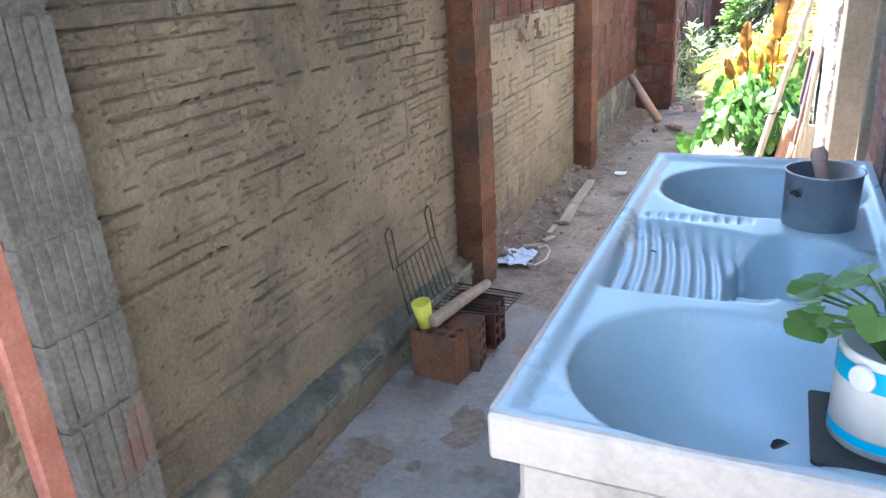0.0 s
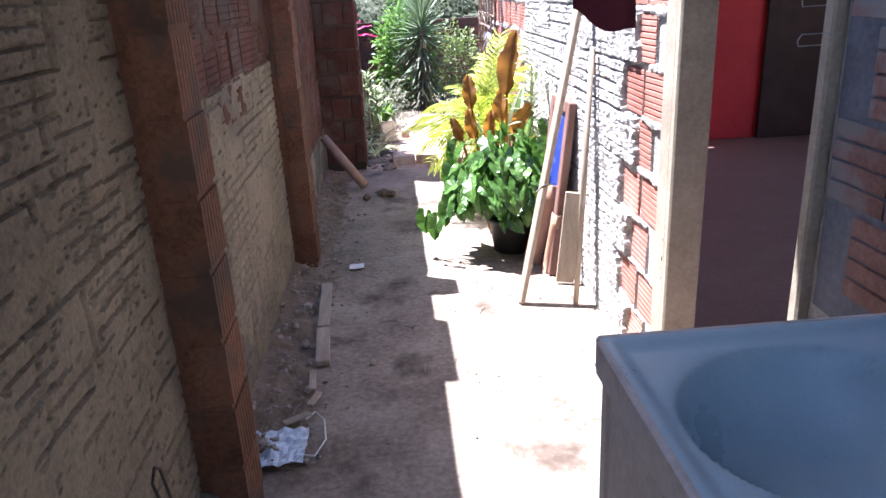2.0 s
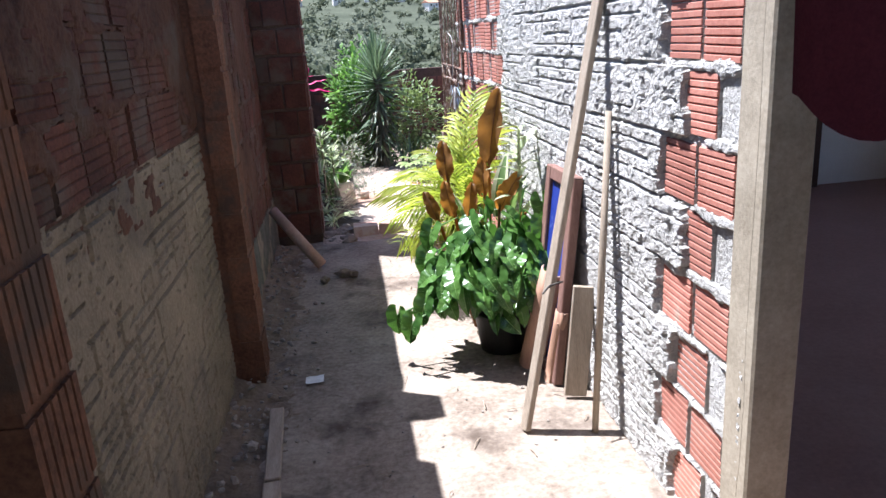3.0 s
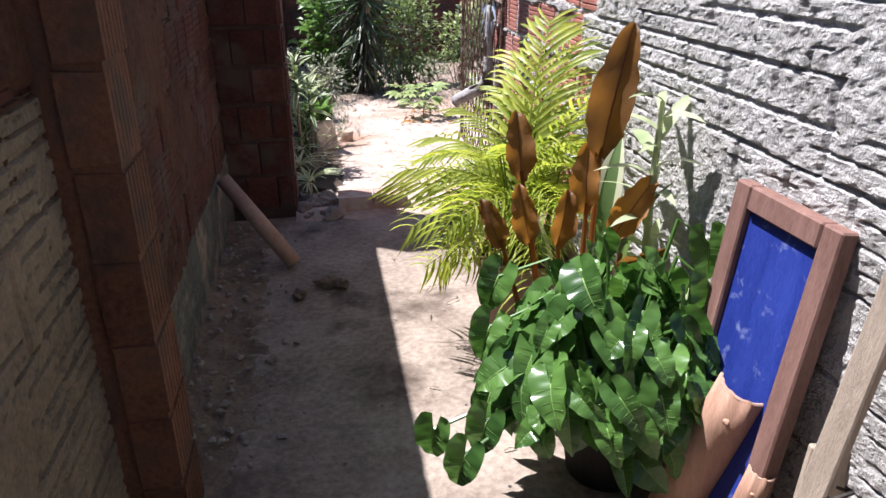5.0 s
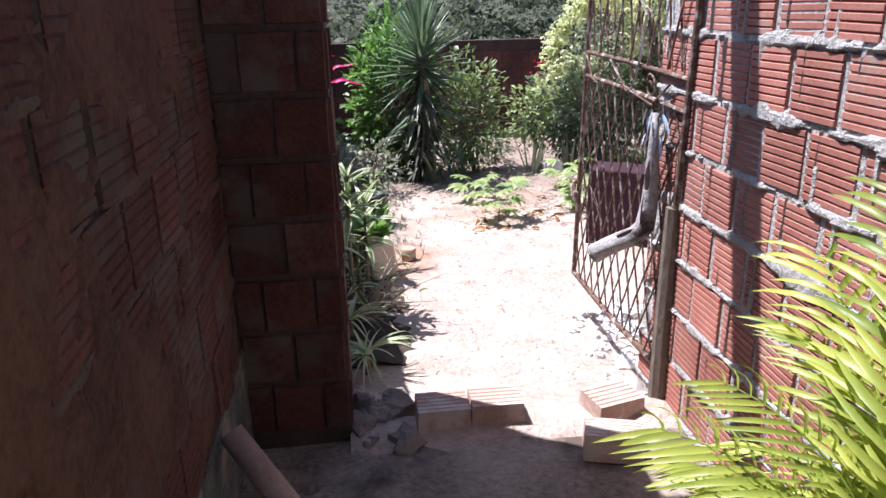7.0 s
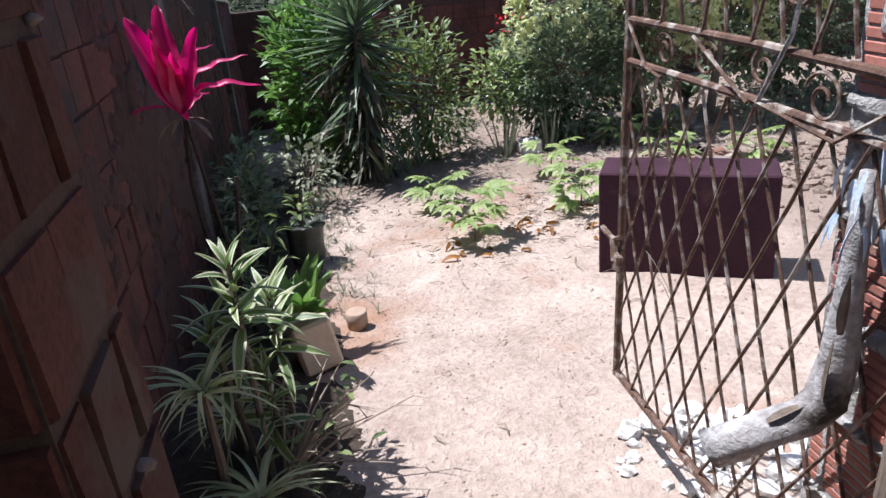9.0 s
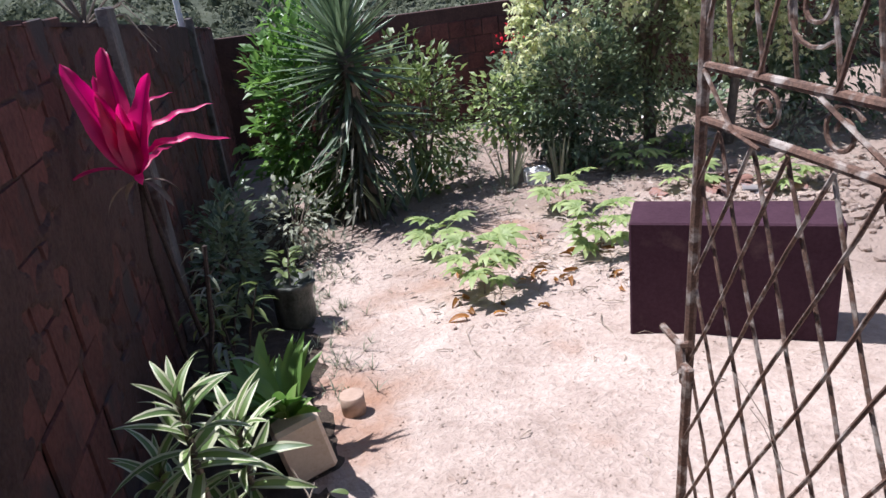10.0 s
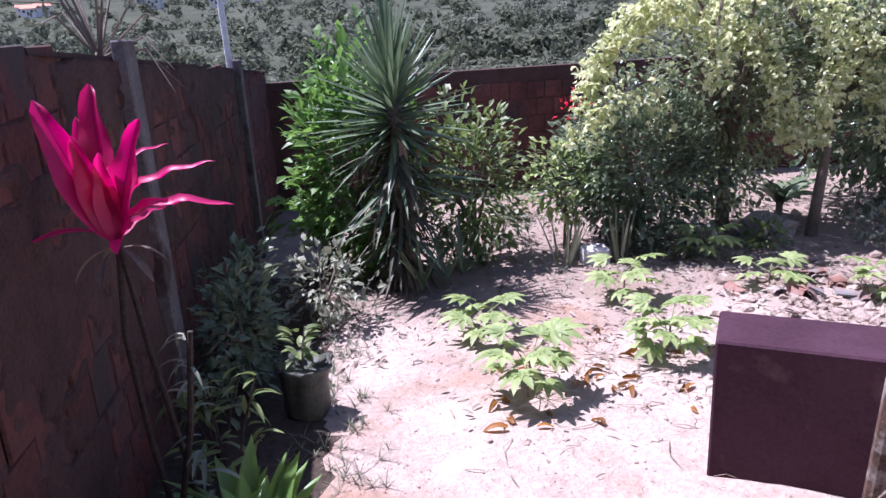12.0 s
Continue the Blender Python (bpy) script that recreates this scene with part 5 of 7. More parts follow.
def frond_mesh(length, spread, bend, pairs, mat, name="frond"):
    """A feathery palm frond: an arched stalk with two rows of narrow leaflets."""
    s = Shape()
    pts, d, p = [], Vector((0, 1, 0.55)).normalized(), Vector((0, 0, 0))
    for i in range(13):
        pts.append(p.copy())
        p = p + d * length / 12
        d = (d + Vector((0, 0, -bend / 12))).normalized()
    s.tube(pts, [0.006 * (1 - 0.8 * i / 12) for i in range(13)], 5)
    for k in range(pairs):
        t = 0.22 + 0.78 * (k + 0.5) / pairs
        f = t * 12
        i = min(11, int(f))
        c = pts[i].lerp(pts[i + 1], f - i)
        axis = (pts[i + 1] - pts[i]).normalized()
        for side in (-1, 1):
            ln = spread * (0.55 + 0.9 * t - 1.05 * t * t) * random.uniform(0.85, 1.1)
            way = Vector((side, 0, 0.25)) * 1.1 + axis * (0.6 + 0.5 * t) + Vector((0, 0, random.uniform(-0.15, 0.2)))
            s.blade(c, way, ln * 1.5, 0.0155 * random.uniform(0.7, 1.2), random.uniform(0.9, 2.8), 4, "lance", 0.35)
    return s.mesh(name, mat, True)


palm = thing("areca_palm", "yellow-green areca palm in a sandy clay pot", "palm", (-0.045, 5.84, 0.0))
pot_of(palm, 0.185, 0.33, CLAY, label="sandy clay pot")
FROND = [frond_mesh(0.54, 0.20, 2.7, 11, PALM), frond_mesh(0.46, 0.19, 3.2, 10, PALM), frond_mesh(0.62, 0.21, 2.0, 13, PALM)]
TALL = frond_mesh(0.86, 0.25, 1.1, 17, PALM)
pst = Shape()
for i in range(42):
    a = i * 2.399 + random.uniform(-0.3, 0.3)
    wx, wy = math.cos(a), math.sin(a)
    lift = random.uniform(0.1, 1.7)
    reach = 1.0 if wx < 0.2 else 0.75
    if wx > 0.2:
        wx, lift = wx * 0.35, lift + 0.9
    base = Vector((0.07 * wx, 0.07 * wy, 0.36 + random.uniform(0, 0.22)))
    part("frond", FROND[i % 3], None, palm, m=aim(base, (wx - 0.1, wy * 0.9 - 0.05, lift), random.uniform(-0.7, 0.7)) @ Matrix.Scale(random.uniform(0.62, 0.95) * reach, 4))
    pst.tube([(base.x * 0.5, base.y * 0.5, 0.28), base], [0.011, 0.006], 6)
for i in range(30):
    a, h = random.random() * 6.28, random.uniform(0.5, 0.85)
    pst.tube([(0.06 * math.cos(a), 0.06 * math.sin(a), 0.27), (0.11 * math.cos(a), 0.11 * math.sin(a), 0.28 + h * 0.3), (0.17 * math.cos(a), 0.17 * math.sin(a), 0.27 + h * 0.6)], [0.006, 0.005, 0.002], 5)
part("stem", pst, PALM, palm)
for way, size in (((-0.9, -0.35, 0.5), 0.85), ((-0.6, -0.7, 0.75), 0.8), ((-0.95, 0.1, 0.9), 0.9), ((0.1, -0.75, 0.9), 0.75), ((0.25, -0.35, 1.3), 0.8), ((-0.5, 0.6, 0.9), 0.95), ((-0.1, -0.9, 0.6), 0.8), ((0.2, 0.6, 1.2), 0.95)):
    part("frond", FROND[2], None, palm, m=aim((0, 0, 0.42), way, random.uniform(-0.4, 0.4)) @ Matrix.Scale(size, 4))


for way, size in (((0.20, 0.5, 0.95), 1.0), ((0.16, 0.3, 1.2), 0.95), ((0.26, -0.3, 0.9), 0.75), ((0.05, 0.6, 0.8), 0.9), ((0.24, 0.15, 1.0), 0.85)):
    part("frond", TALL, None, palm, m=aim((0.02, 0, 0.38), way, random.uniform(-0.4, 0.4)) @ Matrix.Scale(size, 4))


# ---- gate ----
random.seed(21)
gate = thing("iron_gate", "rusty lattice iron gate standing open into the yard", "gate", (0.228, 7.40, 0.0))
G0, G1, GB, GT = 0.0, 1.065, 0.10, 1.95
LEAN_IN = 0.059
for y in (G0, G1):
    part("stile", Shape().tube([(0, y - LEAN_IN * z, z) for z in (GB - 0.01, 0.4, 0.75, 1.0, 1.3, 1.6, GT)], 0.0125, 8), RUST, gate)
part("rail", Shape().tube([(0, G0, GB + 0.02), (0, G1 * 0.5, GB - 0.005), (0, G1, GB)], 0.013, 8), RUST, gate)
for z in (1.10, 1.205, 1.93):
    part("rail", Shape().tube([(0, G0 - LEAN_IN * z, z - 0.02), (0.002, G1 * 0.5 - LEAN_IN * z, z - 0.004), (0, G1 - LEAN_IN * z, z)], 0.0095, 8), RUST, gate)


def lattice_bar(node, slope, z0, z1, at, depth, name):
    """A thin bar through a node on the rail at height at, that leans by slope and ends at the frame."""
    pts = []
    for i in range(25):
        z = z0 + (z1 - z0) * i / 24
        y = node + slope * (z - at) + 0.004 * math.sin(9 * z + 40 * node)
        if -LEAN_IN * z < y < G1 - LEAN_IN * z:
            pts.append((depth + random.uniform(-0.001, 0.001), y, z))
    if len(pts) > 2:
        part(name, Shape().tube(pts, 0.0041, 6), RUST, gate)


for k in range(-4, 16):
    lattice_bar(0.33 + 0.1017 * (k - 3), 0.38, GB, 1.09, 1.07, 0.005, "bar")
    lattice_bar(0.33 + 0.1017 * (k - 3), -0.53, GB, 1.09, 1.07, -0.005, "diagonal_bar")
for k in range(0, 13):
    lattice_bar(0.01 + 0.09 * k, 0.20, 1.205, 1.93, 1.205, 0.004, "bar")
    if k % 2:
        lattice_bar(0.01 + 0.09 * k, -0.34, 1.205, 1.93, 1.205, -0.004, "diagonal_bar")


def scroll(y, z, r, turn, flip):
    s = Shape()
    pts = []
    for i in range(26):
        a = turn + flip * i * 0.36
        k = r * (1 - 0.03 * i)
        pts.append((0, y + k * math.cos(a), z + k * math.sin(a)))
    return s.tube(pts, 0.004, 5)


for y, z, r, tn, fl in ((0.80, 1.15, 0.042, 0.5, 1), (0.62, 1.15, 0.045, 2.6, -1), (0.25, 1.13, 0.05, 0.3, 1), (0.42, 1.16, 0.04, 2.4, -1), (0.70, 1.33, 0.07, 4.0, 1), (0.33, 1.35, 0.075, 5.3, -1)):
    part("scroll", scroll(y, z, r, tn, fl), RUST, gate)
for pts in ([(-0.01, 0.98, 1.20), (-0.01, 0.88, 1.10), (-0.01, 0.80, 1.085)], [(-0.01, 0.66, 1.195), (-0.01, 0.45, 1.09)], [(-0.01, 0.42, 1.09), (-0.012, 0.33, 1.23), (-0.012, 0.30, 1.38), (-0.012, 0.36, 1.43), (-0.012, 0.52, 1.46)], [(-0.01, 0.44, 1.10), (-0.01, 0.2, 1.07), (-0.01, 0.06, 1.16)]):
    part("wire", Shape().tube(pts, 0.0045, 5), DRIFT if len(pts) > 3 else RUST, gate)
for k in range(6):
    y, z = random.uniform(0.15, 1.0), random.uniform(0.18, 1.0)
    a = random.choice((-1, 1))
    part("dry_vine", Shape().tube([(-0.012, y, z), (-0.016, y - 0.05 * a, z + random.uniform(-0.05, 0.02)), (-0.012, y - 0.11 * a, z - random.uniform(0.03, 0.1)), (-0.014, y - 0.15 * a, z - random.uniform(0.02, 0.16))], 0.0011, 4), BARK, gate)
bolt = part("bolt", Shape().tube([(-0.02, 0.99, 0.60), (-0.03, 1.02, 0.585), (-0.035, 1.09, 0.60)], 0.009, 7).tube([(-0.03, 1.02, 0.585), (-0.04, 0.99, 0.53)], 0.011, 7), RUST, gate)
part("padlock", Shape().box((-0.045, 0.96, 0.50), (-0.025, 1.0, 0.555), cut=0.005), RUST, bolt)
branch = thing("bent_branch", "thick bent grey branch with peeling bark tied to the gate", "branch")
part("wood", Shape().tube([(0.012, 7.566, 0.522), (0.05, 7.545, 0.553), (0.10, 7.52, 0.585), (0.15, 7.505, 0.607), (0.182, 7.497, 0.645), (0.19, 7.492, 0.73), (0.188, 7.488, 0.84), (0.186, 7.485, 0.95), (0.184, 7.48, 1.06)], [0.037, 0.036, 0.034, 0.035, 0.036, 0.030, 0.024, 0.018, 0.011], 14, wobble=0.07), DRIFT, branch, smooth=True)
for (x, y, z), (dx, dy, dz), ln in (((0.155, 7.472, 0.66), (0.02, -0.02, 1), 0.13), ((0.165, 7.466, 0.79), (0.0, -0.02, 1), 0.11), ((0.08, 7.508, 0.61), (0.6, -0.1, 0.3), 0.08)):
    part("bark_strip", Shape().blade((x, y, z), (dx, dy, dz), ln, 0.02, 0.1, 5, "lance", 0.5, twist=random.uniform(-0.4, 0.4)), BARK, branch, "dark peeling bark")
rag = thing("rag_tie", "torn blue and white rag tied round the branch", "rag", (0, 0, 0))
for k in range(14):
    a = random.random() * 6.28
    y, z = 7.48 + random.uniform(-0.02, 0.02), 1.02 + random.uniform(-0.05, 0.08)
    part("strip", Shape().blade((0.184 + 0.022 * math.cos(a), y + 0.03 * math.sin(a), z), (math.cos(a) * 0.35, math.sin(a) * 0.35, random.uniform(-1.6, -0.5)), random.uniform(0.04, 0.09), 0.012, 0.8, 5, "lance", 0.6, twist=random.uniform(-1, 1)), ROPE, rag)
tagged(part("gate_post", Shape().tube([(0.225, 7.36, -0.2), (0.222, 7.365, 0.3), (0.228, 7.37, 0.75)], [0.036, 0.034, 0.028], 9, wobble=0.08), BARK), "dark rough wooden stub post by the gate", "post")
for i in range(110):
    a = (random.uniform(0.16, 0.75), random.uniform(7.62, 8.5), 0)
    r = random.uniform(0.012, 0.045) * (0.6 if a[0] < 0.25 else 1.0)
    tagged(part("rubble_stone", Shape().rock((a[0], a[1], land(a[0], a[1]) + r * 0.3), r, 0.75, 2), RUBBLE), "piece of white rubble under the gate", "rubble", "white rubble under the gate")

# ---- yard ----
block = thing("painted_block", "maroon painted masonry block standing on the sandy yard", "block", (0.72, 9.77, 0.0), turn=-30.4)
part("body", Shape().box((0, 0, -0.30), (0.822, 0.285, 0.325), cut=0.008), MAROON, block)


# cordyline with magenta leaves
cord = thing("red_cordyline", "cordyline with bright magenta leaves on bare canes", "plant", (-1.10, 9.68, land(-1.10, 9.68)))
CORD = [broad_leaf(0.42, 0.125, [MAGENTA, MAGENTA_RIB], 0.3, 0.5, 0.0, 0.012, 0.0016, 18, 1.9, 0.06, 0.25), leaf_mesh("leaf", 0.38, 0.05, MAGENTA, 0.9, "spoon", 9, 0.5), leaf_mesh("leaf", 0.30, 0.045, MAGENTA, 1.6, "spoon", 9, 0.5)]
CORD.append(leaf_mesh("leaf", 0.30, 0.085, MAGENTA, 1.5, "spoon", 9, 0.3))
CORD_OLD = leaf_mesh("leaf", 0.30, 0.04, BARK, 1.6, "spoon", 9, 0.5)
hub = Vector((-0.01, 0, 1.09))
for way, size, spin in (((-0.33, -0.1, 1), 1.0, 0.5), ((-0.07, 0.15, 1), 1.03, -0.5), ((0.33, -0.12, 1), 0.84, -0.9), ((0.04, -0.25, 1), 0.62, 0.2), ((-0.16, -0.22, 1), 0.74, 0.3), ((-0.2, 0.2, 1), 0.85, 0.9)):
    part("leaf", CORD[0], None, cord, m=facing(hub, way, (0.4 * spin, -1, 0.1)) @ Matrix.Scale(size, 4))
CORD_THIN = [leaf_mesh("leaf", 0.32, 0.032, MAGENTA, 0.7, "lance", 14, 0.7, wave=0.006), leaf_mesh("leaf", 0.33, 0.036, MAGENTA, 1.2, "lance", 14, 0.7, wave=0.008)]
for up, way, k, size in ((0.19, (0.9, 0.3, 0.5), 0, 0.6), (0.10, (0.9, -0.1, 0.5), 0, 1.0), (0.05, (0.95, -0.15, 0.42), 1, 1.05), (0.0, (0.6, 0.8, 0.6), 1, 0.7)):
    part("leaf", CORD_THIN[k], None, cord, m=aim(hub + Vector((0, 0, up)), way, 0.5) @ Matrix.Scale(size, 4))
for way, size in (((-0.85, -0.2, 0.5), 0.85), ((0.12, -0.8, 0.3), 0.36)):
    part("leaf", CORD[3], None, cord, m=aim(hub, way, 0.2) @ Matrix.Scale(size, 4))
for a in (0.4, 2.2, 3.3, 4.4, 5.5):
    part("leaf", CORD_OLD, None, cord, "dark hanging leaf", m=aim(hub + Vector((0, 0, -0.02)), (math.cos(a), math.sin(a), -0.1), 0.2) @ Matrix.Scale(0.55, 4))
for j, pts in enumerate(([(0.02, 0.0, 0), (-0.03, 0.02, 0.4), (-0.045, 0.01, 0.8), hub], [(0.09, 0.0, 0), (0.06, 0.02, 0.35), (0.02, 0.0, 0.75), hub], [(-0.02, -0.04, 0), (0.10, -0.02, 0.5), (0.14, 0, 0.80)])):
    part("cane", Shape().tube(pts, [0.011, 0.010, 0.009, 0.008][:len(pts)], 7), DARK_CANE, cord)
CORD_DRY = leaf_mesh("leaf", 0.26, 0.03, SNAKE, 1.8, "lance", 7, 0.4)
for i in range(22):
    a, z = random.random() * 6.28, random.uniform(0.55, 0.8) if i < 14 else random.uniform(0.2, 0.5)
    part("leaf", CORD_DRY, None, cord, "withered grey leaf", m=aim((0.12, 0, z), (math.cos(a), math.sin(a), random.uniform(-0.3, 0.7)), 0) @ Matrix.Scale(random.uniform(0.35, 0.6), 4))

# cream-edged dracaenas
DRAC = [leaf_mesh("leaf", 0.21, 0.04, [VARIEG, EDGE], 0.6, "lance", 6, 0.25, rim=1), leaf_mesh("leaf", 0.23, 0.042, [VARIEG, EDGE], 1.3, "lance", 6, 0.25, rim=1)]
for (x, y), tops in (((-0.92, 8.6), [(0.01, -0.03, 0.72), (-0.09, 0.03, 0.50)]), ((-0.83, 8.74), [(0.0, -0.04, 0.54), (-0.06, -0.10, 0.30)])):
    d = thing("variegated_dracaena", "dracaena with green leaves edged in cream by the wall", "plant", (x, y, land(x, y)), group="dracaenas")
    for hx, hy, hz in tops:
        part("cane", Shape().tube([(hx * 0.3, hy * 0.3, -0.01), (hx * 0.7, hy * 0.7, hz * 0.6), (hx, hy, hz + 0.08)], [0.013, 0.011, 0.008], 7), BARK, d)
        for i in range(24):
            a, t = i * 2.4 + random.uniform(-0.4, 0.4), i / 23
            part("leaf", DRAC[i % 2], None, d, m=aim((hx, hy, hz + 0.08 - 0.22 * t), (math.cos(a), math.sin(a), 1.7 - 1.9 * t), random.uniform(-0.8, 0.8)) @ Matrix.Scale((0.62 + 0.25 * t) * random.uniform(0.75, 1.15), 4))

SPIDER = leaf_mesh("leaf", 0.26, 0.017, [PALE], 2.0, "blade", 7, 0.35)
for x, y, h in ((-1.03, 8.42, 0.45), (-1.02, 8.75, 0.14), (-0.93, 8.35, 0.10), (-0.86, 7.95, 0.08), (-1.08, 8.1, 0.2)):
    s_p = thing("spider_plant", "tuft of thin pale arching leaves in wall shade", "plant", (x, y, land(x, y)), group="spider plants")
    part("root_stem", Shape().tube([(0, 0, -0.02), (0, 0, h + 0.02)], [0.02, 0.012], 7), BARK, s_p)
    for i in range(38):
        a = random.random() * 6.28
        part("leaf", SPIDER, None, s_p, m=aim((0, 0, h), (math.cos(a), math.sin(a), random.uniform(0.1, 1.5)), random.uniform(-0.4, 0.4)) @ Matrix.Scale(random.uniform(0.7, 1.1), 4))

tub = thing("cream_tub", "tilted square cream plastic tub used as a planter", "tub", (-0.73, 9.32, land(-0.73, 9.32)), turn=14.0)
part("tub_body", Shape().box((-0.085, -0.085, 0.0), (0.085, 0.085, 0.235), m=pose(0, 0, 0.006, 0, -9, 0), cut=0.014), CREAM, tub)
SMALL_STRAP = leaf_mesh("leaf", 0.11, 0.022, OLIVE, 1.1, "lance", 5, 0.35)
BROAD = leaf_mesh("leaf", 0.22, 0.05, VINE, 0.6, "lance", 6, 0.3)
tubp = thing("strap_leaf_plant", "fresh green strap-leaf plant growing in the tub", "plant", (-0.77, 9.34, land(-0.77, 9.32) + 0.22))
part("root_stem", Shape().tube([(0, 0, -0.02), (0, 0, 0.05)], 0.02, 7), BARK, tubp)
for i in range(36):
    a = random.uniform(0.8, 5.5)
    part("leaf", BROAD, None, tubp, m=aim((0.05 * math.cos(a), 0.05 * math.sin(a), 0.02), (math.cos(a), math.sin(a), random.uniform(0.3, 2.2)), random.uniform(-0.5, 0.5)) @ Matrix.Scale(random.uniform(0.7, 1.2), 4))
rubber = thing("broad_leaf_plant", "green plant with long broad leaves beside the wall", "plant", (-0.90, 9.66, land(-0.90, 9.66)))
part("root_stem", Shape().tube([(0, 0, -0.02), (0, 0, 0.1)], 0.02, 7), BARK, rubber)
# Dark soil sheet over the sand, deepening the shade by the yard wall.
bed = Shape().sheet(span(-1.318, -0.55, 0.04), span(8.0, 12.9, 0.05), lambda x, y: (x, y, land(x, y) + 0.022 + 0.02 * fbm(x * 7, y * 7, 4) - 0.16 * max(0.0, x + 0.80 - 0.10 * fbm(1, y * 1.6, 7))))
tagged(part("planting_bed", bed, SOIL, smooth=True), "dark soil strip deepening the shade at the yard wall foot", "soil", kind="structure")
random.seed(37)
for x, y in ((-0.98, 9.95), (-1.06, 10.2)):
    under = thing("shade_plant", "small leafy plant on thin stems in wall shade", "plant", (x, y, land(x, y)), group="shade plants")
    for k in range(5):
        a = random.random() * 6.28
        tip = Vector((0.14 * math.cos(a), 0.14 * math.sin(a), random.uniform(0.25, 0.5)))
        part("stem", Shape().tube([(0, 0, -0.01), tip * 0.5 + Vector((0, 0, 0.05)), tip], [0.006, 0.005, 0.003], 5), DARK_CANE, under)
        for j in range(9):
            b = random.random() * 6.28
            part("leaf", SMALL_STRAP, None, under, m=aim(tip * random.uniform(0.6, 1.0), (math.cos(b), math.sin(b), random.uniform(-0.4, 0.8)), random.uniform(-0.6, 0.6)) @ Matrix.Scale(random.uniform(0.6, 1.1), 4))
BROAD2 = leaf_mesh("leaf", 0.33, 0.075, VINE, 0.5, "lance", 6, 0.3)
for i in range(24):
    a = random.random() * 6.28
    part("leaf", BROAD2, None, rubber, m=aim((0, 0, 0.05), (math.cos(a), math.sin(a), random.uniform(0.7, 2.4)), random.uniform(-0.5, 0.5)) @ Matrix.Scale(random.uniform(0.7, 1.1), 4))
tagged(part("rusty_tin", Shape().lathe([(0.0, 0), (0.048, 0), (0.05, 0.085), (0.046, 0.087), (0.0, 0.08)], 20, (-0.545, 9.63, land(-0.545, 9.63))), CLAY, smooth=True), "small reddish tin standing on the sand", "tin")
tagged(part("bottle_cap", Shape().lathe([(0.0, 0.012), (0.02, 0.012), (0.026, 0.0)], 18, (-0.62, 8.22, land(-0.62, 8.22))), WHITE, smooth=True), "small white bottle cap on the sand", "cap")
sack = thing("bag_planter", "dark plastic bag of soil used as a planter", "planter", (-0.75, 10.58, land(-0.75, 10.58)))
bag_l = Shape().lathe([(0.0, 0), (0.085, 0.0), (0.10, 0.06), (0.103, 0.15), (0.11, 0.24), (0.12, 0.262), (0.104, 0.268), (0.098, 0.24), (0.0, 0.235)], 30)
bag_l.v = [(x * (1 + 0.16 * fbm(x * 22, y * 22, z * 9, 3)) + 0.03 * z, y * (1 + 0.16 * fbm(y * 22, x * 22, z * 9 + 4, 3)), z * (1 + 0.10 * fbm(x * 15, y * 15, 2, 2))) for x, y, z in bag_l.v]
part("bag", bag_l, GREEN_BAG, sack, smooth=True)
SMALL = leaf_mesh("leaf", 0.075, 0.03, OLIVE, 0.8, "lance", 4, 0.3)
ssap = thing("seedling", "small leafy seedling in the bag planter", "plant", (-0.75, 10.58, land(-0.75, 10.58) + 0.235))
part("stem", Shape().tube([(0, 0, -0.02), (0.01, 0, 0.1), (0.03, 0, 0.2)], [0.006, 0.005, 0.003], 6), BARK, ssap)
for i in range(34):
    a, z = random.random() * 6.28, random.uniform(0.0, 0.2)
    part("leaf", SMALL, None, ssap, m=aim((0.03 * math.cos(a), 0.03 * math.sin(a), z), (math.cos(a), math.sin(a), random.uniform(-0.2, 1)), 0))

# dry twigs of a pruned shrub in front of the dracaenas
scrub = thing("dry_shrub", "bare pale twigs of a dry shrub in the yard corner", "shrub", (-0.88, 8.55, land(-0.88, 8.55)))
for i in range(22):
    a, l = random.uniform(-1.3, 1.5), random.uniform(0.22, 0.5)
    tip = Vector((math.cos(a) * l, math.sin(a) * l * 0.7, random.uniform(0.05, 0.34)))
    mid = tip * 0.5 + Vector((random.uniform(-0.03, 0.03), random.uniform(-0.03, 0.03), 0.05))
    tw = Shape().tube([(0, 0, 0), mid, tip], [0.006, 0.004, 0.0015], 5)
    for k in range(3):
        c = mid.lerp(tip, random.random())
        tw.tube([c, c + Vector((random.uniform(-0.06, 0.09), random.uniform(-0.07, 0.07), random.uniform(-0.02, 0.07)))], [0.0025, 0.001], 4)
    part("twig", tw, OLD_WOOD, scrub)
for i in range(30):
    a = random.random() * 6.28
    part("leaf", SMALL, None, scrub, m=aim((random.uniform(-0.05, 0.3), random.uniform(-0.2, 0.25), random.uniform(0.08, 0.3)), (math.cos(a), math.sin(a), 0.3), 0) @ Matrix.Scale(0.7, 4))


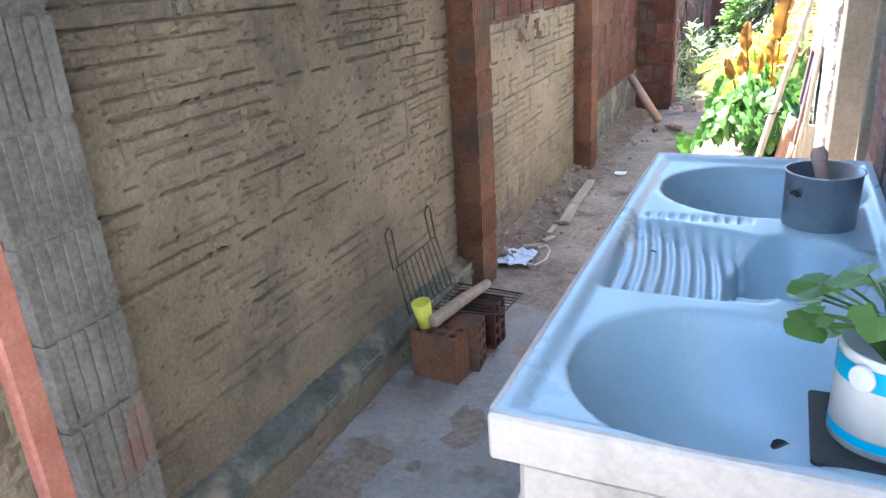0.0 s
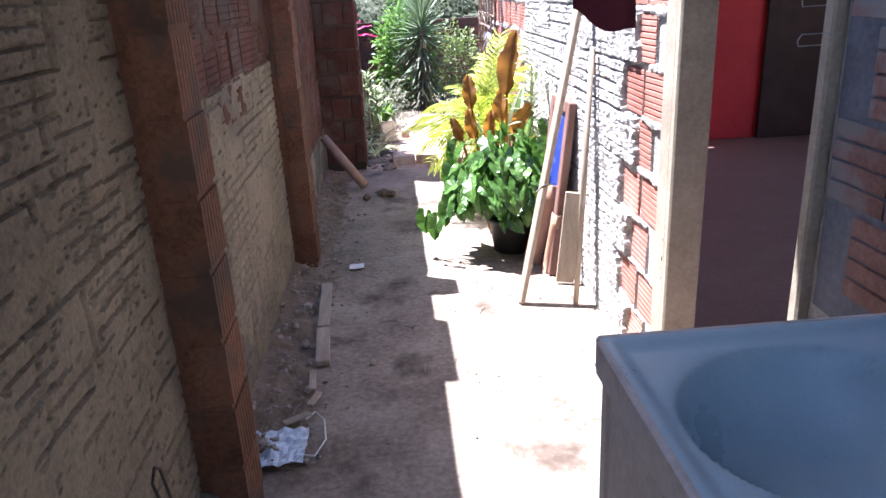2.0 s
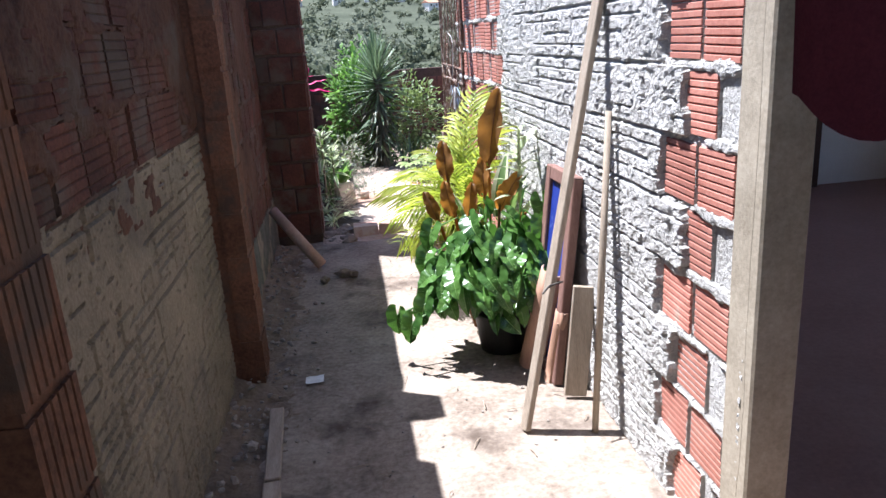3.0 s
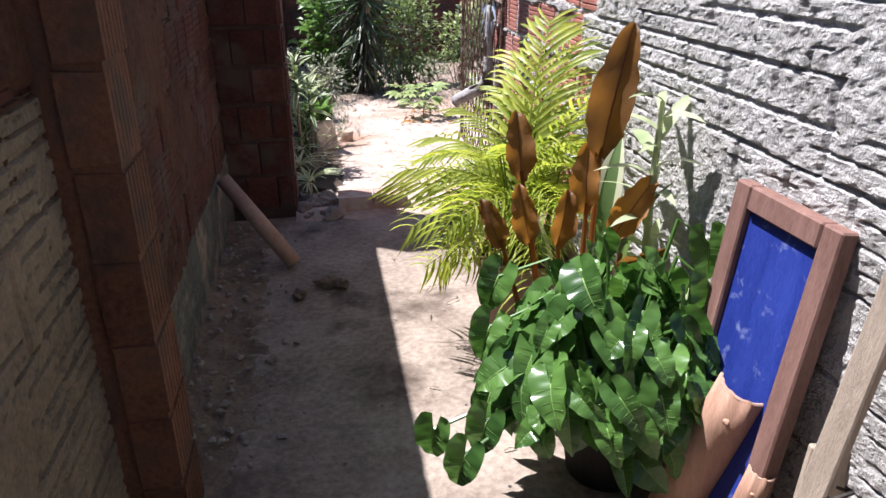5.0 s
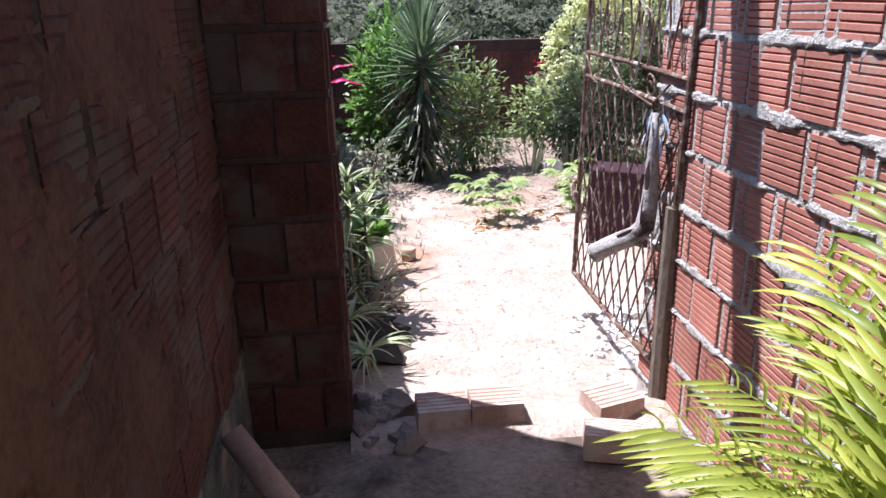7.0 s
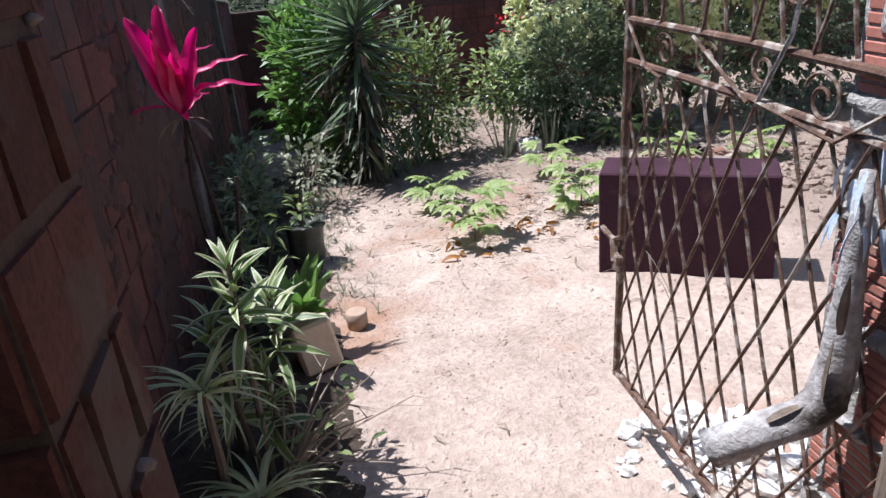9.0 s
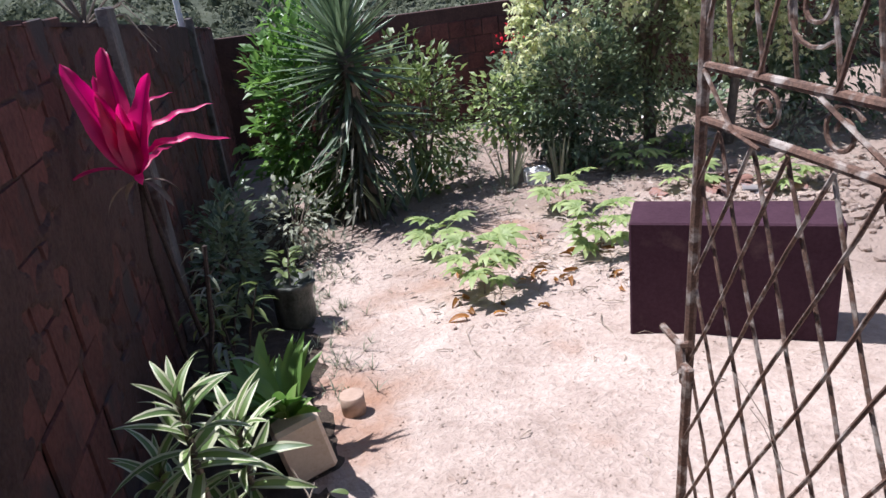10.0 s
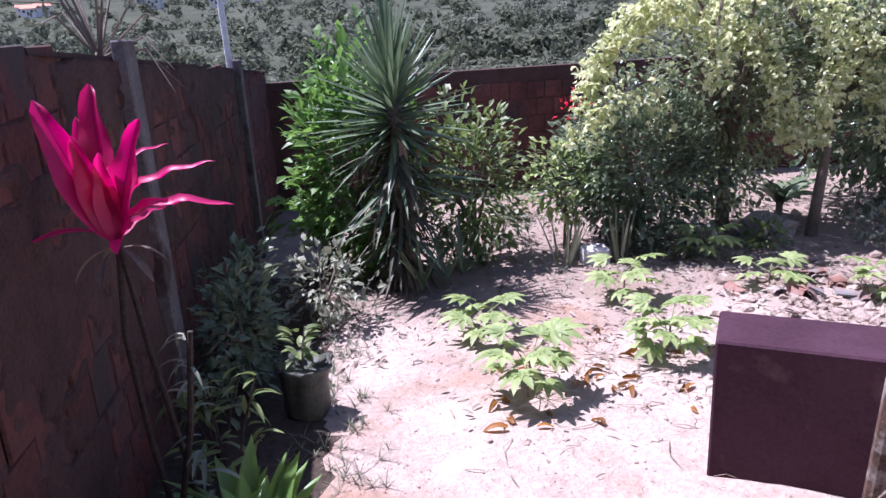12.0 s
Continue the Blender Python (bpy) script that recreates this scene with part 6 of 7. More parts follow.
# ---- leafy masses ----
def leaf_cloud(shape, count, centre, radii, size, seed=0.0, core=0.35, slot=0, droop=0.6, rough=0.55, up=0.2, segs=2):
    """Leaves scattered through a lumpy shell with gaps."""
    done = 0
    while done < count:
        v = Vector((random.gauss(0, 1), random.gauss(0, 1), random.gauss(0, 1))).normalized()
        k = core + (1 - core) * random.random() ** 0.6
        lump = 1 + rough * noise.noise(v * 2.1 + Vector((seed, 0, 0)))
        if noise.noise(v * 3.7 + Vector((0, seed, 0))) < -0.28 and k > 0.6:
            continue
        p = Vector((centre[0] + v.x * radii[0] * k * lump, centre[1] + v.y * radii[1] * k * lump, centre[2] + v.z * radii[2] * k * lump))
        way = v + Vector((random.uniform(-0.9, 0.9), random.uniform(-0.9, 0.9), random.uniform(-0.9, 0.6) + up))
        s = size * random.uniform(0.6, 1.25)
        shape.blade(p, way, s, s * random.uniform(0.4, 0.62), droop, segs, "oval", 0.3, slot, twist=random.uniform(-0.7, 0.7))
        done += 1
    return shape


def limbs(shape, foot, crown, radii, n, r0):
    foot, crown = Vector(foot), Vector(crown)
    for i in range(n):
        a = random.uniform(0, 6.28)
        tip = crown + Vector((math.cos(a) * radii[0] * 0.8, math.sin(a) * radii[1] * 0.8, random.uniform(-0.2, 0.7) * radii[2]))
        fork = foot.lerp(crown, random.uniform(0.35, 0.7))
        shape.tube([fork, fork.lerp(tip, 0.5) + Vector((0, 0, 0.08)), tip], [r0 * 0.55, r0 * 0.35, r0 * 0.1], 6)
    return shape


# yucca
random.seed(31)
yz = land(-0.13, 12.25)
yucca = thing("yucca", "tall yucca with stiff grey-green blades over a dark skirt", "plant", (-0.13, 12.25, yz))
part("trunk", Shape().tube([(0, 0, -0.05), (-0.02, 0.01, 0.6), (-0.05, 0, 1.38)], [0.075, 0.06, 0.05], 10, wobble=0.1), BARK, yucca)
BLADES = [leaf_mesh("leaf", 0.58, 0.046, YUCCA, 0.05, "blade", 4, 0.5), leaf_mesh("leaf", 0.6, 0.042, YUCCA, 0.2, "blade", 5, 0.5), leaf_mesh("leaf", 0.56, 0.045, SKIRT, 0.8, "blade", 5, 0.5)]
for i in range(370):
    a, t = i * 2.39996, i / 369
    if t < 0.44:
        q = t / 0.44
        tilt, z, k = 86 - 108 * q ** 0.85 + random.uniform(-6, 6), 1.40 - 0.34 * q, 0
    elif t < 0.56:
        tilt, z, k = random.uniform(-48, -5), 1.06 - random.uniform(0, 0.75), 1
    else:
        tilt, z, k = random.uniform(-72, -4), 1.12 - 2.2 * (t - 0.56), 2
    part("leaf", BLADES[k], None, yucca, m=aim((-0.05, 0, z), (math.cos(a), math.sin(a), math.tan(radians(max(-84.0, min(86.0, tilt))))), random.uniform(-0.5, 0.5)) @ Matrix.Scale(random.uniform(0.78, 1.06) * (0.9 if k == 2 else 1.0), 4))
for x, y, n in ((0.22, -0.1, 9), (0.35, 0.05, 8), (0.05, -0.18, 8)):
    for i in range(n):
        a = random.random() * 6.28
        part("leaf", BLADES[1], None, yucca, m=aim((x, y, 0.05), (math.cos(a), math.sin(a), random.uniform(0.6, 2.4)), 0) @ Matrix.Scale(random.uniform(0.6, 0.85), 4))


def bush(name, label, at, centre, radii, count, size, mat, trunk=0.03, n=7, seed=1.0, category="bush", core=0.35, extra=None, extra_mat=None, droop=0.6):
    root = thing(name, label, category, (at[0], at[1], land(at[0], at[1])))
    o = Vector((at[0], at[1], land(at[0], at[1])))
    c = Vector(centre) - o
    t = Shape().tube([(0, 0, -0.05), c * 0.35, c * 0.75], [trunk, trunk * 0.8, trunk * 0.5], 8, wobble=0.08)
    part("trunk", t, BARK, root, smooth=True)
    for k in range(n):
        part("limb", limbs(Shape(), (0, 0, 0), c, radii, 1, trunk), BARK, root, smooth=True)
    part("crown", leaf_cloud(Shape(), count, c, radii, size, seed, core, droop=droop), mat, root)
    if extra:
        for e, r, k, sz in extra:
            tagged(part("spray", leaf_cloud(Shape(), k * 3, Vector(e) - o, r, sz * 1.15, seed + 3, 0.2), extra_mat, root, "hanging spray of cream bracts"), kind="stuff")
    return root


bush("green_vine_shrub", "fresh green leafy shrub climbing behind the yucca", (-0.45, 12.7), (-0.47, 12.75, 0.36), (0.50, 0.36, 0.95), 2600, 0.10, VINE, 0.03, seed=3)
bush("light_green_shrub", "light green shrub beside the yucca", (0.45, 12.9), (0.36, 12.8, 0.22), (0.40, 0.3, 0.68), 1500, 0.08, OLIVE, 0.025, seed=7)
bush("low_grey_shrub", "low pale-leaved shrub at the foot of the wall", (-0.72, 11.75), (-0.70, 11.75, -0.05), (0.28, 0.28, 0.26), 420, 0.06, SNAKE, 0.015, seed=9)
bush("wall_foot_bush", "dark low bush in the shade of the yard wall", (-1.08, 11.1), (-1.08, 11.15, 0.0), (0.18, 0.75, 0.34), 900, 0.07, BUSH, 0.02, seed=33)
def hang_sprays(root, arcs, mat, leaf=0.045):
    """Arching boughs set with clusters of bracts that hang along them."""
    o = root.location.copy()
    for pts, thick, count in arcs:
        pts = [Vector(p) - o for p in pts]
        part("bough", Shape().tube(pts, [0.014 - 0.010 * i / (len(pts) - 1) for i in range(len(pts))], 6), BARK, root)
        s = Shape()
        thick *= 1.3
        for i in range(count):
            f = random.random() ** 0.8 * (len(pts) - 1.001)
            c = pts[int(f)].lerp(pts[int(f) + 1], f % 1)
            c = c + Vector((random.gauss(0, thick), random.gauss(0, thick), random.gauss(-thick * 0.6, thick)))
            for q in range(3):
                v = Vector((random.uniform(-1, 1), random.uniform(-1, 0.4), random.uniform(-1.2, 0.4)))
                s.blade(c, v, leaf * random.uniform(0.7, 1.3), leaf * random.uniform(0.5, 0.9), 0.7, 2, "oval", 0.4, twist=random.uniform(-1, 1))
        tagged(part("spray", s, mat, root, "hanging spray of cream bracts"), kind="stuff")


bush("dark_green_bush", "dense dark glossy bush with pale tips", (1.75, 12.95), (1.72, 12.95, 0.26), (0.68, 0.55, 0.64), 7600, 0.062, BUSH, 0.04, seed=12)
bush("young_green_shrub", "small yellow-green shrub with thin stems", (1.12, 12.9), (1.12, 12.85, 0.22), (0.36, 0.25, 0.34), 420, 0.075, CASSAVA, 0.015, seed=15)
bougain = bush("cream_bougainvillea", "tall bougainvillea tree with cream bracts hanging in sprays", (2.5, 13.05), (2.5, 13.1, 0.85), (0.72, 0.55, 1.2), 5600, 0.062, GREY_LEAF, 0.06, 12, 18, "tree", 0.15)
hang_sprays(bougain, [([(2.1, 12.8, 1.35), (1.68, 12.6, 1.47), (1.48, 12.6, 1.33), (1.28, 12.6, 1.14), (1.16, 12.6, 0.80)], 0.042, 480),
                      ([(2.2, 12.8, 1.3), (1.85, 12.5, 1.55), (1.55, 12.45, 1.50), (1.40, 12.45, 1.30)], 0.05, 300),
                      ([(2.2, 12.8, 1.2), (2.42, 12.6, 1.25), (2.54, 12.5, 0.92), (2.71, 12.5, 0.45)], 0.045, 430),
                      ([(2.2, 12.8, 1.2), (2.05, 12.4, 1.45), (1.98, 12.35, 1.15), (2.02, 12.35, 0.9)], 0.045, 160),
                      ([(2.2, 12.8, 1.4), (2.5, 12.5, 1.62), (2.8, 12.4, 1.45), (2.86, 12.4, 1.2)], 0.055, 260),
                      ([(1.9, 12.7, 0.6), (1.6, 12.5, 0.95), (1.3, 12.45, 0.84), (1.05, 12.5, 0.62)], 0.05, 190)], BRACT)
pale_tree = bush("cream_flowering_tree", "slim young tree with yellowish cream leaf sprays", (3.02, 12.66), (3.35, 12.9, 1.2), (0.85, 0.55, 0.75), 3400, 0.066, GREY_LEAF, 0.045, 9, 23, "tree", 0.15)
hang_sprays(pale_tree, [([(3.1, 12.7, 0.9), (3.0, 12.5, 0.95), (2.85, 12.4, 0.75), (2.80, 12.4, 0.5)], 0.045, 260),
                        ([(3.2, 12.7, 1.1), (3.11, 12.5, 1.25), (3.29, 12.45, 0.85), (3.40, 12.45, 0.45)], 0.05, 330),
                        ([(3.3, 12.7, 1.3), (3.6, 12.4, 1.3), (3.8, 12.4, 1.0), (3.86, 12.4, 0.65)], 0.055, 300)], BRACT)
bush("broad_shrub", "dark shrub at the far side of the yard", (4.2, 13.4), (4.3, 13.4, 0.6), (1.0, 0.8, 0.95), 3000, 0.11, BUSH, 0.05, 8, 27)
bush("side_tree", "leafy tree at the side of the yard", (5.2, 11.8), (5.2, 11.9, 1.3), (1.2, 1.1, 1.2), 2200, 0.11, OLIVE, 0.06, 9, 29, "tree")
for x, y, r, mat in ((3.35, 12.3, 0.22, SNAKE), (3.75, 13.1, 0.3, BUSH), (2.65, 13.5, 0.3, OLIVE), (4.1, 12.5, 0.26, BUSH), (1.95, 12.45, 0.2, SNAKE), (2.55, 12.5, 0.16, OLIVE), (0.72, 13.3, 0.22, SNAKE), (0.95, 14.2, 0.25, OLIVE), (4.6, 12.0, 0.3, SNAKE), (3.0, 13.9, 0.35, BUSH)):
    bush("low_weed_bush", "low leafy weeds growing on the littered soil", (x, y), (x, y, land(x, y) + r * 0.6), (r, r, r * 0.75), 190, 0.06, mat, 0.01, 3, x, "weed")
banana = thing("broad_leaf_clump", "clump of broad green leaves under the trees", "plant", (3.15, 13.3, land(3.15, 13.3)))
BANANA = leaf_mesh("leaf", 0.45, 0.12, BUSH, 1.1, "oval", 7, 0.25)
part("root_stem", Shape().tube([(0, 0, -0.02), (0, 0, 0.2)], 0.03, 7), BARK, banana)
for i in range(14):
    a = i * 2.4
    part("leaf", BANANA, None, banana, m=aim((0, 0, 0.12), (math.cos(a), math.sin(a), random.uniform(0.5, 1.8)), 0.2) @ Matrix.Scale(random.uniform(0.7, 1.1), 4))
fl = thing("red_flowers", "cluster of small red flowers above the dark bush", "flowers", (1.30, 13.2, land(1.30, 13.2)))
part("stem", Shape().tube([(0, 0, 0), (0.02, 0, 0.6), (0.05, 0, 1.2)], [0.01, 0.008, 0.005], 6), BARK, fl)
tagged(part("petals", leaf_cloud(leaf_cloud(Shape(), 22, (0.05, 0, 1.16), (0.12, 0.1, 0.07), 0.045, 2), 14, (-0.1, 0, 1.05), (0.08, 0.08, 0.1), 0.045, 4), FLOWER, fl), kind="stuff")
for x, y, n in ((0.99, 12.5, 9), (1.42, 12.5, 10)):
    sn = thing("snake_plant", "clump of stiff grey sword-shaped leaves", "plant", (x, y, land(x, y)), group="snake plants")
    for i in range(n):
        a = random.random() * 6.28
        part("leaf", leaf_mesh("leaf", random.uniform(0.3, 0.52), 0.04, SNAKE, 0.1, "blade", 4, 0.5), None, sn, m=aim((0.05 * math.cos(a), 0.05 * math.sin(a), -0.01), (math.cos(a), math.sin(a), random.uniform(1.6, 5)), random.uniform(-1, 1)))
tagged(part("white_stone", Shape().box((1.14, 12.46, -0.36), (1.34, 12.6, -0.22), cut=0.02), RUBBLE), "pale block of stone by the bushes", "stone")
tagged(part("grey_boulder", Shape().rock((2.72, 12.75, land(2.72, 12.75) + 0.05), 0.2, 0.55), STONE), "flat grey boulder under the trees", "rock")


def cassava_leaf():
    s = Shape()
    for i in range(7):
        a = -1.9 + 3.8 * i / 6
        s.blade((0, 0, 0), (math.sin(a), math.cos(a), 0.1), 0.14 * (1.0 - 0.12 * abs(i - 3)), 0.044, 0.8, 5, "lance", 0.25)
    return s.mesh("leaf", CASSAVA, True)


CASS = cassava_leaf()
for x, y, h, n in ((0.25, 10.54, 0.29, 12), (0.19, 11.30, 0.19, 8), (1.14, 11.70, 0.24, 8), (1.03, 10.80, 0.26, 13), (2.08, 11.66, 0.13, 6), (2.0, 12.3, 0.2, 10), (2.6, 11.3, 0.2, 9)):
    c = thing("cassava_seedling", "young cassava plant with fingered pale green leaves", "plant", (x, y, land(x, y)), group="cassava seedlings")
    st = Shape().tube([(0, 0, -0.02), (0.01, 0, h * 0.7)], [0.007, 0.005], 6)
    for i in range(n):
        a, t = i * 2.4, i / n
        tip = Vector((0.13 * math.cos(a), 0.13 * math.sin(a), h * (1 - 0.8 * t) + 0.03))
        part("petiole", Shape().tube([(0.005, 0, h * (0.7 - 0.5 * t)), tip], 0.0025, 4), CASSAVA, c)
        part("leaf", CASS, None, c, m=aim(tip, (math.cos(a), math.sin(a), 0.15 - 0.25 * t), random.uniform(-0.4, 0.4)) @ Matrix.Scale(random.uniform(0.8, 1.15), 4))
    part("stem", st, BARK, c)

# litter, twigs, weeds and stones on the yard soil
random.seed(41)
lit = Shape()
for i in range(5200):
    if i < 160:
        x, y = random.gauss(0.75, 0.4), random.gauss(10.75, 0.35)
    elif i < 2500:
        x, y = random.uniform(1.4, 5.0), random.uniform(10.6, 14.5)
    else:
        x, y = random.uniform(-1.2, 3.0), random.uniform(11.0, 15.3)
    if x < -1.25 or (0.6 < x < 1.7 and y < 10.1):
        continue
    a = random.random() * 6.28
    lit.blade((x, y, land(x, y) + random.uniform(0.004, 0.03)), (math.cos(a), math.sin(a), random.uniform(-0.1, 0.35)), random.uniform(0.02, 0.075), random.uniform(0.007, 0.024), 0.7, 3, "lance", 0.4, twist=random.uniform(-1, 1))
tagged(part("leaf_litter", lit, LITTER), "dry fallen leaves scattered over the soil", "litter", kind="stuff")
tw = Shape()
for i in range(420):
    x, y = (random.gauss(0.7, 0.4), random.gauss(10.7, 0.35)) if i < 130 else (random.uniform(-0.7, 5.0), random.uniform(8.2, 14.5))
    a, l = random.random() * 6.28, random.uniform(0.03, 0.2) * (1 if y > 10 else 0.4)
    z = land(x, y)
    tw.tube([(x, y, z + 0.004), (x + l * 0.5 * math.cos(a), y + l * 0.5 * math.sin(a), z + random.uniform(0.008, 0.03)), (x + l * math.cos(a + 0.3), y + l * math.sin(a + 0.3), z + 0.006)], random.uniform(0.001, 0.003), 4)
tagged(part("twig_litter", tw, OLD_WOOD), "dry twigs strewn over the yard", "twigs", kind="stuff")
peb = Shape()
for i in range(5200):
    x, y = random.uniform(-1.0, 3.5), random.uniform(7.7, 13.0)
    peb.rock((x, y, land(x, y) + 0.002), random.uniform(0.0015, 0.0065) if random.random() < 0.975 or y < 9.6 else random.uniform(0.012, 0.025), flat=0.6, n=1)
for i in range(420):
    x, y = random.gauss(2.6, 0.5), random.gauss(11.0, 0.5)
    peb.rock((x, y, land(x, y) + 0.01), random.uniform(0.012, 0.05), n=1)
tagged(part("pebbles", peb, SAND), "crumbs and clods of dry soil on the yard", "pebbles", kind="stuff")
weeds = Shape()
for i in range(460):
    x, y = random.choice(((random.gauss(-0.62, 0.1), random.uniform(9.7, 12.2)), (random.uniform(-0.9, 1.0), random.uniform(11.6, 15.2)), (random.uniform(0.7, 5), random.uniform(11.9, 15.3)), (random.uniform(0.7, 5), random.uniform(12.0, 14.3))))
    if x < -1.2:
        continue
    for k in range(7):
        a = random.random() * 6.28
        weeds.blade((x, y, land(x, y)), (math.cos(a), math.sin(a), random.uniform(0.5, 2.5)), random.uniform(0.03, 0.11), random.uniform(0.003, 0.008), 0.9, 3, "blade", 0.4)
tagged(part("weeds", weeds, SNAKE), "thin dry weeds growing in the yard soil", "weeds", kind="stuff")

# broken roof tiles heaped on the red soil, curled dead leaves under the seedlings
random.seed(47)
for i in range(26):
    x, y = random.gauss(2.35, 0.2), random.gauss(11.45, 0.16)
    w, l = random.uniform(0.025, 0.055), random.uniform(0.035, 0.07)
    tile = Shape().sheet(span(-w, w, w / 4), span(-l, l, l), lambda u, v: (u + 0.2 * v * (u > 0), v, 0.35 * w * (1 - (u / w) ** 2)))
    n_top = len(tile.v)
    tile.add([(a, b, c - 0.012) for a, b, c in tile.v], [f[::-1] for f in tile.f])
    tagged(part("broken_tile", tile, BRICK_BROWN, m=pose(x, y, land(x, y) + random.uniform(0.015, 0.06), random.uniform(-25, 25), random.uniform(-30, 30), random.uniform(0, 360))), "broken red clay roof tile lying on the soil", "tile", "broken tiles")
CURL = [leaf_mesh("leaf", 0.19, 0.05, DRY, 1.4, "lance", 7, 0.9), leaf_mesh("leaf", 0.13, 0.045, DRY, 1.8, "lance", 7, 0.8)]
for i in range(34):
    x, y = random.gauss(0.62, 0.33), random.gauss(10.62, 0.25)
    a = random.random() * 6.28
    tagged(part("dead_leaf", CURL[i % 2], None, m=aim((x, y, land(x, y) + 0.012), (math.cos(a), math.sin(a), 0.25), random.uniform(-1.2, 1.2)) @ Matrix.Scale(random.uniform(0.35, 0.7), 4)), "curled dry brown leaf lying on the sand", "dead leaf", "dead leaves under the seedlings")


# ---- beyond the yard walls ----
random.seed(51)
post = tagged(part("white_post", Shape().tube([(-1.36, 13.7, yard_top(13.7) - 0.02), (-1.37, 13.7, yard_top(13.7) + 0.9)], 0.025, 8).tube([(-1.36, 13.82, yard_top(13.7)), (-1.38, 13.76, yard_top(13.7) + 0.8)], 0.012, 6), RUBBLE), "pale slim post standing above the yard wall", "post")
dead = thing("dead_branches", "bare dark branches hanging over the yard wall", "branches", (-1.4, 10.75, yard_top(10.75)))
for i in range(22):
    a = random.uniform(0, 6.28)
    tip = Vector((0.3 * math.cos(a), 0.4 * math.sin(a), random.uniform(-0.25, 0.7)))
    mid = tip * 0.5 + Vector((random.uniform(-0.05, 0.05), 0.04, 0.1))
    part("branch", Shape().tube([(0.0, 0.0, 0.0), mid, tip], [0.007, 0.004, 0.0015], 5), BARK, dead)
near = Shape()
for i in range(120):
    x, y = random.uniform(-18, 24), random.uniform(19, 46)
    if i % 3 == 0:
        x, y = random.uniform(-14, -3.5), random.uniform(9, 30)
    r = random.uniform(0.7, 1.6)
    leaf_cloud(near, 260, (x, y, land(x, y) + r * random.uniform(0.5, 1.0)), (r, r, r * 1.1), 0.13, i, 0.2)
tagged(part("near_scrub", near, FAR_LEAF), "olive scrub growing beyond the yard wall", "scrub", kind="stuff")
far, pale = Shape(), Shape()


def tuft(shape, at, r, tall, count, leaf):
    """A far tree crown: kite-shaped sprays of leaves set through a lumpy shell, with gaps between them."""
    lumps = [Vector((random.uniform(-0.7, 0.7), random.uniform(-0.7, 0.7), random.uniform(-0.3, 0.7))) for _ in range(4)]
    for k in range(count):
        v = Vector((random.gauss(0, 1), random.gauss(0, 1), random.gauss(0, 1))).normalized()
        c = lumps[k % 4] * 0.75 + v * random.uniform(0.28, 0.52)
        p = Vector((at[0] + c.x * r, at[1] + c.y * r, at[2] + c.z * r * tall))
        q = v + Vector((random.uniform(-0.6, 0.6), random.uniform(-0.6, 0.6), random.uniform(-0.2, 0.9)))
        e = q.cross(Vector((random.uniform(-1, 1), random.uniform(-1, 1), random.uniform(-1, 1)))).normalized()
        g = q.cross(e).normalized()
        w = r * leaf * random.uniform(0.6, 1.3)
        shape.add([p - e * w, p - g * w * 0.6, p + e * w, p + g * w * 0.6], [(0, 1, 2, 3)])


for i in range(4800):
    d = 34 * (25 ** random.random())
    a = random.uniform(-0.75, 0.95)
    x, y = d * math.sin(a), 16 + d * math.cos(a)
    kind = fbm(x * 0.011, y * 0.016, 5, 3)
    if kind < -0.3 and random.random() < 0.55:
        continue
    r = (0.8 + 2.4 * random.random() ** 1.6) * (0.8 if d < 90 else 1.0 if d < 170 else 1.9)
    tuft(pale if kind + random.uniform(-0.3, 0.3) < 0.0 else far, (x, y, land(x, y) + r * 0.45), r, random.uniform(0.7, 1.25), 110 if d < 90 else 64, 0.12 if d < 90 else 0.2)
tagged(part("far_woods", far, FAR_LEAF), "wooded hillside in the distance", "woods", kind="stuff")
tagged(part("far_thicket", pale, FAR_HAZED), "thicket on the distant hillside, greyed for haze", "thicket", kind="stuff")


def far_house(label, at, turn, w, d, h):
    root = thing("house", label, "house", at, group="houses on the hill", turn=turn)
    part("wall", Shape().box((-w / 2, -d / 2, -3), (w / 2, d / 2, h), cut=0.02), FAR_WALL, root)
    part("roof", Shape().add([(-w / 2 - 0.5, -d / 2 - 0.5, h), (w / 2 + 0.5, -d / 2 - 0.5, h), (w / 2 + 0.5, d / 2 + 0.5, h), (-w / 2 - 0.5, d / 2 + 0.5, h), (-w / 2 - 0.5, 0, h + 1.7), (w / 2 + 0.5, 0, h + 1.7)], [(0, 1, 5, 4), (2, 3, 4, 5), (0, 4, 3), (1, 2, 5), (0, 3, 2, 1)]), ROOF_TILE, root)
    for x in (-w * 0.27, w * 0.27):
        part("window", Shape().box((x - 0.7, -d / 2 - 0.05, h * 0.45), (x + 0.7, -d / 2 + 0.02, h * 0.75)), DARK, root)
    part("door", Shape().box((-0.5, -d / 2 - 0.05, 0), (0.5, -d / 2 + 0.02, 2.1)), DARK, root)
    return root


first = far_house("small pale house with clay roof on the far hillside", (-30, 620, land(-30, 620)), 12, 9, 7, 4)
for i in range(60):
    d, a = random.uniform(480, 820), random.uniform(-0.3, 0.4) if i < 34 else random.uniform(-0.5, 0.8)
    x, y = d * math.sin(a), 16 + d * math.cos(a)
    copy_thing(first, pose(x, y, land(x, y) + 1.5, 0, 0, random.uniform(-40, 40)))

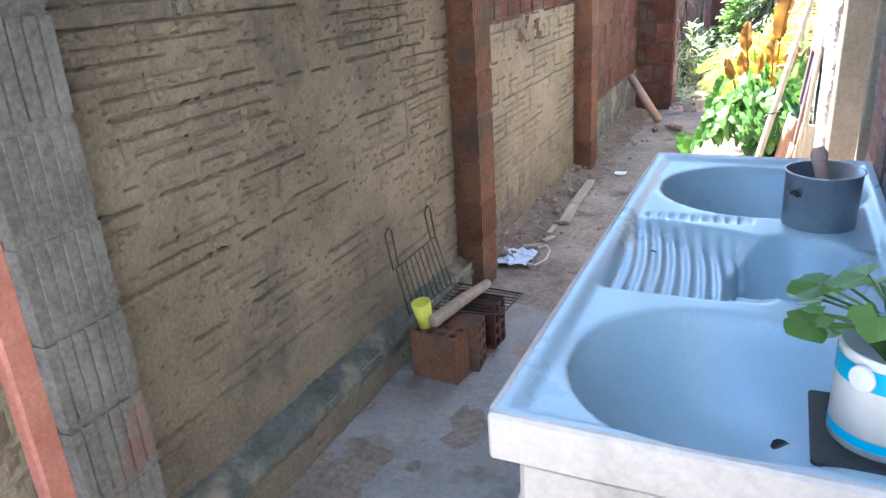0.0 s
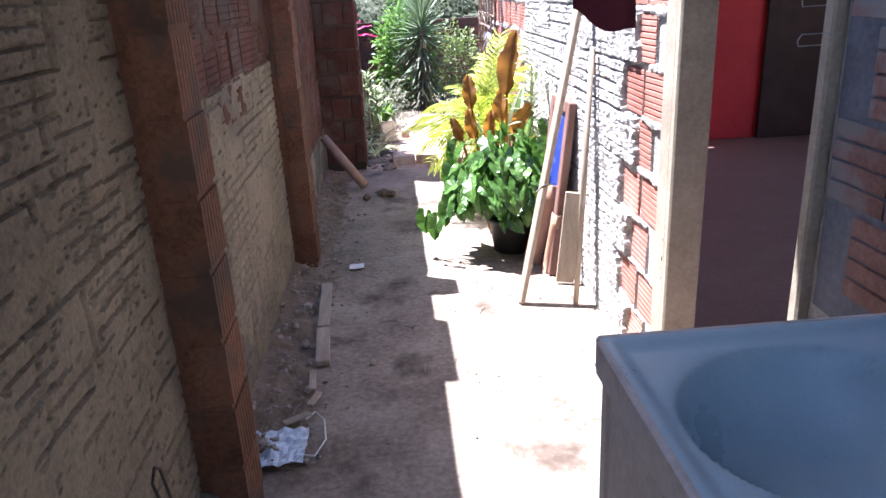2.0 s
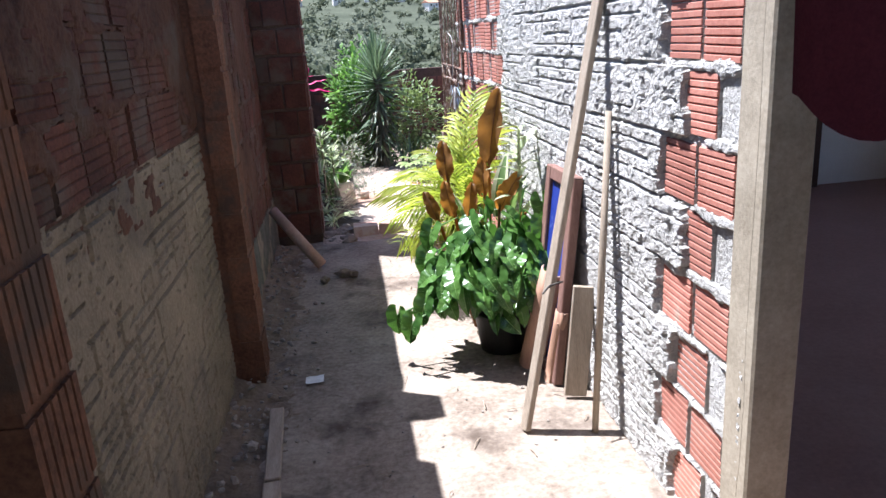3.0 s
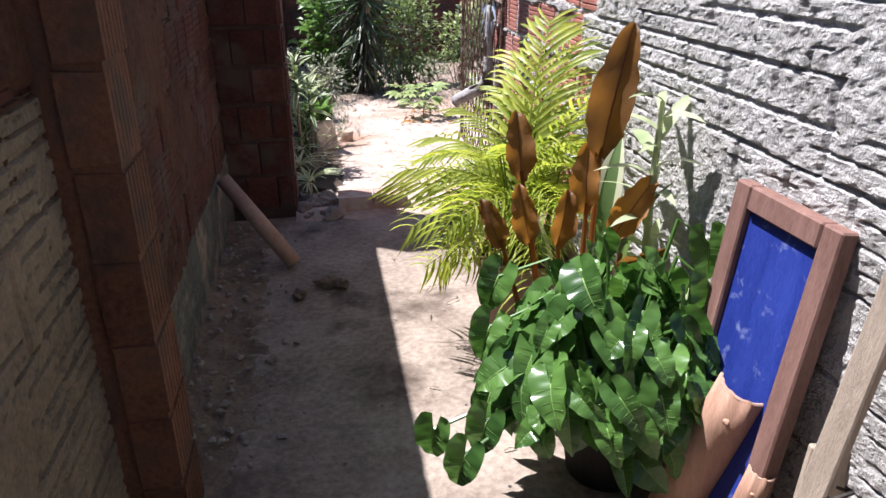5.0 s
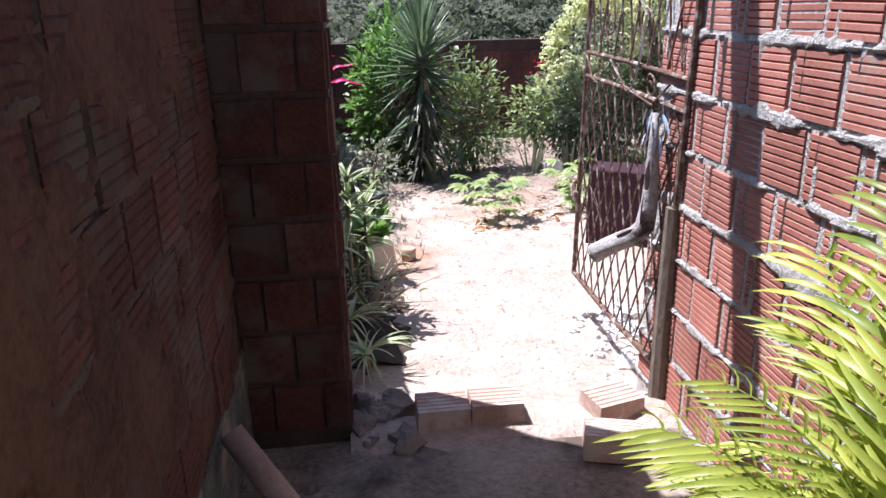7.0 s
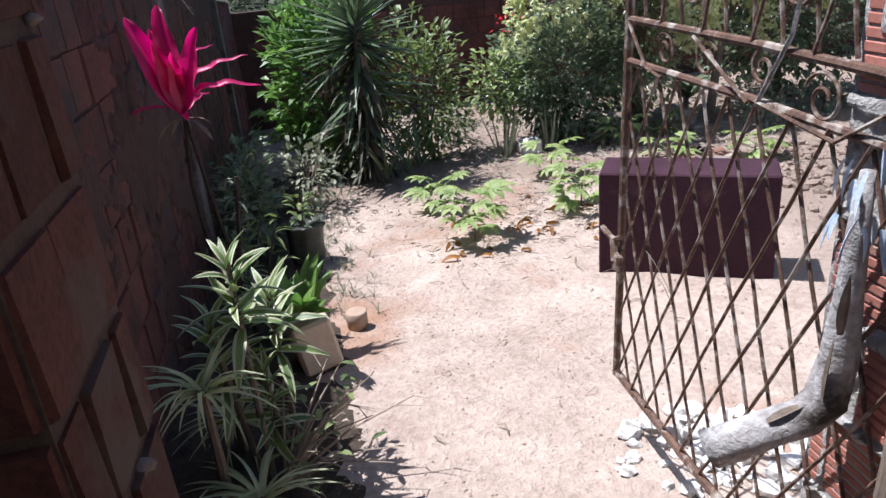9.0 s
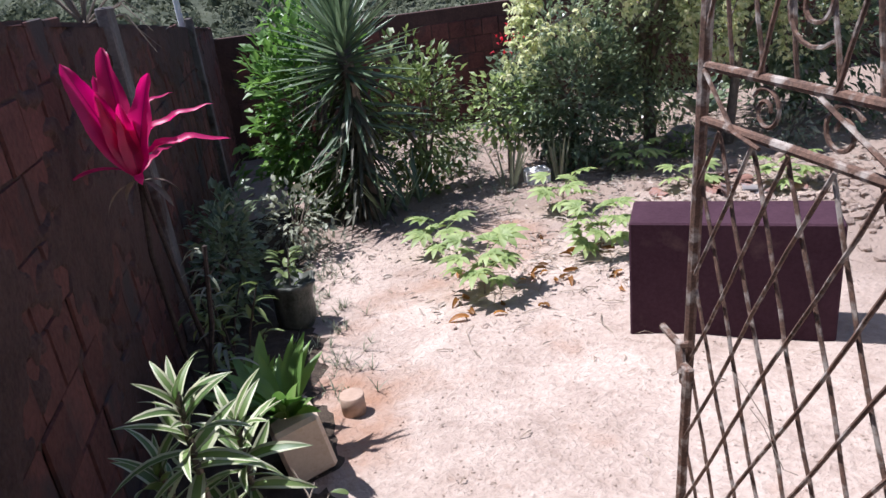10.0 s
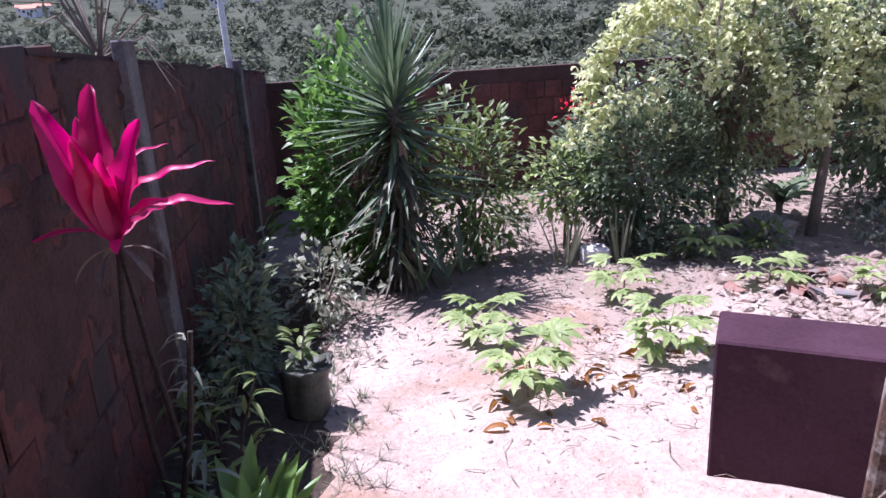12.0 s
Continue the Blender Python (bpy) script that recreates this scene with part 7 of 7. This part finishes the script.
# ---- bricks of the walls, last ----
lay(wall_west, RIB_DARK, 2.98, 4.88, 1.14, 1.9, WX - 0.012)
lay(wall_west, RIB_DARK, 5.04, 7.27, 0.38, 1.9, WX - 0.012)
lay(wall_east, RIB, 5.8, 7.6, 0.0, 2.47, EX + 0.014, facing=180)
lay(wall_east, RIB, 3.38, 4.06, 0.0, 2.47, EX + 0.014, facing=180)
part("mortar", Shape().sheet(span(0.5, 2.6, 0.03), span(0.7, 2.5, 0.03), lambda y, z: (EX + 0.0435 - 0.004 * fbm(y * 7, z * 7, 3, 3), y, z)), GREY_CEMENT, wall_east, "grey mortar between the bricks", smooth=True)
RIB3 = brick_mesh("brick", 0.19, 0.178, 0.014, BRICK_BROWN, 3, deep=0.013)
lay(wall_east, RIB3, 0.9, 2.62, 0.76, 2.28, EX + 0.05, facing=180)
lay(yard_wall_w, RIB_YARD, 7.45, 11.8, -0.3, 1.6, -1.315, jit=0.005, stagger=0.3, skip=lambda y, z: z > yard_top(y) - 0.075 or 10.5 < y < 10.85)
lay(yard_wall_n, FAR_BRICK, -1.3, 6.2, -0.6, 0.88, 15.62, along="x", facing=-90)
for r in range(12):
    z = 0.05 + 0.19 * (r + 0.5)
    for c, k in (((-1.18, 1.0), (-1.01, 1.0)) if r % 2 else ((-1.22, 0.5), (-1.095, 1.0), (-0.968, 0.5))):
        part("brick", FLAT, None, wall_pier, m=pose(c, 7.27, z, random.uniform(-1, 1), 0, -90 + random.uniform(-1, 1)) @ Matrix.Diagonal((1, k, 1, 1)))
    for c, k in ((7.343, 0.86), (7.498, 0.98)) if r % 2 else ((7.315, 0.5), (7.43, 0.85), (7.545, 0.42)):
        part("brick", FLAT, None, wall_pier, m=pose(-0.925 - random.uniform(0, 0.008), c, z, random.uniform(-1.5, 1.5), random.uniform(-2, 2), random.uniform(-2, 2)) @ Matrix.Diagonal((1, k, 1, 1)))
    blob = Shape()
    for q in range(random.choice((0, 1, 1, 2))):
        blob.rock((-0.924, random.uniform(7.36, 7.57), z + 0.095 + random.uniform(-0.02, 0.02)), random.uniform(0.010, 0.022), 0.6, 2)
    if blob.v:
        part("mortar", blob, MORTAR, wall_pier, smooth=True)
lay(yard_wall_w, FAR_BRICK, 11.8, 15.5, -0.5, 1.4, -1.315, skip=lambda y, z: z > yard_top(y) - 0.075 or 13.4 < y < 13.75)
